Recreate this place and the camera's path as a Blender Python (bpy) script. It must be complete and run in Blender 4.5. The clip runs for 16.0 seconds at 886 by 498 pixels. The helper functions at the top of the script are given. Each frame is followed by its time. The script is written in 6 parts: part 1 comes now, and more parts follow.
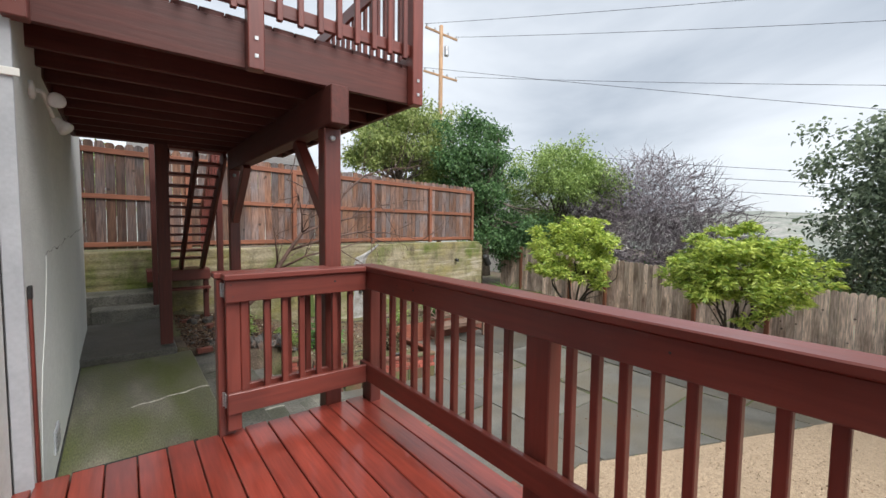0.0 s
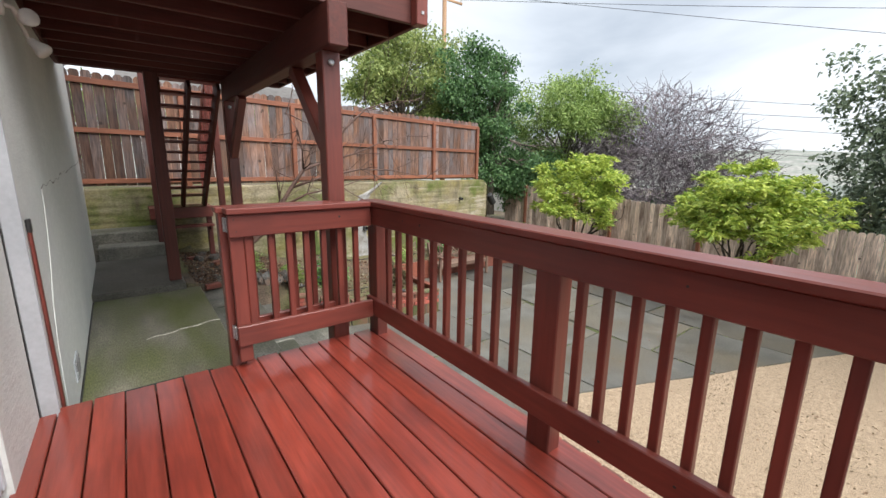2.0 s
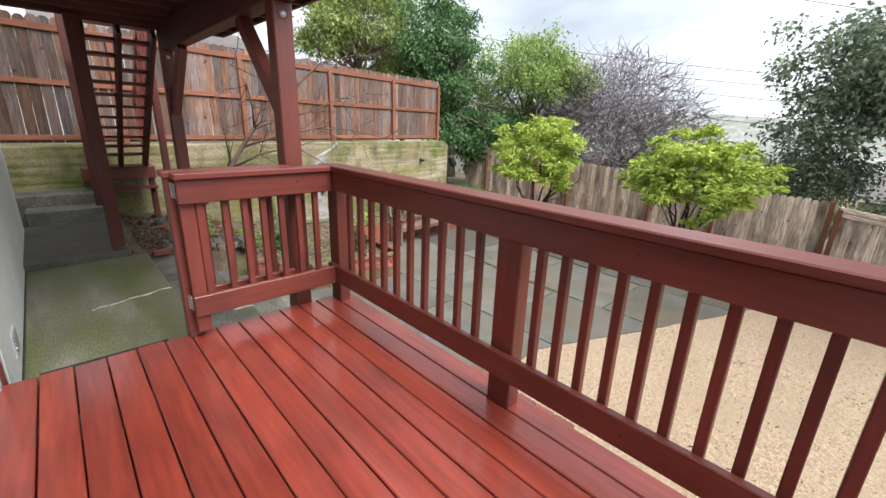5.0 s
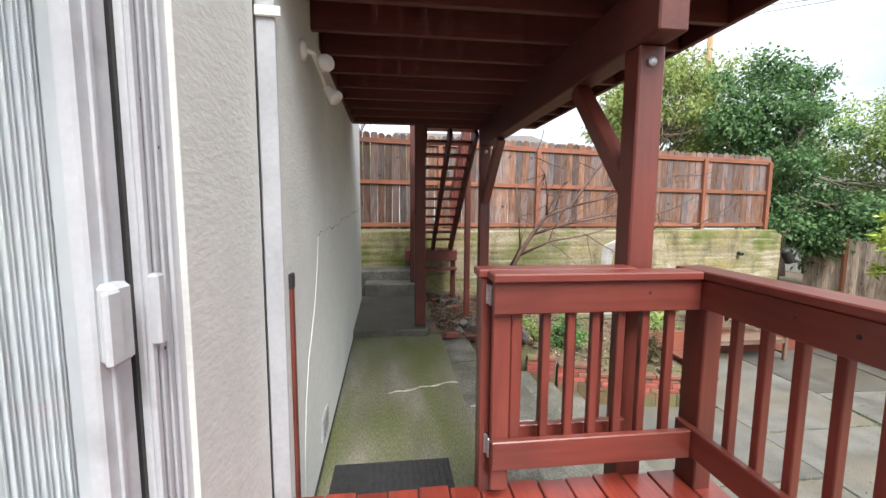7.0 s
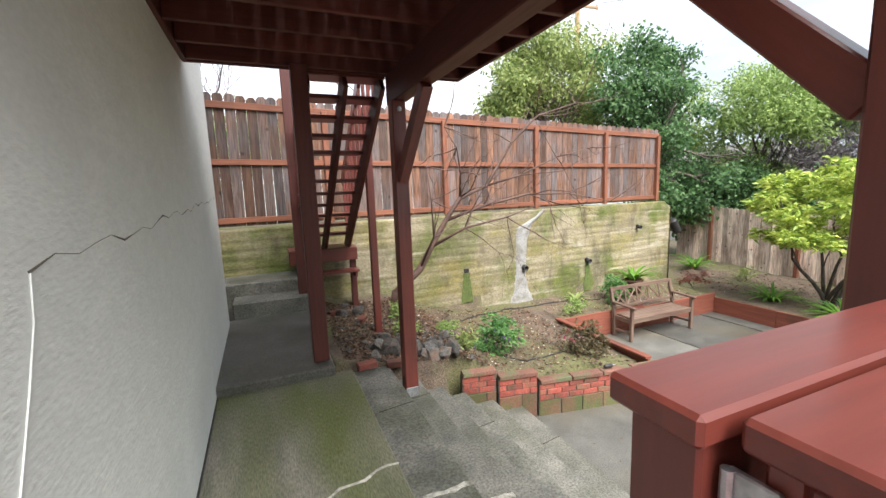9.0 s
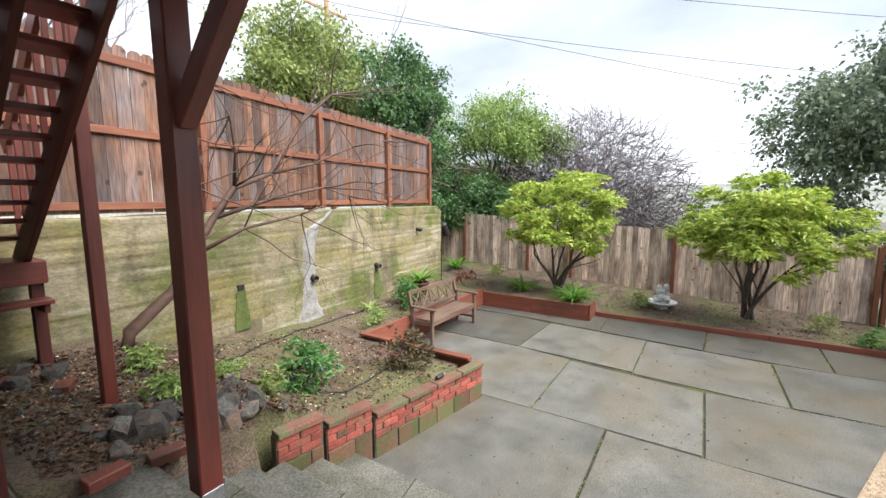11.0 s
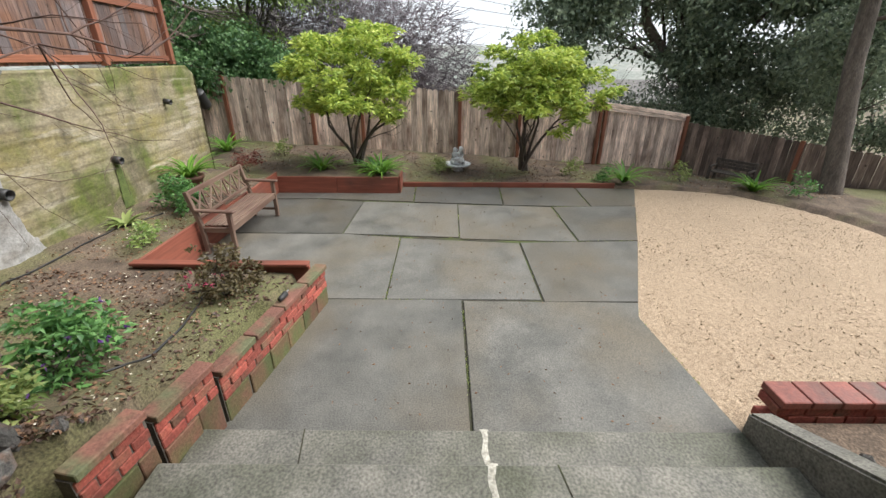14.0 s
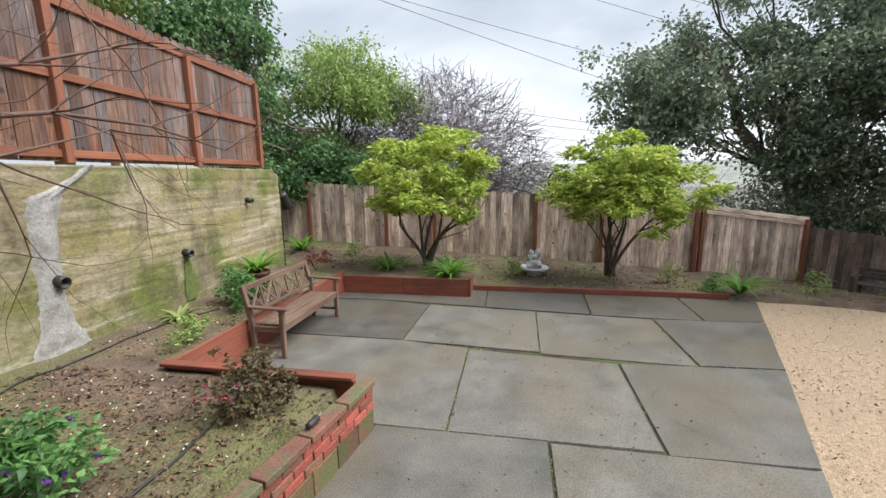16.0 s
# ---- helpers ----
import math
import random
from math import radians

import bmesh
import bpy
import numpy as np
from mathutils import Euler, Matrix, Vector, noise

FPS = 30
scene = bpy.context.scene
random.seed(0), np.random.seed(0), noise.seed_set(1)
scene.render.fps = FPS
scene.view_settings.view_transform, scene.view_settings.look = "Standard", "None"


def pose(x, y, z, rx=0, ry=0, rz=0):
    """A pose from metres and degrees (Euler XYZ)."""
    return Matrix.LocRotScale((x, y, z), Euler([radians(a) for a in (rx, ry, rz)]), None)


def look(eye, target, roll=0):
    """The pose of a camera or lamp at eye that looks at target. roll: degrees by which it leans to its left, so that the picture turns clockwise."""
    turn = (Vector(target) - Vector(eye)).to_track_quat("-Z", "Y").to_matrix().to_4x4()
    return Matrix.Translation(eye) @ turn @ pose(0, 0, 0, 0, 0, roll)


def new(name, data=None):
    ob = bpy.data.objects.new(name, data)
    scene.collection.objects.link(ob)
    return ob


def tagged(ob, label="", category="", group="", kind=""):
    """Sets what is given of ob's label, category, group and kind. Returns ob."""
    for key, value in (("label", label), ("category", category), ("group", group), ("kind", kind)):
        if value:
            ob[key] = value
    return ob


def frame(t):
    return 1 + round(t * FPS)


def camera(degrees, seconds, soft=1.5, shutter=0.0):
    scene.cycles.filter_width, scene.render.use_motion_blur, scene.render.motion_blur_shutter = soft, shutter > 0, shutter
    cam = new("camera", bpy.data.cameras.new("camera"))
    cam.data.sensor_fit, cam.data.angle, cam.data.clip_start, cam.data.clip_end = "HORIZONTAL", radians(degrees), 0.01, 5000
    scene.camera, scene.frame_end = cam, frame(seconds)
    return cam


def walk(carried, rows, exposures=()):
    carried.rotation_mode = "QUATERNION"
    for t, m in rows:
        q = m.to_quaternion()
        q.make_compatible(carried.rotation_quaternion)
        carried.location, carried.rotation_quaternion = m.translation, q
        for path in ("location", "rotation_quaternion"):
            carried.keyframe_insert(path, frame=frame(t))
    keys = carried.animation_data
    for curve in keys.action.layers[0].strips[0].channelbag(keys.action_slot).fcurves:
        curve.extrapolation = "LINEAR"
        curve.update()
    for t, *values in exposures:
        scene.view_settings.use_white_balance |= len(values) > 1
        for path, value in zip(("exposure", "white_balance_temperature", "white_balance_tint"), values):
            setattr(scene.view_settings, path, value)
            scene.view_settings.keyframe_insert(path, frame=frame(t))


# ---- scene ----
cam = camera(94.3, 16.0)
# seconds, x, y, z, tilt, roll, heading
ROWS = [
    (0, 0.147, 0.241, 1.359, 86.36, -0.70, -37.61),
    (0.5, 0.151, 0.244, 1.353, 85.87, -0.60, -34.36),
    (1, 0.159, 0.285, 1.339, 84.29, -0.50, -33.03),
    (1.5, 0.165, 0.308, 1.325, 81.61, -0.49, -34.07),
    (2, 0.168, 0.309, 1.320, 77.96, -0.78, -37.17),
    (2.5, 0.182, 0.313, 1.297, 74.10, -1.06, -41.90),
    (3, 0.199, 0.276, 1.298, 70.64, -1.32, -47.11),
    (3.2, 0.200, 0.268, 1.299, 69.56, -1.50, -49.10),
    (5.3, 0.151, 0.347, 1.356, 74.59, -2.22, -38.71),
    (5.5, 0.159, 0.433, 1.344, 76.31, -2.04, -33.59),
    (6, 0.183, 0.676, 1.338, 80.09, -1.67, -20.24),
    (6.5, 0.206, 1.004, 1.351, 82.47, -1.19, -10.30),
    (7, 0.198, 1.371, 1.315, 83.80, -0.40, -6.77),
    (7.5, 0.174, 1.787, 1.310, 83.80, 0.20, -8.26),
    (8, 0.193, 2.244, 1.309, 82.59, 0.79, -11.68),
    (8.2, 0.208, 2.392, 1.306, 82.24, 1.39, -13.52),
    (10.3, 0.198, 3.799, 1.054, 82.79, 0.26, -44.90),
    (10.5, 0.202, 3.958, 1.015, 82.92, 0.15, -48.87),
    (11, 0.244, 4.332, 0.969, 82.88, 0.16, -57.68),
    (11.5, 0.290, 4.708, 0.991, 82.25, 0.32, -65.61),
    (12, 0.427, 5.022, 1.007, 80.57, 0.52, -72.89),
    (12.5, 0.561, 5.227, 1.008, 77.94, 0.40, -79.53),
    (13, 0.636, 5.344, 1.003, 74.23, 0.25, -84.37),
    (13.5, 0.697, 5.379, 0.973, 69.87, -0.16, -88.37),
    (14, 0.836, 5.357, 0.914, 65.03, -0.27, -89.79),
    (14.5, 0.993, 5.329, 0.879, 65.30, -0.12, -89.63),
    (15, 1.199, 5.388, 0.768, 71.22, 0.29, -88.79),
    (15.5, 1.418, 5.429, 0.672, 76.88, 0.62, -85.36),
    (16, 1.667, 5.457, 0.609, 79.80, 0.65, -80.07),
]
walk(cam, [(t, pose(x, y, z, rx, ry, rz)) for t, x, y, z, rx, ry, rz in ROWS],
     [(0, 0.72), (1.5, 0.85), (3, 1.08), (5.5, 1.12), (6.5, 1.30), (8, 1.50), (10.5, 1.38), (12, 1.0), (13.5, 0.78), (14.5, 1.08), (15.5, 0.98), (16, 0.93)])

# ---- world, sun, exposure ----
world = bpy.data.worlds.new("overcast")
scene.world = world
world.use_nodes = True
wn, wl = world.node_tree.nodes, world.node_tree.links
wn.clear()
w_out = wn.new("ShaderNodeOutputWorld")
w_bg = wn.new("ShaderNodeBackground")
sky = wn.new("ShaderNodeTexSky")
sky.sky_type, sky.sun_disc = "NISHITA", False
sky.sun_elevation, sky.sun_rotation = radians(52), radians(178)
w_scale = wn.new("ShaderNodeVectorMath")
w_scale.operation = "SCALE"
w_scale.inputs["Scale"].default_value = 0.07
w_co = wn.new("ShaderNodeTexCoord")
w_map = wn.new("ShaderNodeMapping")
w_map.inputs["Scale"].default_value = (1.0, 1.0, 2.6)
w_noise = wn.new("ShaderNodeTexNoise")
w_noise.inputs["Scale"].default_value = 1.7
w_noise.inputs["Detail"].default_value = 7
w_noise.inputs["Distortion"].default_value = 0.4
w_ramp = wn.new("ShaderNodeValToRGB")
w_ramp.color_ramp.elements[0].position, w_ramp.color_ramp.elements[1].position = 0.30, 0.78
w_ramp.color_ramp.elements[0].color = (0.40, 0.45, 0.52, 1)
w_ramp.color_ramp.elements[1].color = (0.88, 0.92, 0.97, 1)
w_mix = wn.new("ShaderNodeMix")
w_mix.data_type = "RGBA"
w_mix.inputs[0].default_value = 0.88
wl.new(sky.outputs[0], w_scale.inputs[0])
wl.new(w_co.outputs["Generated"], w_map.inputs[0])
wl.new(w_map.outputs[0], w_noise.inputs["Vector"])
wl.new(w_noise.outputs[0], w_ramp.inputs[0])
wl.new(w_scale.outputs[0], w_mix.inputs[6])
wl.new(w_ramp.outputs[0], w_mix.inputs[7])
wl.new(w_mix.outputs[2], w_bg.inputs[0])
w_bg.inputs[1].default_value = 0.84
wl.new(w_bg.outputs[0], w_out.inputs[0])

sun = new("sun", bpy.data.lights.new("sun", "SUN"))
sun.data.energy, sun.data.angle, sun.data.color = 3.6, radians(42), (1.0, 0.975, 0.95)
sun.matrix_world = look((0.2, -5.5, 7), (0, 0, 0))


# ---- materials ----
def mat(name, c1, c2, rough=0.7, scale=6.0, stretch=(1, 1, 1), fine=60.0, bump=0.2, c3=None, patch=1.2, patch_at=(0.5, 0.7), vary=0.12, metal=0.0, rough2=None, fine_amt=0.25, coat=0.0, world_space=False, knots=0.0, coat_rough=0.2, patch_stretch=(1, 1, 1)):
    """Two-scale noise surface: c1 to c2 by the grain, c3 in larger patches, each piece a little lighter or darker."""
    m = bpy.data.materials.new(name)
    m.use_nodes = True
    n, l = m.node_tree.nodes, m.node_tree.links
    b = n["Principled BSDF"]
    co = n.new("ShaderNodeTexCoord")
    info = n.new("ShaderNodeObjectInfo")
    add = n.new("ShaderNodeVectorMath")
    add.operation = "MULTIPLY_ADD"
    add.inputs[1].default_value = (1, 1, 1)
    comb = n.new("ShaderNodeCombineXYZ")
    mul = n.new("ShaderNodeMath")
    mul.operation, mul.inputs[1].default_value = "MULTIPLY", 0.0 if world_space else 37.0
    l.new(info.outputs["Random"], mul.inputs[0])
    for i in range(3):
        l.new(mul.outputs[0], comb.inputs[i])
    l.new(co.outputs["Object"], add.inputs[0])
    l.new(comb.outputs[0], add.inputs[2])
    mp = n.new("ShaderNodeMapping")
    mp.inputs["Scale"].default_value = stretch
    l.new(add.outputs[0], mp.inputs[0])
    g = n.new("ShaderNodeTexNoise")
    g.inputs["Scale"].default_value, g.inputs["Detail"].default_value, g.inputs["Roughness"].default_value = scale, 6, 0.6
    l.new(mp.outputs[0], g.inputs["Vector"])
    f = n.new("ShaderNodeTexNoise")
    f.inputs["Scale"].default_value, f.inputs["Detail"].default_value = fine, 3
    l.new(mp.outputs[0], f.inputs["Vector"])
    r = n.new("ShaderNodeMapRange")
    r.inputs[1].default_value, r.inputs[2].default_value = 0.32, 0.68
    l.new(g.outputs[0], r.inputs[0])
    mx = n.new("ShaderNodeMix")
    mx.data_type = "RGBA"
    mx.inputs[6].default_value, mx.inputs[7].default_value = (*c1, 1), (*c2, 1)
    l.new(r.outputs[0], mx.inputs[0])
    col = mx.outputs[2]
    if c3:
        p = n.new("ShaderNodeTexNoise")
        p.inputs["Scale"].default_value, p.inputs["Detail"].default_value = patch, 5
        pmap = n.new("ShaderNodeMapping")
        pmap.inputs["Scale"].default_value = patch_stretch
        l.new(add.outputs[0], pmap.inputs[0])
        l.new(pmap.outputs[0], p.inputs["Vector"])
        pr = n.new("ShaderNodeMapRange")
        pr.inputs[1].default_value, pr.inputs[2].default_value = patch_at
        l.new(p.outputs[0], pr.inputs[0])
        m3 = n.new("ShaderNodeMix")
        m3.data_type = "RGBA"
        m3.inputs[7].default_value = (*c3, 1)
        l.new(pr.outputs[0], m3.inputs[0])
        l.new(col, m3.inputs[6])
        col = m3.outputs[2]
    if knots:
        vo = n.new("ShaderNodeTexVoronoi")
        vo.inputs["Scale"].default_value = knots
        l.new(add.outputs[0], vo.inputs["Vector"])
        kr = n.new("ShaderNodeMapRange")
        kr.inputs[1].default_value, kr.inputs[2].default_value, kr.inputs[3].default_value, kr.inputs[4].default_value = 0.07, 0.13, 0.85, 0.0
        l.new(vo.outputs["Distance"], kr.inputs[0])
        mk = n.new("ShaderNodeMix")
        mk.data_type = "RGBA"
        mk.inputs[7].default_value = (0.03, 0.018, 0.012, 1)
        l.new(kr.outputs[0], mk.inputs[0])
        l.new(col, mk.inputs[6])
        col = mk.outputs[2]
    # fine grain and piece-to-piece value
    v = n.new("ShaderNodeMapRange")
    v.inputs[1].default_value, v.inputs[2].default_value = 0.3, 0.7
    v.inputs[3].default_value, v.inputs[4].default_value = 1 - fine_amt, 1 + fine_amt
    l.new(f.outputs[0], v.inputs[0])
    rv = n.new("ShaderNodeMapRange")
    rv.inputs[3].default_value, rv.inputs[4].default_value = 1 - vary, 1 + vary
    l.new(info.outputs["Random"], rv.inputs[0])
    pm = n.new("ShaderNodeMath")
    pm.operation = "MULTIPLY"
    l.new(v.outputs[0], pm.inputs[0])
    l.new(rv.outputs[0], pm.inputs[1])
    sc = n.new("ShaderNodeVectorMath")
    sc.operation = "SCALE"
    l.new(col, sc.inputs[0])
    l.new(pm.outputs[0], sc.inputs["Scale"])
    l.new(sc.outputs[0], b.inputs["Base Color"])
    b.inputs["Metallic"].default_value = metal
    b.inputs["Coat Weight"].default_value = coat
    b.inputs["Coat Roughness"].default_value = coat_rough
    rr = n.new("ShaderNodeMapRange")
    rr.inputs[3].default_value, rr.inputs[4].default_value = rough, rough if rough2 is None else rough2
    l.new(g.outputs[0], rr.inputs[0])
    l.new(rr.outputs[0], b.inputs["Roughness"])
    if bump:
        ad = n.new("ShaderNodeMath")
        ad.operation = "ADD"
        l.new(g.outputs[0], ad.inputs[0])
        l.new(f.outputs[0], ad.inputs[1])
        bp = n.new("ShaderNodeBump")
        bp.inputs["Strength"].default_value, bp.inputs["Distance"].default_value = bump, 0.01
        l.new(ad.outputs[0], bp.inputs["Height"])
        l.new(bp.outputs[0], b.inputs["Normal"])
    return m


def grain(name, *a, **k):
    """Three wood materials whose grain runs along x, y or z."""
    out = []
    for i in range(3):
        s = [9.0, 9.0, 9.0]
        s[i] = 0.7
        out.append(mat(name + "_" + "xyz"[i], *a, stretch=s, **k))
    return out


DECK_RED = grain("deck_stain", (0.205, 0.030, 0.018), (0.29, 0.047, 0.028), rough=0.30, rough2=0.5, scale=1.3, fine=5, bump=0.16, c3=(0.150, 0.024, 0.016), patch=1.3, vary=0.16, fine_amt=0.18, coat=0.75, coat_rough=0.16)
RAIL_RED = grain("rail_stain", (0.128, 0.025, 0.017), (0.172, 0.035, 0.023), rough=0.42, rough2=0.6, scale=1.2, fine=5, bump=0.12, c3=(0.100, 0.020, 0.014), patch=1.4, vary=0.08, fine_amt=0.12, coat=0.4, coat_rough=0.25)
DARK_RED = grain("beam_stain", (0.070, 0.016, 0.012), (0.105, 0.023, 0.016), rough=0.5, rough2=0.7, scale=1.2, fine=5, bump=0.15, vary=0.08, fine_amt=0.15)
FENCE = grain("fence_wood", (0.085, 0.036, 0.022), (0.215, 0.112, 0.068), rough=0.75, scale=1.3, fine=6, bump=0.45, c3=(0.130, 0.106, 0.104), patch=0.8, patch_at=(0.43, 0.62), vary=0.50, fine_amt=0.42, knots=3.2)
FENCE_GREY = grain("grey_fence_wood", (0.44, 0.325, 0.262), (0.80, 0.65, 0.555), rough=0.8, scale=1.2, fine=6, bump=0.45, c3=(0.20, 0.128, 0.098), patch=0.9, patch_at=(0.50, 0.70), vary=0.40, fine_amt=0.42, knots=4.2)
# shaded copy of FENCE_GREY: the shade under the oak is in the colour
FENCE_SHADE = grain("shaded_fence_wood", (0.14, 0.098, 0.078), (0.27, 0.205, 0.165), rough=0.85, scale=1.2, fine=6, bump=0.45, c3=(0.085, 0.060, 0.048), patch=0.9, patch_at=(0.45, 0.66), vary=0.40, fine_amt=0.40, knots=4.2)
FENCE_RAIL = grain("fence_rail_wood", (0.175, 0.062, 0.034), (0.245, 0.092, 0.050), rough=0.7, scale=0.9, fine=4, bump=0.25, vary=0.15, fine_amt=0.2)
BED_WOOD = grain("bed_board", (0.16, 0.044, 0.026), (0.224, 0.068, 0.04), rough=0.7, scale=0.9, fine=4, bump=0.3, c3=(0.104, 0.04, 0.028), vary=0.12, fine_amt=0.2)
TEAK = grain("bench_wood", (0.117, 0.074, 0.053), (0.181, 0.12, 0.088), rough=0.6, scale=1.0, fine=5, bump=0.2, c3=(0.088, 0.041, 0.032), vary=0.12, fine_amt=0.18)
POLE_WOOD = grain("pole_wood", (0.30, 0.18, 0.10), (0.42, 0.27, 0.16), rough=0.8, scale=0.6, fine=3, bump=0.2)
STUCCO = mat("stucco", (0.68, 0.69, 0.655), (0.74, 0.75, 0.715), rough=0.85, scale=8, stretch=(1, 1, 2.2), fine=30, bump=0.30, c3=(0.61, 0.625, 0.60), patch=0.7, vary=0.0, fine_amt=0.04)
TRIM = mat("white_trim", (0.40, 0.415, 0.435), (0.475, 0.49, 0.51), rough=0.45, scale=4, fine=50, bump=0.08, c3=(0.345, 0.36, 0.375), patch=3.0, patch_at=(0.55, 0.75), vary=0.02, fine_amt=0.05)
VINYL = mat("door_vinyl", (0.51, 0.527, 0.552), (0.578, 0.595, 0.612), rough=0.35, scale=4, fine=60, bump=0.03, c3=(0.383, 0.391, 0.399), patch=5.0, patch_at=(0.6, 0.8), vary=0.0, fine_amt=0.04)
CONCRETE = mat("patio_concrete", (0.070, 0.069, 0.061), (0.126, 0.122, 0.108), rough=0.42, rough2=0.75, scale=2.6, fine=75, bump=0.32, c3=(0.112, 0.092, 0.062), patch=0.7, patch_at=(0.43, 0.74), vary=0.26, fine_amt=0.34)
STEP_CONC = mat("step_concrete", (0.100, 0.098, 0.084), (0.20, 0.19, 0.160), rough=0.6, rough2=0.8, scale=3.0, fine=55, bump=0.45, c3=(0.075, 0.078, 0.052), patch=1.6, patch_at=(0.46, 0.68), vary=0.12, fine_amt=0.45)
WALK_CONC = mat("mossy_walk", (0.118, 0.112, 0.090), (0.245, 0.228, 0.180), rough=0.32, rough2=0.7, scale=4.0, stretch=(1.8, 0.35, 1), fine=70, bump=0.4, c3=(0.098, 0.112, 0.034), patch=2.2, patch_stretch=(1.0, 0.32, 1), patch_at=(0.36, 0.68), vary=0.0, fine_amt=0.42)
SLAB_CONC = mat("dark_slab", (0.072, 0.069, 0.062), (0.138, 0.130, 0.116), rough=0.38, rough2=0.7, scale=2.6, fine=60, bump=0.35, c3=(0.062, 0.060, 0.045), patch=1.6, patch_at=(0.45, 0.65), vary=0.0, fine_amt=0.35)


def board_formed(name):
    """Old board-formed concrete: every board its own tone, ochre and green growth, pale lime runs and dark seepage."""
    m = bpy.data.materials.new(name)
    m.use_nodes = True
    n, l = m.node_tree.nodes, m.node_tree.links
    b = n["Principled BSDF"]
    co = n.new("ShaderNodeTexCoord")

    def field(scale, stretch, lo, hi, detail=5, shift=0.0):
        mp = n.new("ShaderNodeMapping")
        mp.inputs["Scale"].default_value = stretch
        mp.inputs["Location"].default_value = (shift, shift, shift)
        tx = n.new("ShaderNodeTexNoise")
        tx.inputs["Scale"].default_value, tx.inputs["Detail"].default_value, tx.inputs["Roughness"].default_value = scale, detail, 0.62
        r = n.new("ShaderNodeMapRange")
        r.inputs[1].default_value, r.inputs[2].default_value = lo, hi
        l.new(co.outputs["Object"], mp.inputs[0])
        l.new(mp.outputs[0], tx.inputs["Vector"])
        l.new(tx.outputs[0], r.inputs[0])
        return r.outputs[0], tx.outputs[0]

    def blend(base, tint, mask):
        mx = n.new("ShaderNodeMix")
        mx.data_type = "RGBA"
        mx.inputs[7].default_value = (*tint, 1)
        l.new(mask, mx.inputs[0])
        if isinstance(base, tuple):
            mx.inputs[6].default_value = (*base, 1)
        else:
            l.new(base, mx.inputs[6])
        return mx.outputs[2]

    board, _ = field(1.0, (0.55, 0.2, 5.0), 0.34, 0.66, 3)
    col = blend((0.190, 0.158, 0.096), (0.335, 0.290, 0.195), board)
    ochre, _ = field(1.6, (0.7, 1, 1.5), 0.46, 0.66, 6, 3.0)
    col = blend(col, (0.225, 0.188, 0.070), ochre)
    green, _ = field(1.2, (0.9, 1, 0.8), 0.47, 0.64, 7, 11.0)
    col = blend(col, (0.098, 0.118, 0.024), green)
    pale, _ = field(2.2, (0.35, 1, 2.6), 0.58, 0.74, 6, 23.0)
    col = blend(col, (0.46, 0.42, 0.34), pale)
    seep, _ = field(2.2, (1.4, 1, 0.5), 0.52, 0.74, 6, 31.0)
    col = blend(col, (0.085, 0.070, 0.042), seep)
    line, _ = field(1.0, (1.0, 0.3, 18.0), 0.63, 0.75, 4, 41.0)
    col = blend(col, (0.105, 0.085, 0.045), line)
    fine, raw = field(30, (0.7, 1, 1.2), 0.3, 0.7, 4, 5.0)
    v = n.new("ShaderNodeMapRange")
    v.inputs[3].default_value, v.inputs[4].default_value = 0.68, 1.28
    l.new(fine, v.inputs[0])
    sc = n.new("ShaderNodeVectorMath")
    sc.operation = "SCALE"
    l.new(col, sc.inputs[0])
    l.new(v.outputs[0], sc.inputs["Scale"])
    l.new(sc.outputs[0], b.inputs["Base Color"])
    b.inputs["Roughness"].default_value = 0.85
    bp = n.new("ShaderNodeBump")
    bp.inputs["Strength"].default_value, bp.inputs["Distance"].default_value = 0.55, 0.012
    l.new(raw, bp.inputs["Height"])
    l.new(bp.outputs[0], b.inputs["Normal"])
    return m


WALL_CONC = board_formed("formed_concrete")
PLASTER = mat("grey_plaster", (0.238, 0.234, 0.221), (0.357, 0.348, 0.332), rough=0.85, scale=5, fine=34, bump=0.8, c3=(0.187, 0.17, 0.145), patch=4, patch_at=(0.5, 0.7), vary=0.0, fine_amt=0.2)
MOSS = mat("moss_stain", (0.06, 0.085, 0.022), (0.12, 0.15, 0.04), rough=0.9, scale=9, fine=60, bump=0.4, vary=0.0)
BRICK = mat("red_brick", (0.245, 0.055, 0.040), (0.33, 0.084, 0.058), rough=0.8, scale=6, fine=50, bump=0.5, c3=(0.135, 0.085, 0.050), patch=3.4, patch_at=(0.48, 0.70), vary=0.28, fine_amt=0.28)
MOSS_BRICK = mat("mossy_block", (0.133, 0.059, 0.038), (0.175, 0.091, 0.056), rough=0.85, scale=4, fine=50, bump=0.4, c3=(0.081, 0.091, 0.032), patch=2.6, patch_at=(0.38, 0.58), vary=0.2, fine_amt=0.2)
COPING = mat("brick_coping", (0.15, 0.070, 0.048), (0.24, 0.105, 0.075), rough=0.8, scale=5, fine=50, bump=0.4, c3=(0.125, 0.130, 0.065), patch=3.0, patch_at=(0.45, 0.65), vary=0.25, fine_amt=0.25)
WET_BRICK = mat("wet_brick", (0.15, 0.042, 0.030), (0.24, 0.068, 0.046), rough=0.35, rough2=0.6, scale=5, fine=50, bump=0.3, c3=(0.10, 0.05, 0.035), patch=3.0, vary=0.2, fine_amt=0.2)
JOINT = mat("joint_soil", (0.022, 0.020, 0.014), (0.05, 0.045, 0.028), rough=0.95, scale=5, fine=40, bump=0.5, c3=(0.060, 0.075, 0.020), patch=1.6, patch_at=(0.45, 0.6), vary=0.0)
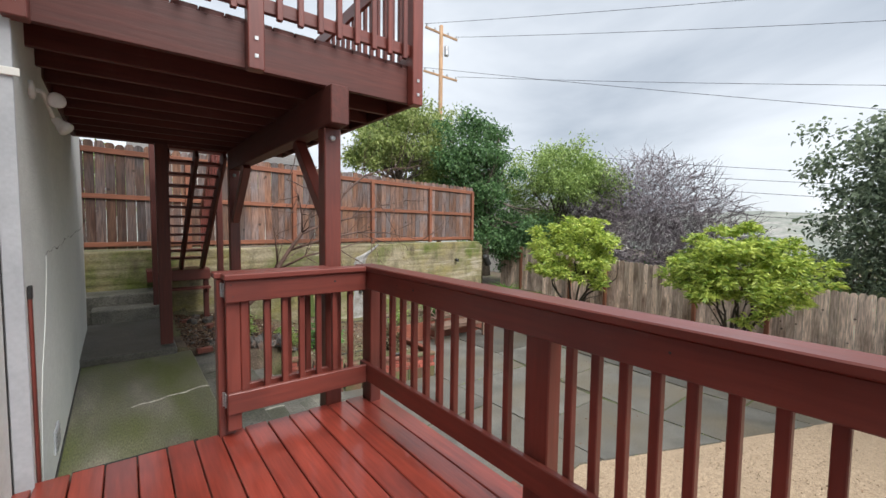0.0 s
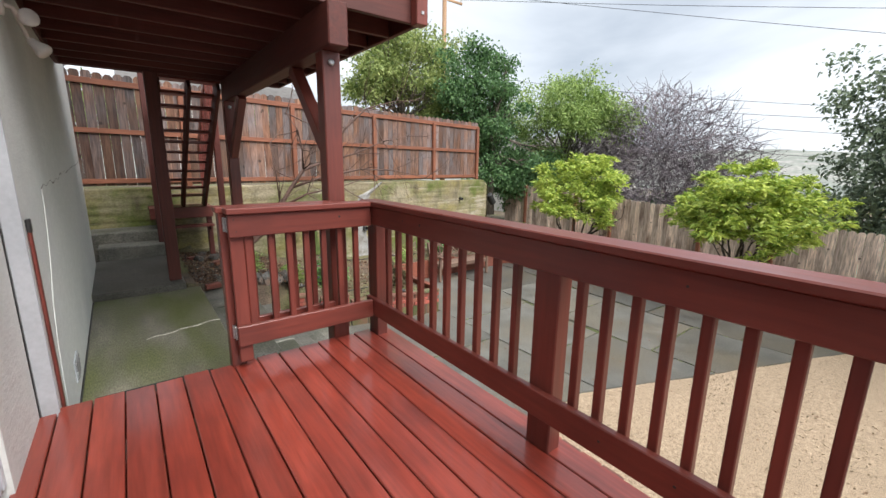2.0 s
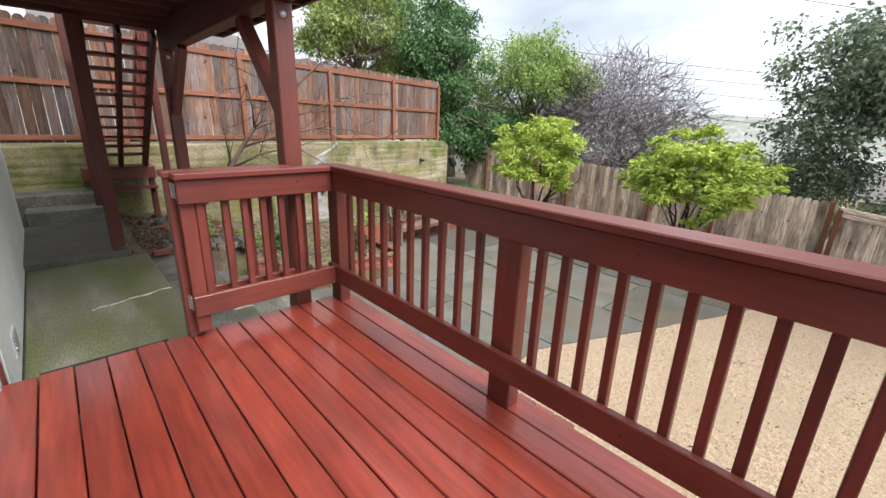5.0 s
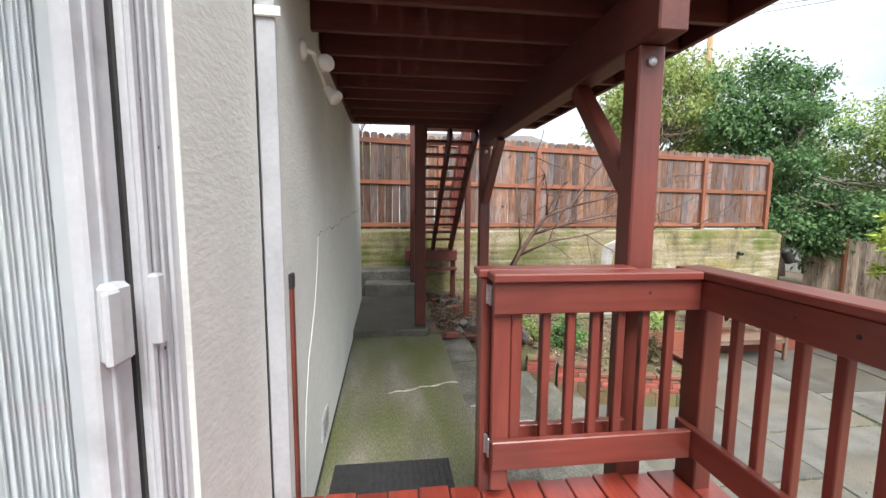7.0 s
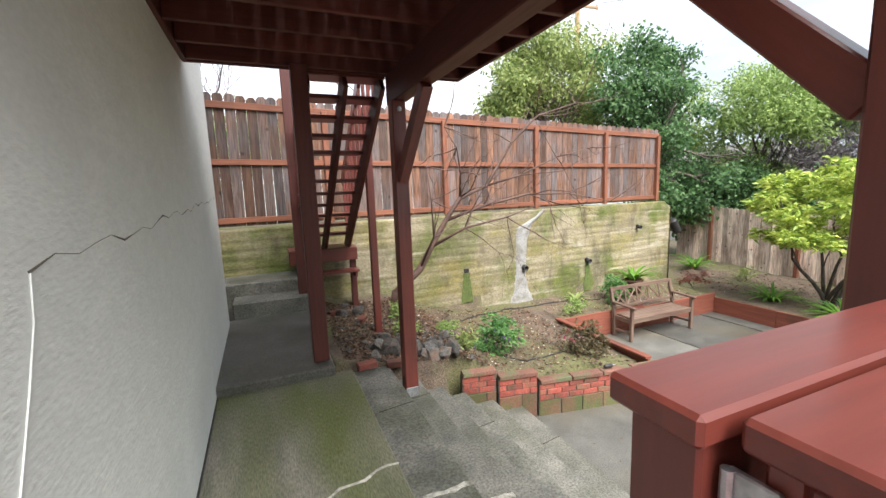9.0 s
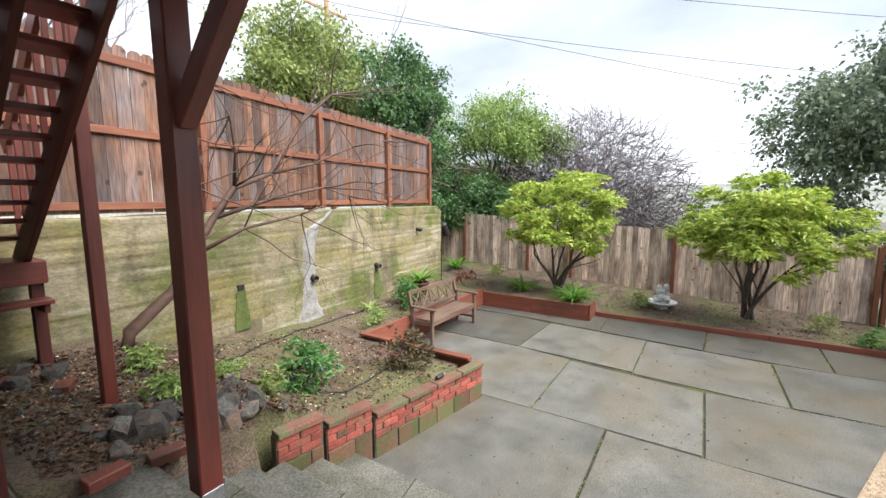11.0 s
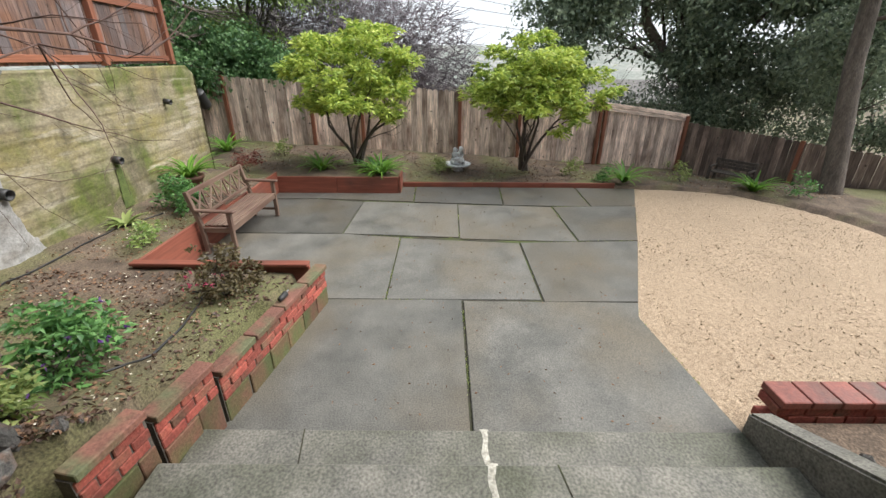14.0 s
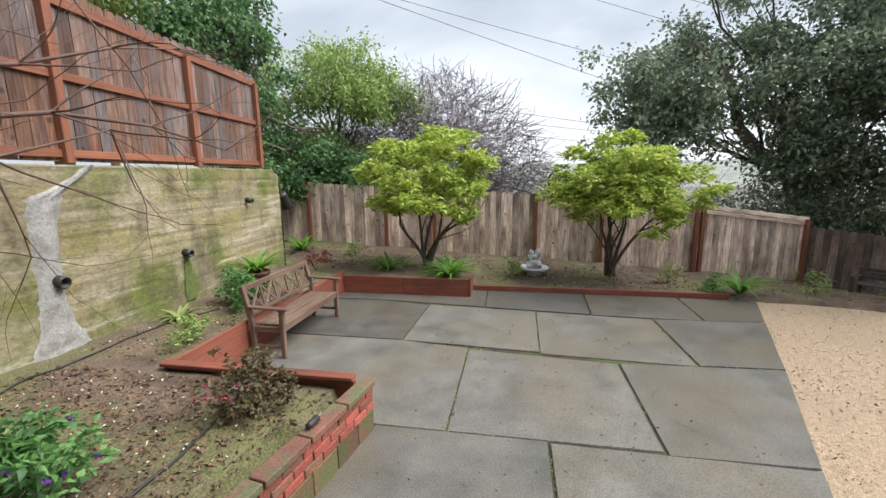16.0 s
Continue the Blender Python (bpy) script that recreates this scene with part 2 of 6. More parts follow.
MORTAR = mat("dark_mortar", (0.09, 0.08, 0.065), (0.13, 0.11, 0.09), rough=0.95, scale=8, fine=60, bump=0.4, vary=0.0)
SOIL = mat("soil", (0.058, 0.042, 0.030), (0.150, 0.108, 0.075), rough=0.95, scale=3.4, fine=60, bump=1.0, c3=(0.110, 0.108, 0.045), patch=0.75, patch_at=(0.46, 0.60), vary=0.0, fine_amt=0.55)
GRAVEL = mat("tan_gravel", (0.248, 0.180, 0.117), (0.42, 0.322, 0.222), rough=0.95, scale=26, fine=110, bump=1.0, c3=(0.305, 0.230, 0.155), patch=0.9, vary=0.0, fine_amt=0.5)
CHIP = mat("gravel_chip", (0.20, 0.148, 0.092), (0.48, 0.385, 0.270), rough=0.9, scale=22, fine=90, bump=0.3, vary=0.0)
ROCK = mat("dark_rock", (0.045, 0.043, 0.040), (0.150, 0.142, 0.128), rough=0.85, scale=4, fine=24, bump=0.8, c3=(0.150, 0.092, 0.064), patch=1.5, vary=0.55, fine_amt=0.4)
LITTER = mat("leaf_litter", (0.144, 0.072, 0.036), (0.259, 0.158, 0.094), rough=0.9, scale=14, fine=60, bump=0.2, c3=(0.072, 0.036, 0.022), patch=9, vary=0.0)
PALE_LITTER = mat("pale_litter", (0.50, 0.45, 0.34), (0.66, 0.62, 0.52), rough=0.9, scale=14, fine=60, bump=0.1, vary=0.0)
FILLER = mat("old_sealant", (0.30, 0.285, 0.24), (0.50, 0.48, 0.41), rough=0.9, scale=12, fine=60, bump=0.4, c3=(0.20, 0.19, 0.15), patch=8, patch_at=(0.5, 0.65), vary=0.0, fine_amt=0.3)
DARK_LITTER = mat("dark_litter", (0.045, 0.028, 0.020), (0.13, 0.075, 0.048), rough=0.6, scale=14, fine=60, bump=0.2, vary=0.0)
STATUE = mat("weathered_cast_stone", (0.504, 0.516, 0.528), (0.744, 0.756, 0.768), rough=0.8, scale=7, fine=40, bump=0.4, c3=(0.192, 0.192, 0.192), patch=6, patch_at=(0.5, 0.66), vary=0.0)
TERRACOTTA = mat("dark_pot", (0.10, 0.045, 0.03), (0.15, 0.07, 0.045), rough=0.7, scale=5, fine=50, bump=0.2, vary=0.0)
BLACK = mat("black_plastic", (0.016, 0.016, 0.016), (0.03, 0.029, 0.028), rough=0.5, scale=5, fine=50, bump=0.1, vary=0.0)
STEEL = mat("galvanised_steel", (0.42, 0.43, 0.44), (0.55, 0.56, 0.57), rough=0.42, scale=8, fine=60, bump=0.05, metal=0.8, vary=0.0)
BLIND = mat("blind_vinyl", (0.74, 0.77, 0.80), (0.80, 0.83, 0.86), rough=0.5, scale=4, fine=50, bump=0.02, vary=0.05, fine_amt=0.03)
LAMP_WHITE = mat("lamp_white", (0.70, 0.69, 0.64), (0.78, 0.77, 0.72), rough=0.4, scale=4, fine=50, bump=0.03, vary=0.0, fine_amt=0.04)
BARK = mat("grey_bark", (0.080, 0.064, 0.052), (0.165, 0.138, 0.112), rough=0.9, scale=5, stretch=(3, 3, 0.6), fine=22, bump=1.0, vary=0.1, fine_amt=0.35)
DARK_BARK = mat("dark_bark", (0.045, 0.036, 0.03), (0.10, 0.082, 0.068), rough=0.9, scale=5, stretch=(3, 3, 0.7), fine=20, bump=0.6, vary=0.1, fine_amt=0.25)
TWIG = mat("bare_twig", (0.150, 0.128, 0.140), (0.260, 0.222, 0.242), rough=0.85, scale=3, fine=20, bump=0.2, vary=0.0)
RED_TWIG = mat("reddish_twig", (0.074, 0.04, 0.031), (0.124, 0.071, 0.053), rough=0.7, scale=3, fine=20, bump=0.2, vary=0.0)
MAT_RUBBER = mat("rubber_mat", (0.018, 0.018, 0.019), (0.03, 0.03, 0.03), rough=0.8, scale=12, fine=90, bump=0.5, vary=0.0)
DUCT = mat("far_house_paint", (0.50, 0.48, 0.44), (0.58, 0.56, 0.52), rough=0.8, scale=2, fine=20, bump=0.05, vary=0.1)
ROOFING = mat("far_roof", (0.10, 0.095, 0.09), (0.16, 0.15, 0.14), rough=0.9, scale=3, fine=20, bump=0.3, vary=0.1)
HILL = mat("far_hill", (0.16, 0.18, 0.16), (0.24, 0.25, 0.22), rough=1.0, scale=0.02, fine=0.2, bump=0.0, c3=(0.30, 0.29, 0.27), patch=0.04, vary=0.0)


def leaf_mat(name, c1, c2, rough=0.45, shine=0.4, through_leaf=0.42):
    """Leaves: each one its own tone, with a little light through it."""
    m = bpy.data.materials.new(name)
    m.use_nodes = True
    n, l = m.node_tree.nodes, m.node_tree.links
    b = n["Principled BSDF"]
    geo = n.new("ShaderNodeNewGeometry")
    mx = n.new("ShaderNodeMix")
    mx.data_type = "RGBA"
    mx.inputs[6].default_value, mx.inputs[7].default_value = (*c1, 1), (*c2, 1)
    l.new(geo.outputs["Random Per Island"], mx.inputs[0])
    l.new(mx.outputs[2], b.inputs["Base Color"])
    b.inputs["Roughness"].default_value = rough
    b.inputs["Specular IOR Level"].default_value = shine
    tr = n.new("ShaderNodeBsdfTranslucent")
    l.new(mx.outputs[2], tr.inputs[0])
    ms = n.new("ShaderNodeMixShader")
    ms.inputs[0].default_value = through_leaf
    l.new(b.outputs[0], ms.inputs[1])
    l.new(tr.outputs[0], ms.inputs[2])
    l.new(ms.outputs[0], n["Material Output"].inputs[0])
    return m


LEAF_LIME = leaf_mat("lime_leaf", (0.18, 0.30, 0.05), (0.66, 0.73, 0.17), through_leaf=0.38)
LEAF_MID = leaf_mat("mid_leaf", (0.13, 0.22, 0.06), (0.44, 0.56, 0.19))
LEAF_IVY = leaf_mat("ivy_leaf", (0.045, 0.11, 0.045), (0.19, 0.33, 0.13))
LEAF_OAK = leaf_mat("oak_leaf", (0.085, 0.125, 0.085), (0.35, 0.42, 0.28), through_leaf=0.36)
LEAF_SAGE = leaf_mat("sage_leaf", (0.14, 0.21, 0.06), (0.44, 0.50, 0.18))
LEAF_STRAP = leaf_mat("strap_leaf", (0.06, 0.17, 0.02), (0.22, 0.40, 0.06))
LEAF_BUSH = leaf_mat("bush_leaf", (0.05, 0.14, 0.045), (0.20, 0.40, 0.12))
LEAF_RED = leaf_mat("bronze_leaf", (0.07, 0.055, 0.03), (0.16, 0.13, 0.06))
LEAF_MAROON = leaf_mat("maroon_leaf", (0.13, 0.035, 0.03), (0.26, 0.08, 0.06))
PETAL = leaf_mat("purple_petal", (0.16, 0.06, 0.30), (0.30, 0.12, 0.45))
PINK = leaf_mat("pink_petal", (0.50, 0.06, 0.14), (0.65, 0.12, 0.22))

glass = bpy.data.materials.new("door_glass")
glass.use_nodes = True
gb = glass.node_tree.nodes["Principled BSDF"]
gb.inputs["Base Color"].default_value = (0.9, 0.93, 0.93, 1)
gb.inputs["Roughness"].default_value = 0.02
gb.inputs["Transmission Weight"].default_value = 1.0
gb.inputs["IOR"].default_value = 1.45
GLASS = glass


# ---- builders ----
def thing(name, loc, label="", category="", group="", kind=""):
    e = new(name)
    e.location = loc
    e.empty_display_size = 0.1
    return tagged(e, label, category, group, kind)


def hang(ob, parent):
    ob.parent = parent
    ob.matrix_parent_inverse = parent.matrix_basis.inverted()
    return ob


def finish(bm, material, name, smooth=False):
    me = bpy.data.meshes.new(name)
    bm.to_mesh(me)
    bm.free()
    me.materials.append(material)
    if smooth:
        me.polygons.foreach_set("use_smooth", [True] * len(me.polygons))
    return me


def part(name, bm, material, parent=None, label="", smooth=False):
    ob = new(name, finish(bm, material, name, smooth) if isinstance(bm, bmesh.types.BMesh) else bm)
    if label:
        ob["label"] = label
    return hang(ob, parent) if parent else ob


BOXES = {}


def box_mesh(sx, sy, sz, bev, material):
    key = (round(sx, 3), round(sy, 3), round(sz, 3), bev, material.name)
    if key not in BOXES:
        bm = bmesh.new()
        bmesh.ops.create_cube(bm, size=1.0)
        for v in bm.verts:
            v.co = Vector((v.co.x * sx, v.co.y * sy, v.co.z * sz))
        if bev:
            bmesh.ops.bevel(bm, geom=bm.edges[:], offset=min(bev, 0.3 * min(sx, sy, sz)), segments=1, affect="EDGES")
        BOXES[key] = finish(bm, material, "block")
    return BOXES[key]


def pick(material, dims):
    return material[max(range(3), key=lambda i: dims[i])] if isinstance(material, list) else material


def bx(name, parent, material, x0, x1, y0, y1, z0, z1, bev=0.004, label="", rz=0.0):
    """A block between two corners, with eased edges."""
    d = (x1 - x0, y1 - y0, z1 - z0)
    ob = new(name, box_mesh(*d, bev, pick(material, d)))
    ob.matrix_basis = pose((x0 + x1) / 2, (y0 + y1) / 2, (z0 + z1) / 2, 0, 0, rz)
    if label:
        ob["label"] = label
    return hang(ob, parent) if parent else ob


def bar(name, parent, material, p, q, w, h, bev=0.004, label="", up=(0, 0, 1)):
    """A timber from p to q, w wide and h deep."""
    p, q = Vector(p), Vector(q)
    x = (q - p).normalized()
    y = Vector(up).cross(x)
    y = y.normalized() if y.length > 1e-4 else Vector((0, 1, 0))
    z = x.cross(y)
    m = Matrix((x, y, z)).transposed().to_4x4()
    m.translation = (p + q) / 2
    ob = new(name, box_mesh(round((q - p).length, 3), w, h, bev, material[0] if isinstance(material, list) else material))
    ob.matrix_basis = m
    if label:
        ob["label"] = label
    return hang(ob, parent) if parent else ob


def tube(bm, pts, radii, seg=6, cap=True):
    """A tapered round limb along pts."""
    rings = []
    for i, p in enumerate(pts):
        a, b = Vector(pts[max(i - 1, 0)]), Vector(pts[min(i + 1, len(pts) - 1)])
        d = (b - a).normalized() if (b - a).length > 1e-6 else Vector((0, 0, 1))
        u = d.cross(Vector((0.31, 0.17, 0.93)))
        u = u.normalized() if u.length > 1e-3 else Vector((1, 0, 0))
        w = d.cross(u)
        rings.append([bm.verts.new(Vector(p) + radii[i] * (math.cos(2 * math.pi * k / seg) * u + math.sin(2 * math.pi * k / seg) * w)) for k in range(seg)])
    for r0, r1 in zip(rings, rings[1:]):
        for k in range(seg):
            bm.faces.new((r0[k], r0[(k + 1) % seg], r1[(k + 1) % seg], r1[k]))
    if cap and seg > 2:
        bm.faces.new(rings[0][::-1])
        bm.faces.new(rings[-1])


def lathe(bm, profile, centre, seg=20):
    rings = []
    for r, z in profile:
        rings.append([bm.verts.new((centre[0] + r * math.cos(2 * math.pi * k / seg), centre[1] + r * math.sin(2 * math.pi * k / seg), centre[2] + z)) for k in range(seg)])
    for r0, r1 in zip(rings, rings[1:]):
        for k in range(seg):
            bm.faces.new((r0[k], r0[(k + 1) % seg], r1[(k + 1) % seg], r1[k]))
    bm.faces.new(rings[0][::-1])
    bm.faces.new(rings[-1])


def mesh_from(name, verts, faces, material, smooth=False):
    me = bpy.data.meshes.new(name)
    me.from_pydata([tuple(v) for v in verts], [], faces)
    me.materials.append(material)
    if smooth:
        me.polygons.foreach_set("use_smooth", [True] * len(me.polygons))
    me.update()
    return me


RNG = np.random.default_rng(7)


def leaf_mesh(name, at, heading, length, width, material, droop=0.25, jitter=0.35):
    """Folded pointed leaves: base points, unit headings; two quads each."""
    n = len(at)
    ln = length * RNG.uniform(1 - jitter, 1 + jitter, n)[:, None]
    wd = width * RNG.uniform(1 - jitter, 1 + jitter, n)[:, None]
    h = heading / np.linalg.norm(heading, axis=1)[:, None]
    s = np.cross(h, RNG.normal(size=(n, 3)))
    s /= np.linalg.norm(s, axis=1)[:, None] + 1e-9
    up = np.cross(s, h)
    tip = at + h * ln - np.array([0, 0, 1.0]) * droop * ln
    mid = at + h * ln * 0.5 + up * 0.12 * ln
    v = np.stack([at, mid - s * wd * 0.5 - up * 0.1 * wd, tip, mid + s * wd * 0.5 - up * 0.1 * wd, mid], 1).reshape(-1, 3)
    k = (np.arange(n) * 5)[:, None]
    f = np.concatenate([k + np.array([[0, 1, 4]]), k + np.array([[1, 2, 4]]), k + np.array([[2, 3, 4]]), k + np.array([[3, 0, 4]])], 1).reshape(-1, 3)
    return mesh_from(name, v.tolist(), f.tolist(), material)


def blob_points(lobes, n, shell=0.45):
    """Points inside a union of ellipsoids (x, y, z, rx, ry, rz), thicker to the outside."""
    vol = np.array([l[3] * l[4] * l[5] for l in lobes]) ** 0.6
    which = RNG.choice(len(lobes), n, p=vol / vol.sum())
    L = np.array(lobes)[which]
    d = RNG.normal(size=(n, 3))
    d /= np.linalg.norm(d, axis=1)[:, None]
    r = (1 - shell * RNG.random(n) ** 1.6)[:, None]
    return L[:, :3] + d * r * L[:, 3:], d


def clumps(lobes, n_clump, per, spread, shell=0.5):
    c, d = blob_points(lobes, n_clump, shell)
    at = np.repeat(c, per, 0) + RNG.normal(size=(n_clump * per, 3)) * spread
    head = np.repeat(d, per, 0) * 0.6 + RNG.normal(size=(n_clump * per, 3)) * 0.7
    return at, head


def limbs(bm, p, d, length, r, depth, spread=0.6, up=0.15, kids=3, seg=5, shrink=0.68, bend=0.25, ends=None, thin=0.0):
    """A limb that forks again and again."""
    r = max(r, thin)
    pts, rad = [Vector(p)], [r]
    steps = 4 if depth > 1 else 3
    d = Vector(d).normalized()
    for i in range(steps):
        d = (d + Vector((random.uniform(-1, 1), random.uniform(-1, 1), random.uniform(-1, 1) + up)) * bend).normalized()
        pts.append(pts[-1] + d * (length / steps))
        rad.append(r * (1 - 0.45 * (i + 1) / steps))
    tube(bm, pts, rad, seg=max(3, seg), cap=False)
    if depth <= 0:
        if ends is not None:
            ends.append(pts[-1])
        return
    for k in range(kids):
        at = pts[-1] if k == 0 else pts[random.randint(max(1, steps - 2), steps)]
        nd = (d + Vector((random.uniform(-1, 1), random.uniform(-1, 1), random.uniform(-0.7, 1))) * spread).normalized()
        limbs(bm, at, nd, length * shrink * random.uniform(0.8, 1.2), rad[-1] * (0.95 if k == 0 else 0.7), depth - 1, spread, up, kids, seg - 1, shrink, bend, ends, thin)


def lobed(c, r, n, sub=0.3, seed=0):
    """A ragged crown: a thin core and many small uneven sprays that reach past it."""
    rr = random.Random(seed)
    out = [(*c, r[0] * 0.62, r[1] * 0.62, r[2] * 0.62)]
    for _ in range(int(n * 2.6)):
        a, e = rr.uniform(0, 2 * math.pi), rr.uniform(-0.8, 1.0)
        k = rr.uniform(0.5, 1.0) if rr.random() < 0.78 else rr.uniform(1.0, 1.28)
        ce = math.sqrt(max(0, 1 - e * e))
        s = min(sub, 0.5) * rr.uniform(0.35, 0.85)
        s *= 0.6 if k > 1.0 else 1.0
        flat = rr.uniform(0.55, 0.95)
        out.append((c[0] + r[0] * k * ce * math.cos(a), c[1] + r[1] * k * ce * math.sin(a), c[2] + r[2] * k * e, r[0] * s, r[1] * s, r[2] * s * flat))
    return out


def tufted(c, r, n, seed):
    """A dense dome of many small rounded tufts, lower and sparser underneath."""
    rr = random.Random(seed)
    out = []
    for k in range(n):
        e = 1 - 1.78 * (k + 0.5) / n
        a = 2.39996 * k + rr.uniform(-0.5, 0.5)
        ce = math.sqrt(max(0.0, 1 - e * e)) * (1.0 if e > -0.3 else 0.9)
        q = rr.uniform(0.50, 1.0) if rr.random() < 0.8 else rr.uniform(1.0, 1.16)
        s = rr.uniform(0.13, 0.26) * (0.75 if q > 1 else 1.0)
        out.append((c[0] + r[0] * q * ce * math.cos(a), c[1] + r[1] * q * ce * math.sin(a), c[2] + r[2] * q * e, r[0] * s, r[1] * s, r[2] * s * 0.62))
    return out


# ---- ground ----
def wall_face(x):
    """Front of the concrete retaining wall."""
    return 9.76 + 0.055 * x


def ramp(x, *pairs):
    xs, ys = zip(*pairs)
    return float(np.interp(x, xs, ys))


def brick_line(x):
    return 6.70 + (4.97 - x) * 0.182


def ground_z(x, y):
    w = wall_face(x)
    lump = 0.05 * noise.noise((x * 1.1, y * 1.1, 0)) + 0.02 * noise.noise((x * 4, y * 4, 3))
    far = max(0.0, x - 13.2, -y - 6, y - 16, -x - 8)
    if far > 0:
        lump -= min(30.0, 0.10 * far) + 0.0
    if x < 9.62 and y > w + 0.12:
        return 0.62 + lump
    if x < -0.30:
        return -0.6
    if x < 0.66 and y > 3.1:
        return -0.62
    if 0.66 <= x <= 4.93 and y > max(6.98, brick_line(x) + 0.20 if x > 2.0 else 6.98):
        base = ramp(x, (0.66, -0.47), (1.3, -0.60), (2.0, -0.72), (2.6, -1.0), (3.3, -1.22), (4.9, -1.27))
        return base + 0.16 * max(0, (y - 8.6)) * ramp(x, (0.66, 0), (2, 1), (5, 0.5)) + lump
    if x > 4.93 and x < 9.36 and y > 8.93:
        return ramp(x, (4.9, -1.26), (9.4, -1.36)) + 0.10 * (y - 8.9) + lump * 0.8
    inner = (x > 9.36 and y > 6.28) or x > 9.76 or y < gravel_edge(x)
    if inner:
        edge = -1.40 if y > 6.28 else -1.62
        end = ramp(y, (-4, -2.3), (-1.6, -2.1), (0.9, -1.85), (5, -1.58), (11, -1.24))
        return edge + (end - edge) * min(1, max(0, (x - 9.5) / 3.1)) + lump
    return -1.82


def gravel_edge(x):
    return ramp(x, (1.0, -2.2), (7.28, -1.88), (7.85, -1.77), (8.62, -1.36), (9.3, -0.71), (9.61, 0.31), (9.65, 1.17), (9.76, 1.2), (9.8, -50))


gx = sorted({*np.round(np.arange(-1.0, 14.01, 0.17), 3).tolist(), -0.32, -0.28, 0.62, 0.69, 4.92, 4.99, 9.34, 9.39, 9.60, 9.64, 9.74, 9.79,
             -3000, -800, -250, -80, -30, -12, -5, 16, 19, 24, 32, 50, 90, 200, 600, 3000})
gy = sorted({*np.round(np.arange(-4.0, 12.6, 0.17), 3).tolist(), 6.25, 6.31, 8.90, 8.96, 3.05, 3.12, 9.80, 9.95, 10.1, 10.25, 10.4,
             -3000, -800, -250, -80, -30, -14, -8, -5.5, 14, 17, 22, 30, 50, 90, 200, 600, 3000})
gv = [(x, y, ground_z(x, y)) for y in gy for x in gx]
nx = len(gx)
gf = [(j * nx + i, j * nx + i + 1, (j + 1) * nx + i + 1, (j + 1) * nx + i) for j in range(len(gy) - 1) for i in range(nx - 1)]
ground = new("ground", mesh_from("ground", gv, gf, SOIL, True))
tagged(ground, "brown garden soil with moss and leaf litter, sloping to the horizon", "ground", kind="structure")

# ---- house wall with the sliding door opening ----
WX = -0.34
# the stucco beyond the corner board runs a degree off the deck's line
FAR_WALL = Matrix.Translation((0.065, -0.085, 0)) @ Matrix.Translation((WX, 3.3, 0)) @ Matrix.Rotation(radians(1.03), 4, "Z") @ Matrix.Translation((-WX, -3.3, 0))


def on_far_wall(ob):
    ob.matrix_basis = FAR_WALL @ ob.matrix_basis
    return ob


house = thing("wall_house", (WX, 3, 0), "cream stucco house wall with a white trim board", "wall", kind="structure")
NX = WX - 0.075
on_far_wall(bx("wall_panel", house, STUCCO, WX - 0.25, WX, 3.27, 8.62, -0.75, 6.5, 0.0))
bx("wall_panel", house, STUCCO, WX - 0.25, NX + 0.064, 2.53, 3.16, -0.75, 6.5, 0.0)
bx("wall_panel", house, STUCCO, WX - 0.25, NX, 0.10, 2.53, 2.14, 6.5, 0.0)
bx("wall_panel", house, STUCCO, WX - 0.25, NX, -4.5, 0.10, -0.75, 6.5, 0.0)
bx("wall_panel", house, STUCCO, WX - 4.0, WX - 0.25, 8.30, 8.55, -0.75, 6.5, 0.0)
bx("wall_panel", house, STUCCO, WX - 4.0, WX - 0.25, -4.5, -4.25, -0.75, 6.5, 0.0)
bx("wall_panel", house, STUCCO, WX - 4.2, WX - 4.0, -4.5, 8.55, -0.75, 6.5, 0.0)
bx("wall_panel", house, STUCCO, WX - 4.0, WX - 0.25, -4.25, 8.3, -0.06, 0.0, 0.0)
bx("wall_panel", house, STUCCO, WX - 4.0, WX - 0.25, -4.25, 8.3, 2.45, 2.55, 0.0)
on_far_wall(bx("corner_board", house, TRIM, NX + 0.004, WX + 0.004, 3.252, 3.269, -0.10, 6.4, 0.003, "white painted corner board"))
on_far_wall(bx("shadow_gap", house, BLACK, NX - 0.02, NX + 0.003, 3.244, 3.254, -0.10, 6.4, 0.0, "dark open joint"))
roof_eave = thing("roof", (WX - 2, 2, 6.5), "plain flat roof slab over the stucco house", "roof", kind="structure")
bx("roof_slab", roof_eave, ROOFING, WX - 4.3, WX + 0.3, -4.6, 8.65, 6.5, 6.7, 0.01)

door = thing("door_1", (WX, 1.2, 0), "white vinyl sliding glass patio door, closed", "door", kind="structure")
JX = NX + 0.035
bx("jamb", door, VINYL, NX - 0.12, JX, 2.285, 2.44, 0.0, 2.14, 0.004)
bx("jamb_bead", door, VINYL, JX, JX + 0.012, 2.402, 2.443, 0.0, 2.14, 0.005)
bx("jamb_bead", door, VINYL, JX, JX + 0.010, 2.330, 2.346, 0.0, 2.14, 0.004)
bx("jamb_bead", door, VINYL, JX, JX + 0.008, 2.368, 2.380, 0.0, 2.14, 0.004)
bx("jamb_bead", door, VINYL, JX, JX + 0.014, 2.286, 2.31, 0.0, 2.14, 0.004)
bx("jamb", door, VINYL, NX - 0.12, JX, 0.10, 0.20, 0.0, 2.14, 0.004)
bx("head_frame", door, VINYL, NX - 0.12, JX, 0.20, 2.285, 2.06, 2.14, 0.004)
bx("sill", door, VINYL, NX - 0.12, JX, 0.20, 2.285, 0.0, 0.05, 0.004)
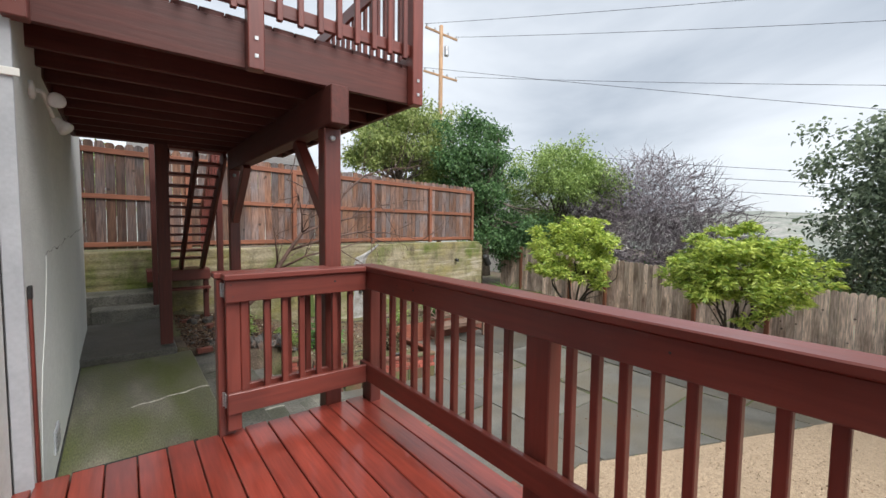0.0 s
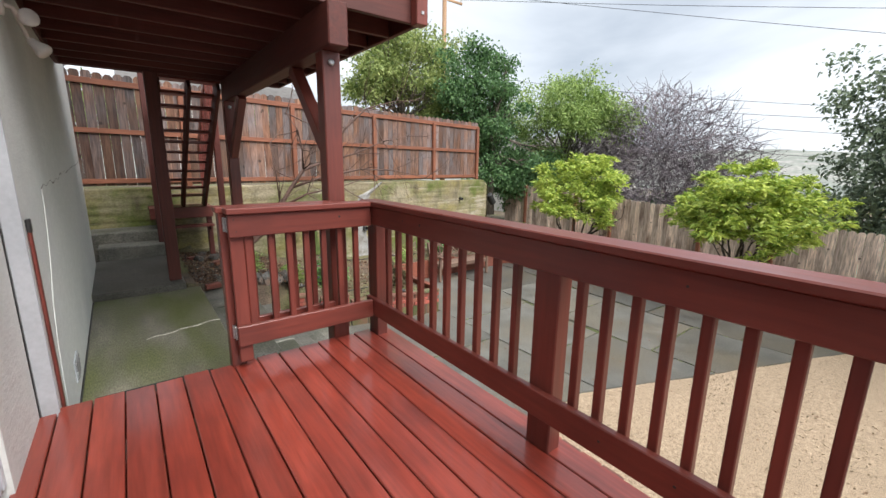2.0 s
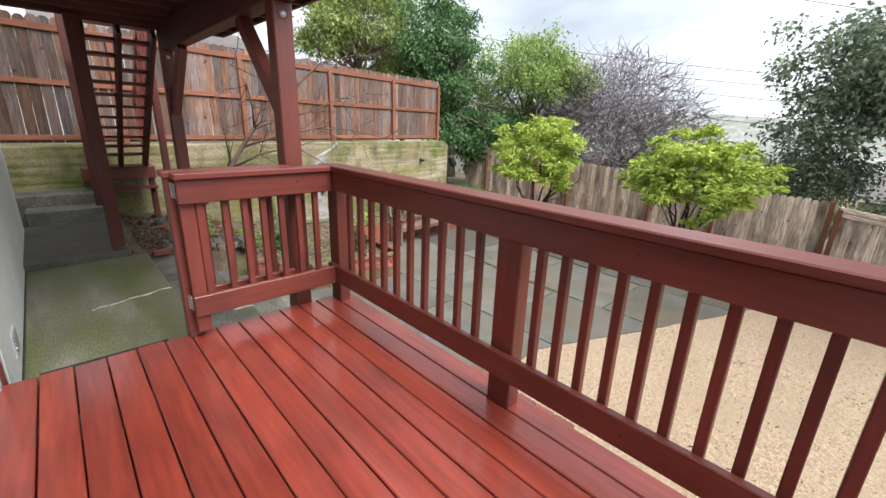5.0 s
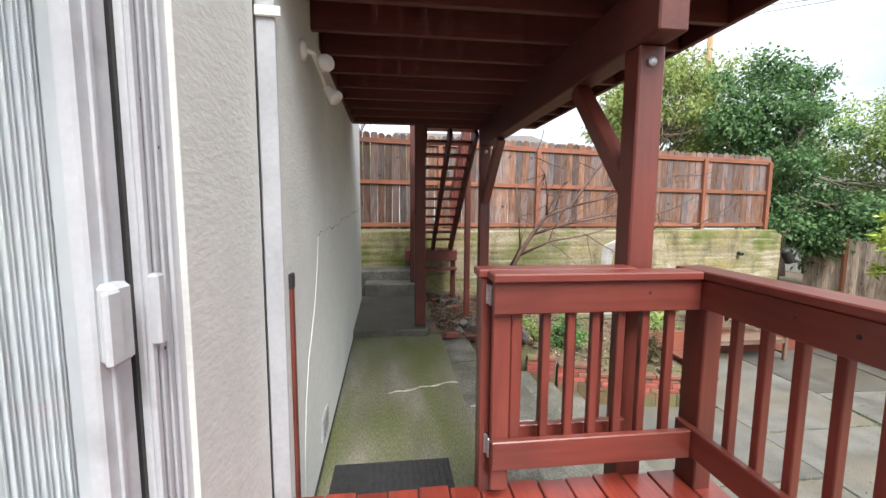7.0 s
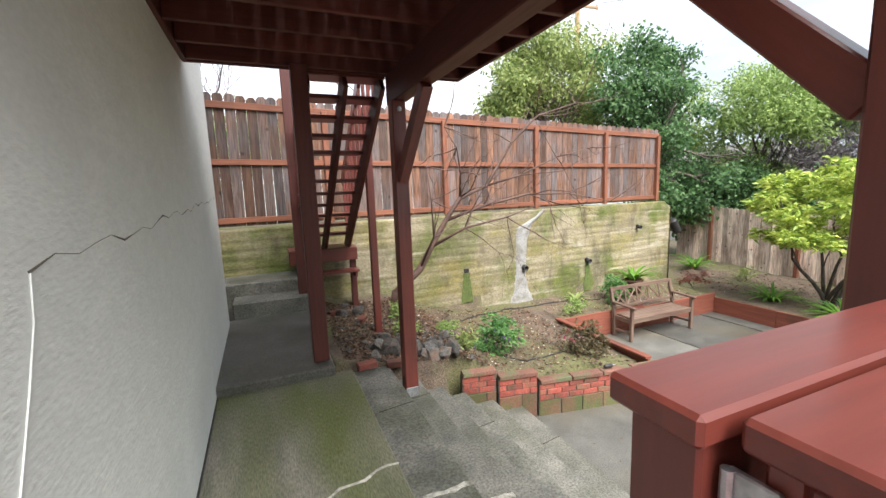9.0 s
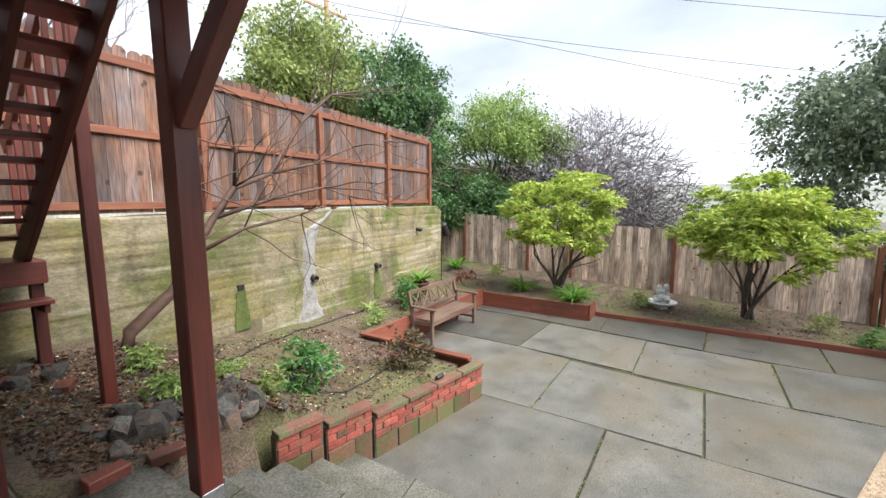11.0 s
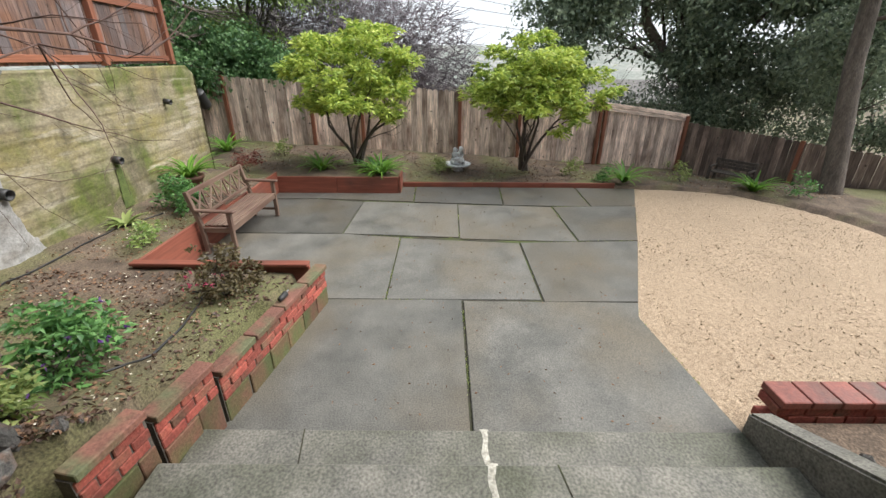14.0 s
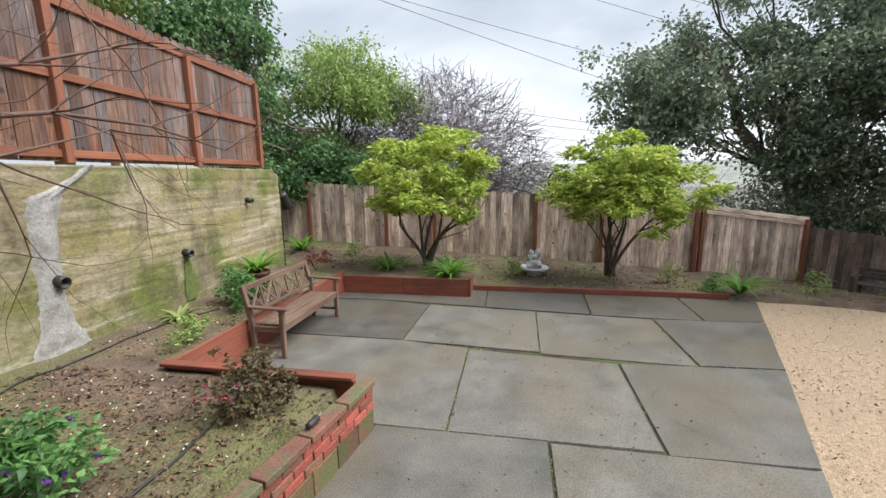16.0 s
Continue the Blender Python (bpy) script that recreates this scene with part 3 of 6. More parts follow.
bx("weather_strip", door, BLACK, NX - 0.06, JX - 0.015, 2.271, 2.284, 0.05, 2.06, 0.0, "black rubber seal")
panel = bx("sliding_stile", door, VINYL, NX - 0.05, JX - 0.02, 2.16, 2.270, 0.05, 2.06, 0.006)
bx("stile_groove", panel, VINYL, JX - 0.02, JX - 0.012, 2.195, 2.21, 0.07, 2.04, 0.002)
bx("sliding_stile", door, VINYL, NX - 0.05, JX - 0.02, 1.26, 1.34, 0.05, 2.06, 0.006)
bx("sliding_rail", door, VINYL, NX - 0.05, JX - 0.02, 1.34, 2.16, 0.05, 0.15, 0.006)
bx("sliding_rail", door, VINYL, NX - 0.05, JX - 0.02, 1.34, 2.16, 1.97, 2.06, 0.006)
pane = bx("pane", door, GLASS, NX - 0.020, NX - 0.014, 1.34, 2.16, 0.15, 1.97, 0.0, "clear glass pane")
pane.visible_shadow = False
bx("fixed_stile", door, VINYL, NX - 0.10, NX - 0.06, 1.25, 1.33, 0.05, 2.06, 0.006)
pane2 = bx("pane", door, GLASS, NX - 0.085, NX - 0.079, 0.20, 1.25, 0.05, 2.06, 0.0, "clear glass pane")
pane2.visible_shadow = False
handle = bx("handle", door, VINYL, JX - 0.02, JX + 0.022, 2.16, 2.22, 0.98, 1.15, 0.010, "white moulded pull handle")
bx("handle_grip", handle, VINYL, JX + 0.015, JX + 0.030, 2.125, 2.17, 0.99, 1.14, 0.006)
bx("latch_keeper", door, VINYL, JX + 0.002, JX + 0.034, 2.288, 2.322, 0.98, 1.15, 0.006)
for (y, z) in ((2.325, 1.55), (2.36, 0.95), (2.39, 1.45)):
    bx("screw", door, BLACK, JX - 0.001, JX + 0.003, y - 0.004, y + 0.004, z - 0.004, z + 0.004, 0.0)
door.location.y += 0.09
curtain = thing("curtain", (NX - 0.1, 1.7, 0.05), "pale vertical blind hanging behind the glass door", "curtain")
bx("slat", curtain, BLIND, NX - 0.060, NX - 0.057, 1.845, 1.975, 0.08, 2.02, 0.001)
bx("slat", curtain, BLIND, NX - 0.072, NX - 0.069, 1.960, 2.25, 0.08, 2.02, 0.001)
for i in range(19):
    bx("slat", curtain, BLIND, NX - 0.068, NX - 0.056 + 0.003 * (i % 2), 1.968 + i * 0.0145, 1.972 + i * 0.0145, 0.08, 2.02, 0.0008)
bx("head_track", curtain, LAMP_WHITE, NX - 0.11, NX - 0.05, 1.34, 2.155, 2.021, 2.05, 0.004)
bm = bmesh.new()
tube(bm, [(NX - 0.045, 1.875, 1.99), (NX - 0.045, 1.875, 1.22)], [0.005, 0.006], 8)
tube(bm, [(NX - 0.045, 1.875, 1.22), (NX - 0.045, 1.875, 1.14)], [0.011, 0.011], 8)
part("wand", bm, LAMP_WHITE, curtain, "white plastic wand")
curtain.location.y += 0.145
indoor = thing("floor_indoor", (WX - 2, 1, 0), "brown wooden floor inside the house", "floor", kind="structure")
bx("floor_boards", indoor, BED_WOOD, WX - 3.9, WX - 0.26, -4.2, 8.2, 0.003, 0.02, 0.0)

strip = thing("red_strip", (WX + 0.02, 3.30, -0.1), "thin red-stained wood strip fixed upright on the stucco", "trim")
bx("strip", strip, RAIL_RED, WX + 0.002, WX + 0.018, 3.345, 3.385, -0.42, 0.98, 0.004)
bx("clip", strip, BLACK, WX + 0.002, WX + 0.021, 3.343, 3.387, 0.93, 1.0, 0.003, "dark metal clip")
on_far_wall(strip)

vent = thing("wall_vent", (WX, 4.0, 0.0), "small grey foundation vent low on the stucco wall", "vent")
bx("frame", vent, TRIM, WX, WX + 0.012, 4.12, 4.36, -0.28, -0.12, 0.003)
for i in range(4):
    bx("slat", vent, STEEL, WX + 0.012, WX + 0.02, 4.14, 4.34, -0.265 + i * 0.036, -0.245 + i * 0.036, 0.002)
on_far_wall(vent)

cable = thing("cable", (WX, 4.0, 1.1), "white cable tacked down the stucco wall", "cable")
bm = bmesh.new()
tube(bm, [(WX + 0.003, y + 0.085, z) for y, z in ((4.08, 1.105), (4.06, 1.0), (3.99, 0.86), (3.90, 0.70), (3.80, 0.58), (3.66, 0.44), (3.56, 0.24), (3.50, 0.0), (3.47, -0.42))], [0.0024] * 9, 6)
part("wire", bm, STUCCO, cable, smooth=True)
on_far_wall(cable)
crack = thing("wall_crack", (WX, 4.6, 1.2), "thin dark crack running up the stucco wall", "crack", kind="structure")
bm = bmesh.new()
cp = [(WX - 0.001, 4.165 + 4.3 * i / 30, 1.105 + 0.13 * i / 30 + 0.016 * math.sin(i * 2.1) + 0.012 * math.sin(i * 0.7)) for i in range(31)]
tube(bm, cp, [0.002 if i % 5 else 0.005 for i in range(31)], 4)
part("crack_line", bm, MORTAR, crack)
on_far_wall(crack)

# flood lamp under the upper deck
lamp = thing("spot_lamp", (WX, 3.85, 2.10), "white outdoor flood lamp with two heads on a wall bracket", "lamp")
bm = bmesh.new()
lathe(bm, [(0.055, 0), (0.055, 0.02), (0.02, 0.03)], (0, 0, 0), 16)
bm.transform(Matrix.Translation((WX, 3.80, 2.12)) @ Matrix.Rotation(radians(90), 4, "Y"))
part("mount", bm, LAMP_WHITE, lamp, smooth=True)
for ey, ez, aim in ((4.02, 2.10, (WX + 0.30, 3.50, 2.12)), (4.16, 2.03, (WX + 0.34, 4.10, 1.75))):
    bm = bmesh.new()
    tube(bm, [(WX + 0.02, 3.80, 2.12), (WX + 0.05, 3.86, 2.13), (WX + 0.07, ey - 0.03, ez + 0.01), (WX + 0.08, ey, ez)], [0.012] * 4, 8)
    part("arm", bm, LAMP_WHITE, lamp, smooth=True)
    bm = bmesh.new()
    lathe(bm, [(0.014, 0.0), (0.026, 0.016), (0.030, 0.044), (0.046, 0.08), (0.049, 0.10), (0.040, 0.112)], (0, 0, 0), 18)
    bm.transform(look((WX + 0.07, ey, ez), aim) @ Matrix.Rotation(math.pi, 4, "X"))
    part("bulb", bm, LAMP_WHITE, lamp, smooth=True)
on_far_wall(lamp)
strap = thing("pipe_strap", (WX + 0.05, 3.13, 2.0), "small white metal strap on the trim board", "bracket")
bx("strap", strap, LAMP_WHITE, WX - 0.07, WX + 0.03, 3.236, 3.249, 2.05, 2.09, 0.003)
on_far_wall(strap)

# ---- lower deck ----
deck = thing("deck", (0.7, 1, 0), "wet glossy red-stained wooden deck of long boards", "deck", kind="structure")
bw = 0.1471
for i in range(15):
    x0, x1 = max(-0.37, -0.424 + i * bw), min(1.80, -0.424 + (i + 1) * bw)
    bx("deck_board", deck, DECK_RED, x0, x1 - 0.007, -3.0, 3.215 + 0.008 * ((i * 7) % 3), -0.088, -0.052 + 0.002 * (i % 2), 0.005)
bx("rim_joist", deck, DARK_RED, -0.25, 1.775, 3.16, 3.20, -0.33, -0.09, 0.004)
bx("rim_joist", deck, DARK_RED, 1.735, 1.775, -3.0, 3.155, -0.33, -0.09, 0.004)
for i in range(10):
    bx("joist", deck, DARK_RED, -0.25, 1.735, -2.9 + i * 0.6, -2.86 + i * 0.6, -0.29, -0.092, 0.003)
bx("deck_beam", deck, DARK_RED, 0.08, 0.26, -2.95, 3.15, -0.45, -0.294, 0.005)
for y in (-2.8, 0.2, 3.0):
    for x in (-0.15, 1.52):
        bx("deck_post", deck, DARK_RED, x - 0.045, x + 0.045, y - 0.045, y + 0.045, -1.82 if x > 1 else -0.7, -0.292, 0.004)

RX = 1.610


def railing(name, x, y0, y1, posts, first, label):
    """A railing along y: two rails on the deck side, square balusters behind, a flat cap."""
    r = thing(name, (x, (y0 + y1) / 2, 0), label, "railing")
    bx("top_rail", r, RAIL_RED, x - 0.019, x + 0.019, y0, y1, 0.848, 0.985, 0.005)
    bx("bottom_rail", r, RAIL_RED, x - 0.019, x + 0.019, y0, y1, 0.128, 0.265, 0.005)
    bx("cap", r, RAIL_RED, x - 0.035, x + 0.115, y0, y1 + 0.05, 0.986, 1.024, 0.006)
    for p in posts:
        bx("post", r, RAIL_RED, x + 0.020, x + 0.11, p - 0.07, p + 0.07, -0.30, 0.985, 0.006)
    y, gap = first
    while y > y0 + 0.05:
        if all(abs(y - p) > 0.10 for p in posts):
            bx("baluster", r, RAIL_RED, x + 0.020, x + 0.058, y - 0.019, y + 0.019, 0.11, 0.984, 0.004)
        y -= gap if y > 1.55 else 0.1205
        if abs(y - 1.5) < 0.06:
            y = 1.272
    return r


railing("deck_railing", RX, -3.0, 3.18, [3.14, 1.444, -0.6, -2.6], (2.913, 0.1414), "red-brown stained wooden deck railing with square balusters")
back_rail = thing("deck_railing", (0.7, -3.0, 0), "red-brown stained wooden railing across the deck's end", "railing")
bx("top_rail", back_rail, RAIL_RED, -0.28, RX - 0.03, -3.0, -2.96, 0.848, 0.985, 0.005)
bx("bottom_rail", back_rail, RAIL_RED, -0.28, RX - 0.03, -3.0, -2.96, 0.128, 0.265, 0.005)
for i in range(13):
    bx("baluster", back_rail, RAIL_RED, -0.2 + i * 0.139, -0.162 + i * 0.139, -3.04, -3.0, 0.08, 0.98, 0.004)

gate = thing("gate", (1.1, 3.08, 0.05), "red-stained wooden gate swung open against the railing", "gate")
bx("top_rail", gate, RAIL_RED, 0.622, 1.589, 3.058, 3.096, 0.842, 0.985, 0.005)
bx("bottom_rail", gate, RAIL_RED, 0.625, 1.589, 3.058, 3.096, 0.122, 0.258, 0.005)
bx("cap", gate, RAIL_RED, 0.612, 1.574, 3.030, 3.150, 0.986, 1.024, 0.006)
bx("stile", gate, RAIL_RED, 0.630, 0.712, 3.097, 3.135, 0.0, 0.985, 0.005)
bx("stile", gate, RAIL_RED, 0.714, 0.764, 3.097, 3.135, 0.118, 0.985, 0.005)
for x in (0.877, 0.993, 1.110, 1.232, 1.352, 1.480):
    bx("baluster", gate, RAIL_RED, x - 0.019, x + 0.019, 3.097, 3.135, 0.12, 0.984, 0.004)
for z in (0.915, 0.20):
    h = bx("hinge", gate, STEEL, 0.618, 0.627, 3.113, 3.163, z - 0.045, z + 0.045, 0.002, "galvanised hinge")
    bm = bmesh.new()
    tube(bm, [(0.616, 3.160, z - 0.045), (0.616, 3.160, z + 0.045)], [0.007, 0.007], 8)
    part("pin", bm, STEEL, h)
for (x, z, r) in ((0.655, 0.955, 0.004), (0.665, 0.88, 0.004), (1.336, 0.928, 0.008)):
    bm = bmesh.new()
    tube(bm, [(x, 3.0565, z), (x, 3.062, z)], [r, r], 10)
    part("screw", bm, BLACK, gate, "dark screw hole")
for (y, z, r) in ((2.62, 0.93, 0.006), (2.42, 0.925, 0.008), (0.85, 0.93, 0.005), (0.80, 0.20, 0.006), (1.10, 0.20, 0.006)):
    bm = bmesh.new()
    tube(bm, [(RX - 0.0205, y, z), (RX - 0.015, y, z)], [r, r], 10)
    part("screw", bm, BLACK, bpy.data.objects["deck_railing"], "dark screw hole")
fixed = thing("gate_post_railing", (0.95, 3.22, 0), "short red-stained railing section behind the open gate", "railing")
bx("end_post", fixed, RAIL_RED, 0.590, 0.680, 3.172, 3.262, -0.44, 0.985, 0.005)
bx("top_rail", fixed, RAIL_RED, 0.680, 1.338, 3.192, 3.230, 0.842, 0.985, 0.005)
bx("bottom_rail", fixed, RAIL_RED, 0.680, 1.338, 3.192, 3.230, 0.122, 0.258, 0.005)
bx("cap", fixed, RAIL_RED, 0.575, 1.338, 3.162, 3.285, 0.986, 1.024, 0.006)
for x in (0.78, 0.92, 1.06, 1.20):
    bx("baluster", fixed, RAIL_RED, x - 0.019, x + 0.019, 3.231, 3.269, 0.12, 0.984, 0.004)

# ---- upper deck ----
UX, UY0, UY1, UZ = 2.13, 3.20, 6.95, 2.345
upper = thing("upper_deck", (1, 5.4, UZ), "dark red-brown raised wooden deck on posts, seen from below", "deck", kind="structure")
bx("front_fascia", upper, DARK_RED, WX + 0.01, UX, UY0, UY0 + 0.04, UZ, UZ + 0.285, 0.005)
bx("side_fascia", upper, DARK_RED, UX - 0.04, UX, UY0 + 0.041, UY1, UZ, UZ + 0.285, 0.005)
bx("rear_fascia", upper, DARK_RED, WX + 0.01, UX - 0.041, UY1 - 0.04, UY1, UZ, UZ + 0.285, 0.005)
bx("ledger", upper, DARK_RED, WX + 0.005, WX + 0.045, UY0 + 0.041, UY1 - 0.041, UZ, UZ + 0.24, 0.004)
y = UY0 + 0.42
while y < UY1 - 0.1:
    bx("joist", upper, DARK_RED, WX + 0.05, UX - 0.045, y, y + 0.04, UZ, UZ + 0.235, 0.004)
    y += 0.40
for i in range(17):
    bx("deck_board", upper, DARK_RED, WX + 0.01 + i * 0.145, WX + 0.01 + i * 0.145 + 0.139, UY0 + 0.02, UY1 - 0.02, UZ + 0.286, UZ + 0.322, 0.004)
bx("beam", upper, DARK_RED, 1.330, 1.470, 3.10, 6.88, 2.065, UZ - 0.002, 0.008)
for (px, py, z0) in ((1.340, 3.25, -1.82), (1.300, 6.60, -0.80)):
    bx("support_post", upper, RAIL_RED, px, px + 0.130, py, py + 0.135, z0, 2.065, 0.008)
for y0 in (3.395, ):
    bar("brace", upper, RAIL_RED, (1.40, y0 - 0.02, 1.40), (1.40, y0 + 0.62, 2.06), 0.09, 0.10, 0.006)
bar("brace", upper, RAIL_RED, (1.37, 6.62, 1.36), (1.39, 5.97, 2.06), 0.09, 0.12, 0.006)
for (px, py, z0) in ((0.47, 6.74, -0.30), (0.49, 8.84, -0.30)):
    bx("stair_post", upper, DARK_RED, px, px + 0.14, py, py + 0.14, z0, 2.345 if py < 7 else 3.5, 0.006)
bx("slender_post", upper, RAIL_RED, 1.37, 1.46, 8.10, 8.19, -0.75, 2.3, 0.006)
for py in (3.25, 6.60):
    bm = bmesh.new()
    lathe(bm, [(0.022, 0), (0.022, 0.012), (0.012, 0.018)], (0, 0, 0), 10)
    bm.transform(Matrix.Translation((1.40 if py < 4 else 1.365, py, 1.985)) @ Matrix.Rotation(radians(90), 4, "X"))
    part("bolt", bm, STEEL, upper, "rusty carriage bolt")
bx("post_foot", upper, STEEL, 1.300, 1.425, 6.592, 6.599, -0.78, -0.68, 0.002, "galvanised post bracket")
bx("post_foot", upper, STEEL, 1.436, 1.443, 6.61, 6.73, -0.78, -0.66, 0.002, "galvanised post bracket")

up_rail = thing("upper_railing", (1, 3.2, 2.7), "dark red-stained upper railing with square balusters", "railing")
for p in (-0.25, 0.84, UX - 0.05):
    bx("post", up_rail, RAIL_RED, p - 0.05, p + 0.05, UY0 - 0.092, UY0 - 0.003, UZ - 0.02, UZ + 1.45, 0.006)
    for z in (UZ + 0.05, UZ + 0.16):
        bx("bolt_head", up_rail, STEEL, p - 0.012, p + 0.012, UY0 - 0.098, UY0 - 0.093, z, z + 0.024, 0.002)
bx("bottom_rail", up_rail, RAIL_RED, -0.20, UX - 0.10, UY0 - 0.044, UY0 - 0.006, UZ + 0.37, UZ + 0.46, 0.005)
bx("top_rail", up_rail, RAIL_RED, -0.20, UX - 0.10, UY0 - 0.044, UY0 - 0.006, UZ + 1.20, UZ + 1.34, 0.005)
x = -0.12
while x < UX - 0.13:
    if abs(x - 0.84) > 0.08:
        bx("baluster", up_rail, RAIL_RED, x - 0.019, x + 0.019, UY0 - 0.084, UY0 - 0.046, UZ + 0.33, UZ + 1.33, 0.004)
    x += 0.139
side_rail = thing("upper_railing", (UX, 5.4, 2.7), "dark red-stained upper railing along the deck's side", "railing")
bx("bottom_rail", side_rail, RAIL_RED, UX + 0.004, UX + 0.042, UY0 + 0.02, UY1, UZ + 0.37, UZ + 0.46, 0.005)
bx("top_rail", side_rail, RAIL_RED, UX + 0.004, UX + 0.042, UY0 + 0.02, UY1, UZ + 1.20, UZ + 1.34, 0.005)
y = UY0 + 0.1
while y < UY1:
    bx("baluster", side_rail, RAIL_RED, UX + 0.044, UX + 0.082, y - 0.019, y + 0.019, UZ + 0.33, UZ + 1.33, 0.004)
    y += 0.139

# ---- rear stair up to the upper deck ----
stair = thing("wooden_stair", (1.1, 8.8, 0.3), "dark red-stained open-riser wooden stair up to the raised deck", "stair")
S0, S1 = (6.96, 2.34), (9.62, 0.47)
for x in (0.62, 0.96, 1.31):
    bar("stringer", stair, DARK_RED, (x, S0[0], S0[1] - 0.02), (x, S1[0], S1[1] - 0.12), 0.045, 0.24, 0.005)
for i in range(12):
    f = (i + 0.5) / 12
    yy, zz = S0[0] + (S1[0] - S0[0]) * f, S0[1] + (S1[1] - S0[1]) * f
    bx("tread", stair, RAIL_RED, 0.58, 1.35, yy - 0.13, yy + 0.13, zz + 0.06, zz + 0.10, 0.005)
bx("landing_rim", stair, RAIL_RED, 0.42, 1.42, 9.28, 9.32, 0.22, 0.42, 0.005)
for i in range(5):
    bx("landing_board", stair, RAIL_RED, 0.42, 1.42, 9.325 + i * 0.1, 9.42 + i * 0.1, 0.39, 0.425, 0.004)
bx("landing_step", stair, RAIL_RED, 0.68, 1.40, 9.08, 9.27, 0.06, 0.10, 0.004)
for x in (0.66, 1.31):
    bx("landing_post", stair, DARK_RED, x, x + 0.09, 9.34, 9.43, -0.6, 0.388, 0.005)
    bx("step_cleat", stair, DARK_RED, x + 0.02, x + 0.06, 9.10, 9.34, -0.02, 0.058, 0.004)
for x in (0.61, 1.32):
    bar("handrail", stair, RAIL_RED, (x, S0[0], S0[1] + 1.0), (x, S1[0], S1[1] + 0.95), 0.04, 0.14, 0.005)
    for i in range(11):
        f = (i + 0.5) / 11
        yy, zz = S0[0] + (S1[0] - S0[0]) * f, S0[1] + (S1[1] - S0[1]) * f
        bx("baluster", stair, RAIL_RED, x - 0.019, x + 0.019, yy - 0.019, yy + 0.019, zz + 0.05, zz + 0.98, 0.004)

# ---- walkway, slabs and garden steps ----
walk_way = thing("walkway", (0.2, 5, -0.42), "damp grey concrete walkway with green moss", "pavement", kind="structure")
bx("walk_slab", walk_way, WALK_CONC, WX - 0.1, 0.81, 2.3, 6.72, -0.75, -0.42, 0.010)
on_far_wall(bx("wall_joint", walk_way, BLACK, WX + 0.001, WX + 0.014, 3.2, 6.72, -0.8, -0.412, 0.0, "dark gap along the wall"))
upper_slab = thing("walkway_slab", (0.15, 7.6, -0.3), "raised dark concrete slab along the house wall", "pavement", kind="structure")
bx("slab", upper_slab, SLAB_CONC, WX - 0.1, 0.645, 6.66, 8.74, -0.70, -0.335, 0.014)
for i, (y0, z) in enumerate(((8.72, -0.12), (9.12, 0.06))):
    bx("stone_step", upper_slab, STEP_CONC, WX - 1.2 if i else WX + 0.0, 0.62, y0, 9.9, -0.7, z, 0.015)
patch_line = thing("crack_filler", (0.4, 5.2, -0.42), "white sealant line across the walkway", "crack", kind="structure")
bm = bmesh.new()
tube(bm, [(0.14 + 0.67 * i / 9, 5.02 + 0.022 * i + 0.02 * math.sin(i * 1.9), -0.420) for i in range(10)], [0.004, 0.007, 0.010, 0.008, 0.011, 0.009, 0.012, 0.009, 0.010, 0.008], 5)
part("filler", bm, FILLER, patch_line)

# fronts of the treads, top to bottom
NOSE = (1.25, 1.55, 1.86, 2.18, 2.56, 2.975)
steps = thing("garden_steps", (1.9, 5.2, -1.1), "wide weathered concrete garden steps down to the patio", "steps", kind="structure")
for i in range(6):
    x1 = NOSE[i]
    z = -0.603 - i * 0.1833
    bx("step", steps, STEP_CONC, 0.80, x1, 3.19, 7.10, -1.83, z, 0.014)
bm = bmesh.new()
for i in range(6):
    x1 = NOSE[i]
    z = -0.603 - i * 0.1833
    edge = []
    for k in range(9):
        u = k / 7
        yc, w = 5.06 + 0.008 * math.sin(k * 1.3 + i * 2), 0.026 + 0.014 * noise.noise((k * 0.9, i * 3.1, 2))
        x, zz = (x1 - 0.335 + 0.338 * u, z + 0.003) if k < 8 else (x1 + 0.004, z - 0.15)
        edge.append([bm.verts.new((x, yc + v * w * (1 + 0.3 * noise.noise((k * 2.1, v, i))), zz - (0.004 if v else 0.0) * (k < 8))) for v in (-1, 0, 1)])
    for p0, p1 in zip(edge, edge[1:]):
        for v in range(2):
            bm.faces.new((p0[v], p1[v], p1[v + 1], p0[v + 1]))
part("sealant", bm, FILLER, steps, "white sealant over a crack")
kerb = thing("step_kerb", (2, 3.1, -1), "sloping mossy concrete kerb beside the steps", "kerb", kind="structure")
bm = bmesh.new()
kv = [(3.00, 3.02, -1.83), (3.00, 3.19, -1.83), (0.85, 3.19, -1.0), (0.85, 3.02, -1.0), (3.00, 3.02, -1.36), (3.00, 3.19, -1.36), (0.85, 3.19, -0.30), (0.85, 3.02, -0.30)]
vs = [bm.verts.new(v) for v in kv]
for f in ((0, 1, 5, 4), (1, 2, 6, 5), (2, 3, 7, 6), (3, 0, 4, 7), (4, 5, 6, 7), (3, 2, 1, 0)):
    bm.faces.new([vs[i] for i in f])
bmesh.ops.bevel(bm, geom=bm.edges[:], offset=0.018, segments=2, affect="EDGES")
part("kerb_block", bm, STEP_CONC, kerb)
# saw cuts and cracks in the treads
for i, y in ((0, 6.15), (1, 6.55), (2, 4.25), (3, 6.35), (4, 4.6), (5, 6.30)):
    x1, z = NOSE[i], -0.603 - i * 0.1833
    bar("crack", steps, JOINT, (x1 - 0.335, y, z + 0.001), (x1 - 0.004, y + 0.05, z + 0.001), 0.008, 0.004, 0.0)

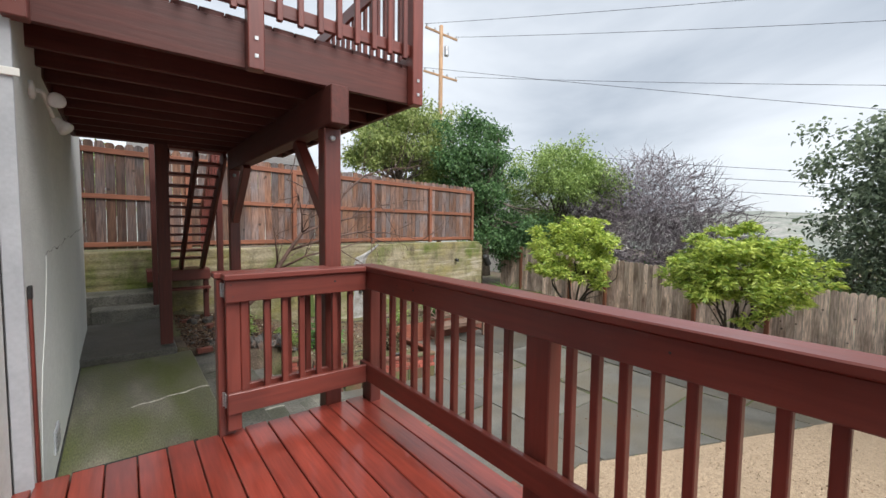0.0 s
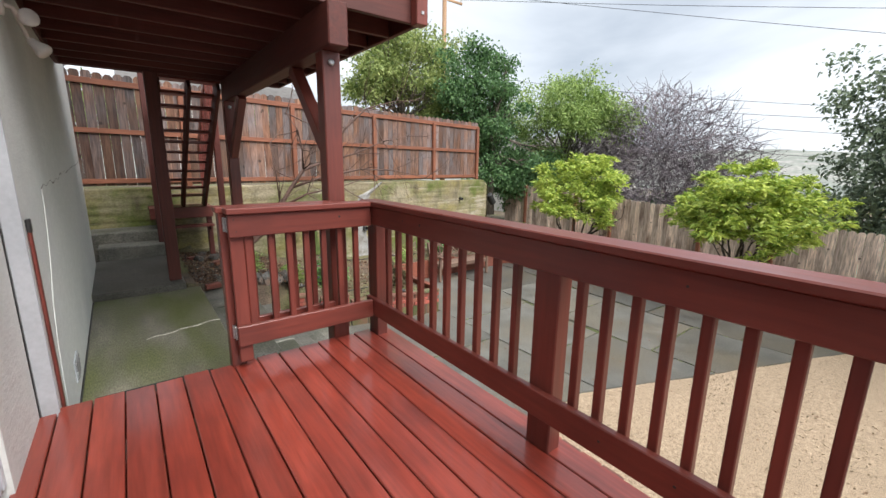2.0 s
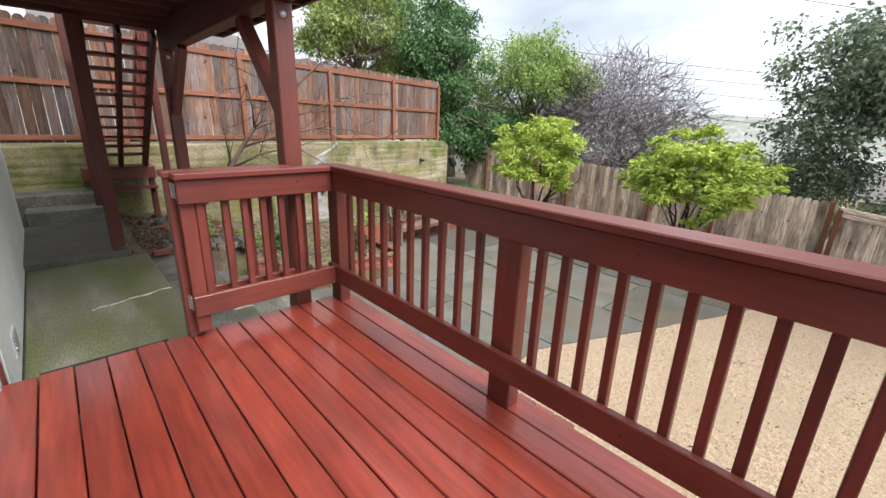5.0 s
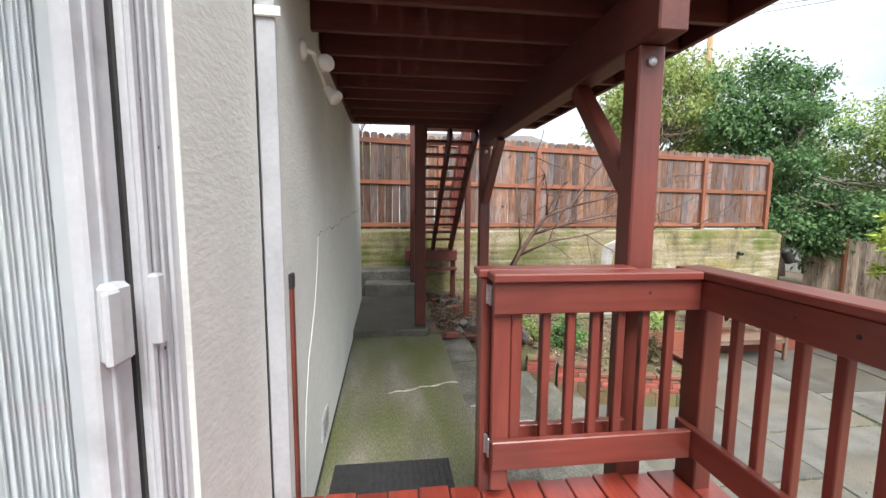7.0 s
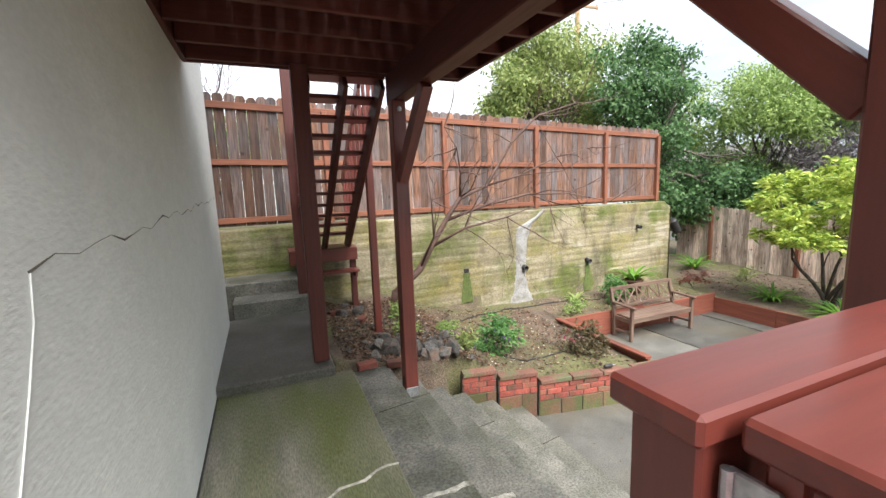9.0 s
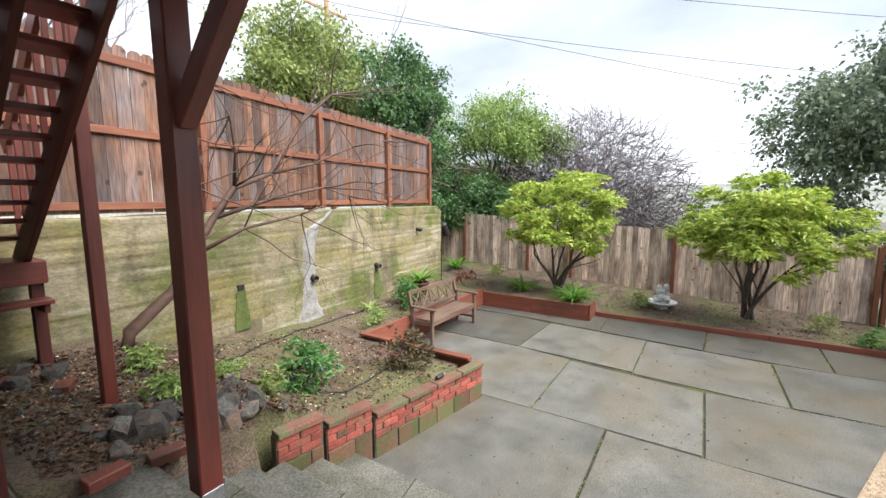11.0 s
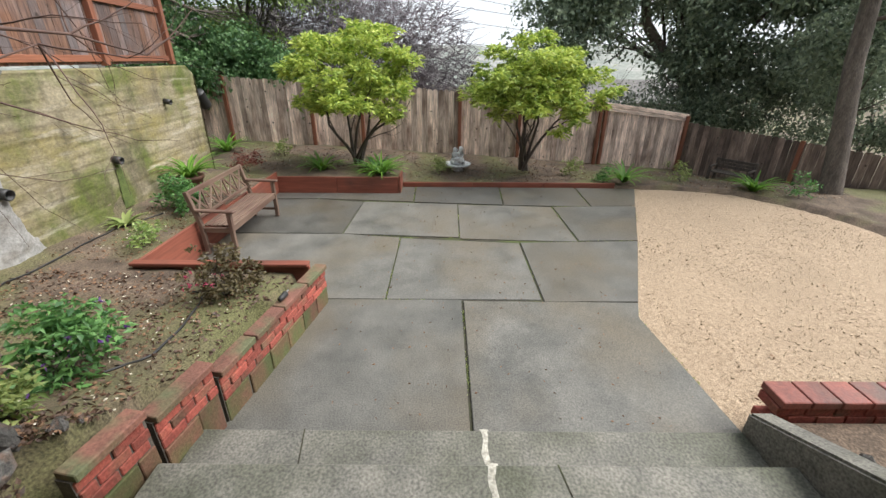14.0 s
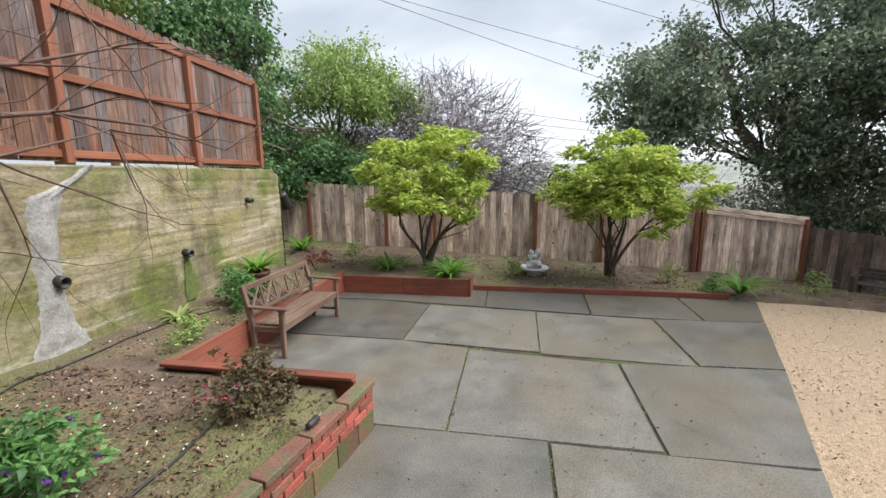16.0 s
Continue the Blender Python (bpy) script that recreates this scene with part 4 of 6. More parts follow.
# ---- patio ----
patio = thing("patio", (6.5, 5, -1.7), "large grey concrete patio slabs with mossy joints", "pavement", kind="structure")


RIMS = []


def slab(corners, z1=-1.70, z0=-1.80):
    bm = bmesh.new()
    c = Vector((sum(p[0] for p in corners) / len(corners), sum(p[1] for p in corners) / len(corners), 0))
    RIMS.extend(zip(corners, corners[1:] + corners[:1]))
    pts = []
    for p in corners:
        d = (Vector((p[0], p[1], 0)) - c)
        pts.append(Vector((p[0], p[1], 0)) - d.normalized() * 0.005)
    z1 += random.uniform(-0.006, 0.006)
    lo = [bm.verts.new((p.x, p.y, z0)) for p in pts]
    hi = [bm.verts.new((p.x, p.y, z1)) for p in pts]
    n = len(pts)
    bm.faces.new(hi)
    bm.faces.new(lo[::-1])
    for i in range(n):
        bm.faces.new((lo[i], lo[(i + 1) % n], hi[(i + 1) % n], hi[i]))
    bmesh.ops.recalc_face_normals(bm, faces=bm.faces[:])
    bmesh.ops.bevel(bm, geom=[e for e in bm.edges if all(v.co.z > z0 + 0.01 for v in e.verts)], offset=0.006, segments=2, affect="EDGES")
    part("patio_slab", bm, CONCRETE, patio)


slab([(2.97, 5.14), (5.02, 5.14), (5.02, 6.72), (2.97, 7.10)])
slab([(2.97, 3.10), (3.13, 3.04), (4.68, 3.17), (4.98, 3.05), (5.00, 5.12), (2.97, 5.12)])
slab([(5.03, 6.05), (6.89, 6.05), (7.03, 7.02), (7.02, 8.88), (5.04, 8.88), (5.03, 6.72)])
slab([(5.03, 4.18), (6.69, 4.18), (6.87, 6.04), (5.03, 6.04)])
slab([(5.00, 3.04), (6.80, 2.28), (6.71, 4.16), (4.98, 4.16)])
slab([(7.04, 7.02), (8.66, 6.96), (8.84, 7.90), (8.80, 8.88), (7.04, 8.88)])
slab([(6.89, 5.11), (8.55, 5.09), (8.67, 6.95), (7.02, 7.00)])
slab([(6.75, 3.24), (8.42, 3.27), (8.54, 5.08), (6.85, 5.10)])
slab([(6.82, 2.27), (8.50, 1.60), (8.43, 3.25), (6.78, 3.22)])
slab([(8.68, 5.97), (9.72, 5.99), (9.72, 6.26), (9.24, 6.30), (9.24, 8.88), (8.84, 8.88), (8.86, 7.90)])
slab([(8.52, 4.20), (9.72, 4.14), (9.72, 5.97), (8.66, 5.95)])
slab([(8.45, 2.50), (9.72, 2.46), (9.72, 4.12), (8.50, 4.18)])
slab([(8.52, 1.59), (9.68, 1.13), (9.72, 2.44), (8.46, 2.48)])
joint = thing("patio_joints", (6.5, 5, -1.73), "dark soil and moss in the patio joints", "pavement", kind="structure")
bm = bmesh.new()
jv = [bm.verts.new(p) for p in ((2.98, 3.12, -1.716), (3.14, 3.08, -1.716), (4.68, 3.20, -1.716), (4.98, 3.08, -1.716), (9.66, 1.19, -1.716), (9.71, 6.25, -1.716), (9.25, 6.34, -1.716), (9.25, 8.86, -1.716), (5.05, 8.86, -1.716), (5.04, 6.71, -1.716), (2.98, 7.05, -1.716))]
bm.faces.new(jv)
part("joint_fill", bm, JOINT, joint)
tuft_at = []
for a, q in RIMS:
    if max(a[0], q[0]) < 3.0 or max(a[1], q[1]) > 8.7:
        continue
    L = math.hypot(q[0] - a[0], q[1] - a[1])
    for k in range(int(L / 0.016)):
        f = random.random()
        x, y = a[0] + (q[0] - a[0]) * f, a[1] + (q[1] - a[1]) * f
        if noise.noise((x * 1.7, y * 1.7, 6)) > 0.02 + 0.22 * random.random():
            tuft_at.append((x + random.uniform(-0.012, 0.012), y + random.uniform(-0.012, 0.012), -1.716))
tuft_at = np.array(tuft_at)
tufts = new("joint_moss", leaf_mesh("joint_moss", tuft_at, RNG.normal(size=tuft_at.shape) * np.array([0.5, 0.5, 0.2]) + np.array([0, 0, 0.8]), 0.026, 0.010, LEAF_SAGE))
tagged(tufts, "tufts of green moss and grass in the slab joints", "moss", kind="stuff")

# ---- gravel ----
gravel = thing("gravel", (6, 0, -1.69), "pale tan crushed gravel court", "gravel", kind="structure")
edge = [(9.72, 1.16)] + [(x, gravel_edge(x)) for x in (9.62, 9.5, 9.3, 9.0, 8.62, 8.2, 7.85, 7.28, 5.0, 2.0)] + [(1.72, -2.2), (1.72, 2.9), (3.1, 3.09), (4.68, 3.24), (5.0, 3.11)]
bm = bmesh.new()
bm.faces.new([bm.verts.new((x, y, -1.712)) for x, y in edge])
bmesh.ops.triangulate(bm, faces=bm.faces[:])
bmesh.ops.subdivide_edges(bm, edges=bm.edges[:], cuts=12, use_grid_fill=True)
for v in bm.verts:
    v.co.z += 0.016 * noise.noise(v.co * 0.9) + 0.006 * noise.noise(v.co * 5)
part("gravel_bed", bm, GRAVEL, gravel, smooth=True)

# ---- retaining wall of board-formed concrete ----
rwall = thing("wall_retaining", (4.5, 10.1, -0.3), "mossy board-formed concrete retaining wall", "wall", kind="structure")
bm = bmesh.new()
TOPZ, ENDX = 0.76, 9.60
cols = [-3.2 + 0.07 * i for i in range(int((ENDX + 3.2) / 0.07) + 1)]
rows_z = [-1.75 + 0.0285 * i for i in range(int((TOPZ + 1.75) / 0.0285) + 1)]
grid = []
for z in rows_z:
    line = []
    for x in cols:
        course = int((z + 3.0 + 0.02 * noise.noise((x * 0.6, 0, 1))) / 0.142)
        k = ((z + 3.0) / 0.142) % 1.0
        off = 0.007 * noise.noise((course * 3.1, x * 0.35, 5)) + 0.006 * noise.noise((x * 3, z * 3, 2)) + 0.003 * noise.noise((x * 11, z * 11, 8))
        if k < 0.12 or k > 0.93:
            off += (-0.024 if noise.noise((course * 1.7, x * 0.8, 9)) > -0.08 else 0.003) * (0.4 + abs(noise.noise((course, x * 1.5, 3))))
        top = TOPZ + 0.012 * noise.noise((x * 1.3, 0, 0))
        cut = max(0.0, x - 9.35) * 0.75
        line.append(bm.verts.new((x, wall_face(x) - off, min(z, top - cut))))
    grid.append(line)
for j in range(len(rows_z) - 1):
    for i in range(len(cols) - 1):
        bm.faces.new((grid[j][i], grid[j][i + 1], grid[j + 1][i + 1], grid[j + 1][i]))
back = [bm.verts.new((x, wall_face(x) + 0.30, grid[-1][i].co.z)) for i, x in enumerate(cols)]
for i in range(len(cols) - 1):
    bm.faces.new((grid[-1][i], grid[-1][i + 1], back[i + 1], back[i]))
part("wall_face", bm, WALL_CONC, rwall, smooth=True)
bm = bmesh.new()
vs = [bm.verts.new(p) for p in ((ENDX - 0.01, wall_face(ENDX), -1.75), (ENDX - 0.01, wall_face(ENDX), 0.57), (ENDX + 0.12, 11.9, 0.60), (ENDX + 0.12, 11.9, -1.75),
                                (ENDX - 0.3, wall_face(ENDX) + 0.1, -1.75), (ENDX - 0.3, wall_face(ENDX) + 0.1, 0.70), (ENDX - 0.2, 11.9, 0.62), (ENDX - 0.2, 11.9, -1.75))]
for f in ((0, 1, 2, 3), (1, 5, 6, 2), (7, 6, 5, 4)):
    bm.faces.new([vs[i] for i in f])
part("wall_return", bm, WALL_CONC, rwall)
# plaster repair shaped like a forked trunk
bm = bmesh.new()
spine = [(4.93, -1.15, 0.36), (4.93, -0.95, 0.22), (4.91, -0.6, 0.155), (4.93, -0.1, 0.14), (4.96, 0.25, 0.17), (5.0, 0.42, 0.20), (5.22, 0.55, 0.10), (5.42, 0.68, 0.06), (5.52, 0.76, 0.045)]
prev = None
for i in range(33):
    f = i / 32 * (len(spine) - 1)
    a, b = spine[int(f)], spine[min(int(f) + 1, len(spine) - 1)]
    g = f - int(f)
    x, z, w = (a[k] + (b[k] - a[k]) * g for k in range(3))
    ring = []
    for k in range(9):
        u = -1 + 2 * k / 8
        xx = x + u * w * (1 + 0.16 * noise.noise((i * 0.5, u * 2, 4)))
        ring.append(bm.verts.new((xx, wall_face(xx) + 0.012 - 0.062 * (1 - u * u) * (0.8 + 0.5 * noise.noise((u * 3, z * 5, 1))), z + 0.03 * noise.noise((u * 3, i, 7)))))
    if prev:
        for k in range(8):
            bm.faces.new((prev[k], prev[k + 1], ring[k + 1], ring[k]))
    prev = ring
part("plaster_repair", bm, PLASTER, rwall, "pale grey plaster patch", smooth=True)


def weep(x, z, r, name="drain_pipe"):
    p = thing(name, (x, wall_face(x), z), "black plastic drain pipe stub in the concrete wall", "pipe", "wall drains")
    bm = bmesh.new()
    lathe(bm, [(r, 0), (r, 0.12), (r * 0.8, 0.12), (r * 0.8, 0.02)], (0, 0, 0), 16)
    bm.transform(Matrix.Translation((x, wall_face(x) + 0.0, z)) @ Matrix.Rotation(radians(100), 4, "X"))
    part("pipe", bm, BLACK, p, smooth=True)


weep(4.97, -0.40, 0.062)
weep(6.74, -0.44, 0.055)
weep(8.36, 0.21, 0.045)
outlet = thing("drain_pipe", (9.85, 10.30, 0.1), "wide dark corrugated drain pipe at the wall's end", "pipe")
bm = bmesh.new()
prof = []
for k in range(13):
    prof += [(0.105 + 0.008 * (k % 2), 0.03 * k)]
lathe(bm, prof + [(0.085, 0.36), (0.085, 0.05)], (0, 0, 0), 20)
bm.transform(Matrix.Translation((9.72, 10.36, 0.26)) @ Matrix.Rotation(radians(145), 4, "Y"))
part("pipe", bm, BLACK, outlet, smooth=True)
slot = thing("drain_slot", (3.62, wall_face(3.62), -0.31), "dark square drain opening in the concrete wall", "drain")
bx("opening", slot, BLACK, 3.57, 3.67, wall_face(3.62) - 0.03, wall_face(3.62) + 0.03, -0.36, -0.28, 0.004)
for (x, z0, z1, w) in ((3.62, -0.95, -0.37, 0.12), (6.76, -1.15, -0.52, 0.10)):
    st = thing("moss_streak", (x, wall_face(x), z1), "dark green moss streak below a drain", "moss", kind="structure")
    bm = bmesh.new()
    pr = None
    for i in range(12):
        z = z1 + (z0 - z1) * i / 11
        ww = w * (0.55 + 0.5 * i / 11) * (1 + 0.25 * noise.noise((i * 0.8, x, 0)))
        row = [bm.verts.new((x + u * ww, wall_face(x) - 0.018 - 0.006 * (1 - u * u), z)) for u in (-1, -0.5, 0, 0.5, 1)]
        if pr:
            for k in range(4):
                bm.faces.new((pr[k], pr[k + 1], row[k + 1], row[k]))
        pr = row
    part("moss", bm, MOSS, st)


# ---- fences ----
BOARDS = {}


def board_mesh(w, h, material):
    """A fence board with clipped, slightly uneven ears."""
    key = (round(w, 3), round(h, 2), material.name)
    if key not in BOARDS:
        ear = 0.034 + 0.008 * math.sin(37 * h)
        out = [(-w / 2, -h / 2), (w / 2, -h / 2), (w / 2, h / 2 - ear), (w / 2 - ear * 0.9, h / 2), (-w / 2 + ear, h / 2), (-w / 2, h / 2 - ear * 1.1)]
        n = len(out)
        v = [(x, -0.009, z) for x, z in out] + [(x, 0.009, z) for x, z in out]
        f = [tuple(range(n)), tuple(range(2 * n - 1, n - 1, -1))] + [(i, i + n, (i + 1) % n + n, (i + 1) % n) for i in range(n)]
        BOARDS[key] = mesh_from("fence_board", v, f, material)
    return BOARDS[key]


def fence(name, p, q, base, top, board, material, post_at, label, rails=(0.06, 0.5, 0.93), dog=0.0, side=1, cap=True, rail_mat=FENCE_RAIL, post_mat=FENCE_RAIL, over=0.0):
    """A board fence from p to q. base and top are functions of the fraction along it; posts and rails stand on the side seen."""
    p, q = Vector((*p, 0)), Vector((*q, 0))
    d = q - p
    L = d.length
    u = d / L
    nrm = Vector((u.y, -u.x, 0)) * side
    ang = math.degrees(math.atan2(u.y, u.x))
    f = thing(name, ((p.x + q.x) / 2, (p.y + q.y) / 2, base(0.5)), label, "fence")
    n = int(L / board)
    for i in range(n):
        t = (i + 0.5) / n
        c = p + d * t
        b, h = base(t), top(t) + over + random.uniform(-0.012, 0.012)
        hh = round((h - b) / 0.02) * 0.02
        ob = new("fence_board", board_mesh(board - 0.004, hh, material[2]))
        ob.matrix_basis = pose(c.x, c.y, b + hh / 2, random.uniform(-0.4, 0.4), random.uniform(-0.5, 0.5), ang)
        hang(ob, f)
    for r in rails:
        for a, bb in zip(post_at, post_at[1:]):
            c0, c1 = p + d * a + nrm * 0.03, p + d * bb + nrm * 0.03
            z0 = base(a) + (top(a) - base(a)) * r
            z1 = base(bb) + (top(bb) - base(bb)) * r
            bar("rail", f, rail_mat, (c0.x, c0.y, z0), (c1.x, c1.y, z1), 0.038, 0.085, 0.004)
    for a in post_at:
        c = p + d * a + nrm * 0.055
        zb, zt = base(a) - 0.02, top(a) + (0.03 if not cap else 0.0)
        ob = new("post", box_mesh(0.09, 0.09, round(zt - zb, 2), 0.005, post_mat[2]))
        ob.matrix_basis = pose(c.x, c.y, (zb + zt) / 2, 0, 0, ang)
        hang(ob, f)
    if cap:
        c0, c1 = p + nrm * 0.02, q + nrm * 0.02
        bar("top_cap", f, rail_mat, (c0.x, c0.y, top(0) + 0.0), (c1.x, c1.y, top(1) + 0.0), 0.05, 0.10, 0.005)
    return f


def lin(a, b):
    return lambda t: a + (b - a) * t


fy0, fy1 = wall_face(-3.2) + 0.20, wall_face(9.24) + 0.20
fl = 9.24 + 3.2
fence("fence", (-3.2, fy0), (9.24, fy1), lin(0.80, 0.80), lin(2.66, 2.36), 0.145, FENCE,
      [(x + 3.2) / fl for x in (-3.1, -0.95, 1.15, 3.3, 5.42, 7.41, 9.18)], "weathered red-brown board fence on the concrete wall", rails=(0.05, 0.54), over=0.16)
fence("fence", (12.62, 12.4), (12.70, 1.0), lin(-1.20, -1.85), lin(0.50, -0.10), 0.145, FENCE_GREY,
      [0.10, 0.30, 0.42, 0.655, 0.80, 0.995], "grey-brown weathered board fence along the garden's end", rails=(), cap=False, side=1)
fence("fence", (12.72, 0.92), (13.0, -1.55), lin(-1.90, -2.10), lin(-0.22, -0.55), 0.145, FENCE_GREY,
      [0.0, 0.985], "grey-brown board fence with a capped top board", rails=(0.93,), cap=True, side=1, rail_mat=FENCE_GREY)
# the next two runs carry painted shade in their board colour
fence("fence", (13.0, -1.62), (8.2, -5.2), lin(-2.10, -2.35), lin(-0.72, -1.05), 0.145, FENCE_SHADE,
      [0.45, 0.98], "weathered board fence under the oak, shade painted into its colour", rails=(), cap=False, side=1)
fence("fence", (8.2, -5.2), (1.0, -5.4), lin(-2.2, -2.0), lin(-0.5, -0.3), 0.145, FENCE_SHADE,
      [0.3, 0.7], "grey weathered board fence, shade painted into its colour", rails=(), cap=False, side=1)

# ---- brick bed wall beside the steps ----
brick_wall = thing("wall_brick", (4, 6.9, -1.5), "low red brick garden wall with mossy base blocks", "wall", kind="structure")
bang = math.degrees(math.atan2(-0.182, 1.0))


def brick_at(x, z0, h, length, material, proud=0.0, name="brick", depth=0.10):
    y = brick_line(x) + 0.05 - proud
    ob = new(name, box_mesh(length, depth, h, 0.006, material))
    ob.matrix_basis = pose(x, y, z0 + h / 2, random.uniform(-0.6, 0.6), random.uniform(-0.5, 0.5), bang + random.uniform(-0.6, 0.6))
    hang(ob, brick_wall)


def brick_run(x0, x1, top, base=-1.75):
    L = (x1 - x0) / math.cos(radians(bang))
    ob = new("core", box_mesh(round(L, 3), 0.09, round(top - 0.05 - base, 3), 0.0, MORTAR))
    xm = (x0 + x1) / 2
    ob.matrix_basis = pose(xm, brick_line(xm) + 0.056, (top - 0.05 + base) / 2, 0, 0, bang)
    hang(ob, brick_wall)
    # coping, three courses of brick, a course of large blocks
    n = max(1, round((x1 - x0) / 0.40))
    for i in range(n):
        w = (x1 - x0) / n
        brick_at(x0 + w * (i + 0.5), top - 0.055, 0.055, w - 0.006, COPING, 0.012, "coping_brick", 0.135)
    z = top - 0.06
    for cse in range(3):
        z -= 0.075
        w = 0.205
        x = x0 + (0.10 if cse % 2 else 0.0)
        if cse % 2:
            brick_at(x0 + 0.05, z, 0.068, 0.09, BRICK, random.uniform(-0.003, 0.008))
        while x < x1 - 0.04:
            ln = min(w, x1 - x)
            brick_at(x + ln / 2, z, 0.068, ln - 0.008, BRICK, random.uniform(-0.003, 0.009))
            x += w
    x = x0
    while x < x1 - 0.05:
        ln = min(0.30, x1 - x)
        brick_at(x + ln / 2, base, z - 0.008 - base, ln - 0.008, MOSS_BRICK, random.uniform(-0.004, 0.010), "mossy_block")
        x += 0.30


brick_run(3.20, 4.97, -1.20)
brick_run(2.66, 3.17, -1.07)
brick_run(2.20, 2.63, -0.97)
right_wall = thing("wall_brick_right", (3.1, 2.6, -1.4), "low red brick edging wall beside the gravel", "wall", kind="structure")
for i in range(6):
    bx("coping_brick", right_wall, WET_BRICK, 2.98, 3.20, 2.78 - i * 0.21, 2.98 - i * 0.21, -1.31, -1.25, 0.006)
for cse in range(5):
    for i in range(6):
        bx("brick", right_wall, BRICK if cse > 1 else MOSS_BRICK, 3.0, 3.19, 2.785 - i * 0.21 - 0.1 * (cse % 2), 2.985 - i * 0.21 - 0.1 * (cse % 2), -1.72 + cse * 0.082, -1.646 + cse * 0.082, 0.005)
side_bed = thing("side_bed", (2.2, 2.5, -1.45), "small soil bed with stones beside the steps", "soil", kind="structure")
bx("soil_fill", side_bed, SOIL, 1.75, 2.98, 1.8, 3.02, -1.82, -1.42, 0.02)

# ---- bed edging boards ----
edging = thing("bed_edging", (7, 8.9, -1.45), "red-brown timber boards edging the planting beds", "edging", kind="structure")
bx("edging_board", edging, BED_WOOD, 4.90, 4.955, 6.86, 8.83, -1.75, -1.20, 0.006)
bx("edging_cap", edging, BED_WOOD, 4.86, 4.97, 6.86, 8.84, -1.198, -1.16, 0.006)
bx("edging_board", edging, BED_WOOD, 4.97, 7.10, 8.86, 8.90, -1.75, -1.22, 0.006)
bx("edging_board", edging, BED_WOOD, 7.105, 9.30, 8.86, 8.90, -1.75, -1.27, 0.006)
bx("edging_board", edging, BED_WOOD, 9.26, 9.30, 7.62, 8.855, -1.75, -1.36, 0.006)
bx("edging_board", edging, BED_WOOD, 9.26, 9.30, 6.32, 7.615, -1.75, -1.36, 0.006)
bx("edging_board", edging, BED_WOOD, 9.26, 9.78, 6.27, 6.31, -1.75, -1.34, 0.006)
for y0, y1 in ((4.72, 6.26), (3.16, 4.715), (1.55, 3.155)):
    bx("edging_board", edging, BED_WOOD, 9.74, 9.78, y0, y1, -1.75, -1.60, 0.006)
for y in (4.72, 3.16):
    bx("edging_stake", edging, BED_WOOD, 9.782, 9.82, y - 0.03, y + 0.03, -1.8, -1.62, 0.004)

# ---- garden bench ----
bench = thing("garden_bench", (7.02, 8.58, -1.7), "weathered teak garden bench with a lattice back", "bench")
BX0, BX1, BYF, BYB, BG = 6.20, 7.86, 8.33, 8.80, -1.695
for x in (BX0, BX1 - 0.06):
    bx("front_leg", bench, TEAK, x, x + 0.06, BYF, BYF + 0.06, BG, BG + 0.64, 0.006)
    bar("back_leg", bench, TEAK, (x + 0.03, BYB - 0.03, BG), (x + 0.03, BYB - 0.02, BG + 0.45), 0.06, 0.06, 0.006, up=(0, 1, 0))
    bar("back_leg", bench, TEAK, (x + 0.03, BYB - 0.02, BG + 0.44), (x + 0.03, BYB + 0.09, BG + 0.93), 0.06, 0.06, 0.006, up=(0, 1, 0))
    bar("arm", bench, TEAK, (x + 0.03, BYF - 0.06, BG + 0.645), (x + 0.03, BYB + 0.02, BG + 0.665), 0.075, 0.035, 0.012)
    bx("side_rail", bench, TEAK, x + 0.01, x + 0.05, BYF + 0.06, BYB - 0.06, BG + 0.34, BG + 0.41, 0.004)
    bx("stretcher", bench, TEAK, x + 0.015, x + 0.045, BYF + 0.06, BYB - 0.06, BG + 0.12, BG + 0.16, 0.004)
bx("front_apron", bench, TEAK, BX0 + 0.06, BX1 - 0.06, BYF + 0.012, BYF + 0.037, BG + 0.34, BG + 0.41, 0.004)
for i in range(7):
    y = BYF + 0.005 + i * 0.066
    bx("seat_slat", bench, TEAK, BX0 + 0.062, BX1 - 0.062, y, y + 0.052, BG + 0.415, BG + 0.437, 0.004)
for z, h in ((0.865, 0.07), (0.53, 0.045)):
    yy = BYB - 0.02 + 0.11 * (z - 0.44) / 0.49
    bx("back_rail", bench, TEAK, BX0 + 0.06, BX1 - 0.06, yy - 0.014, yy + 0.014, BG + z, BG + z + h, 0.005)
nb = 5
wb = (BX1 - BX0 - 0.12) / nb
for i in range(nb):
    xa, xb = BX0 + 0.06 + i * wb, BX0 + 0.06 + (i + 1) * wb
    y0, y1 = BYB + 0.005, BYB + 0.072
    if i:
        bar("back_stile", bench, TEAK, (xa, y0, BG + 0.57), (xa, y1, BG + 0.868), 0.03, 0.022, 0.003, up=(0, 1, 0))
    bar("lattice", bench, TEAK, (xa + 0.02, y0, BG + 0.575), (xb - 0.02, y1, BG + 0.865), 0.016, 0.032, 0.003, up=(0, 0, 1))
    bar("lattice", bench, TEAK, (xb - 0.02, y0 + 0.002, BG + 0.575), (xa + 0.02, y1 + 0.002, BG + 0.865), 0.016, 0.032, 0.003, up=(0, 0, 1))

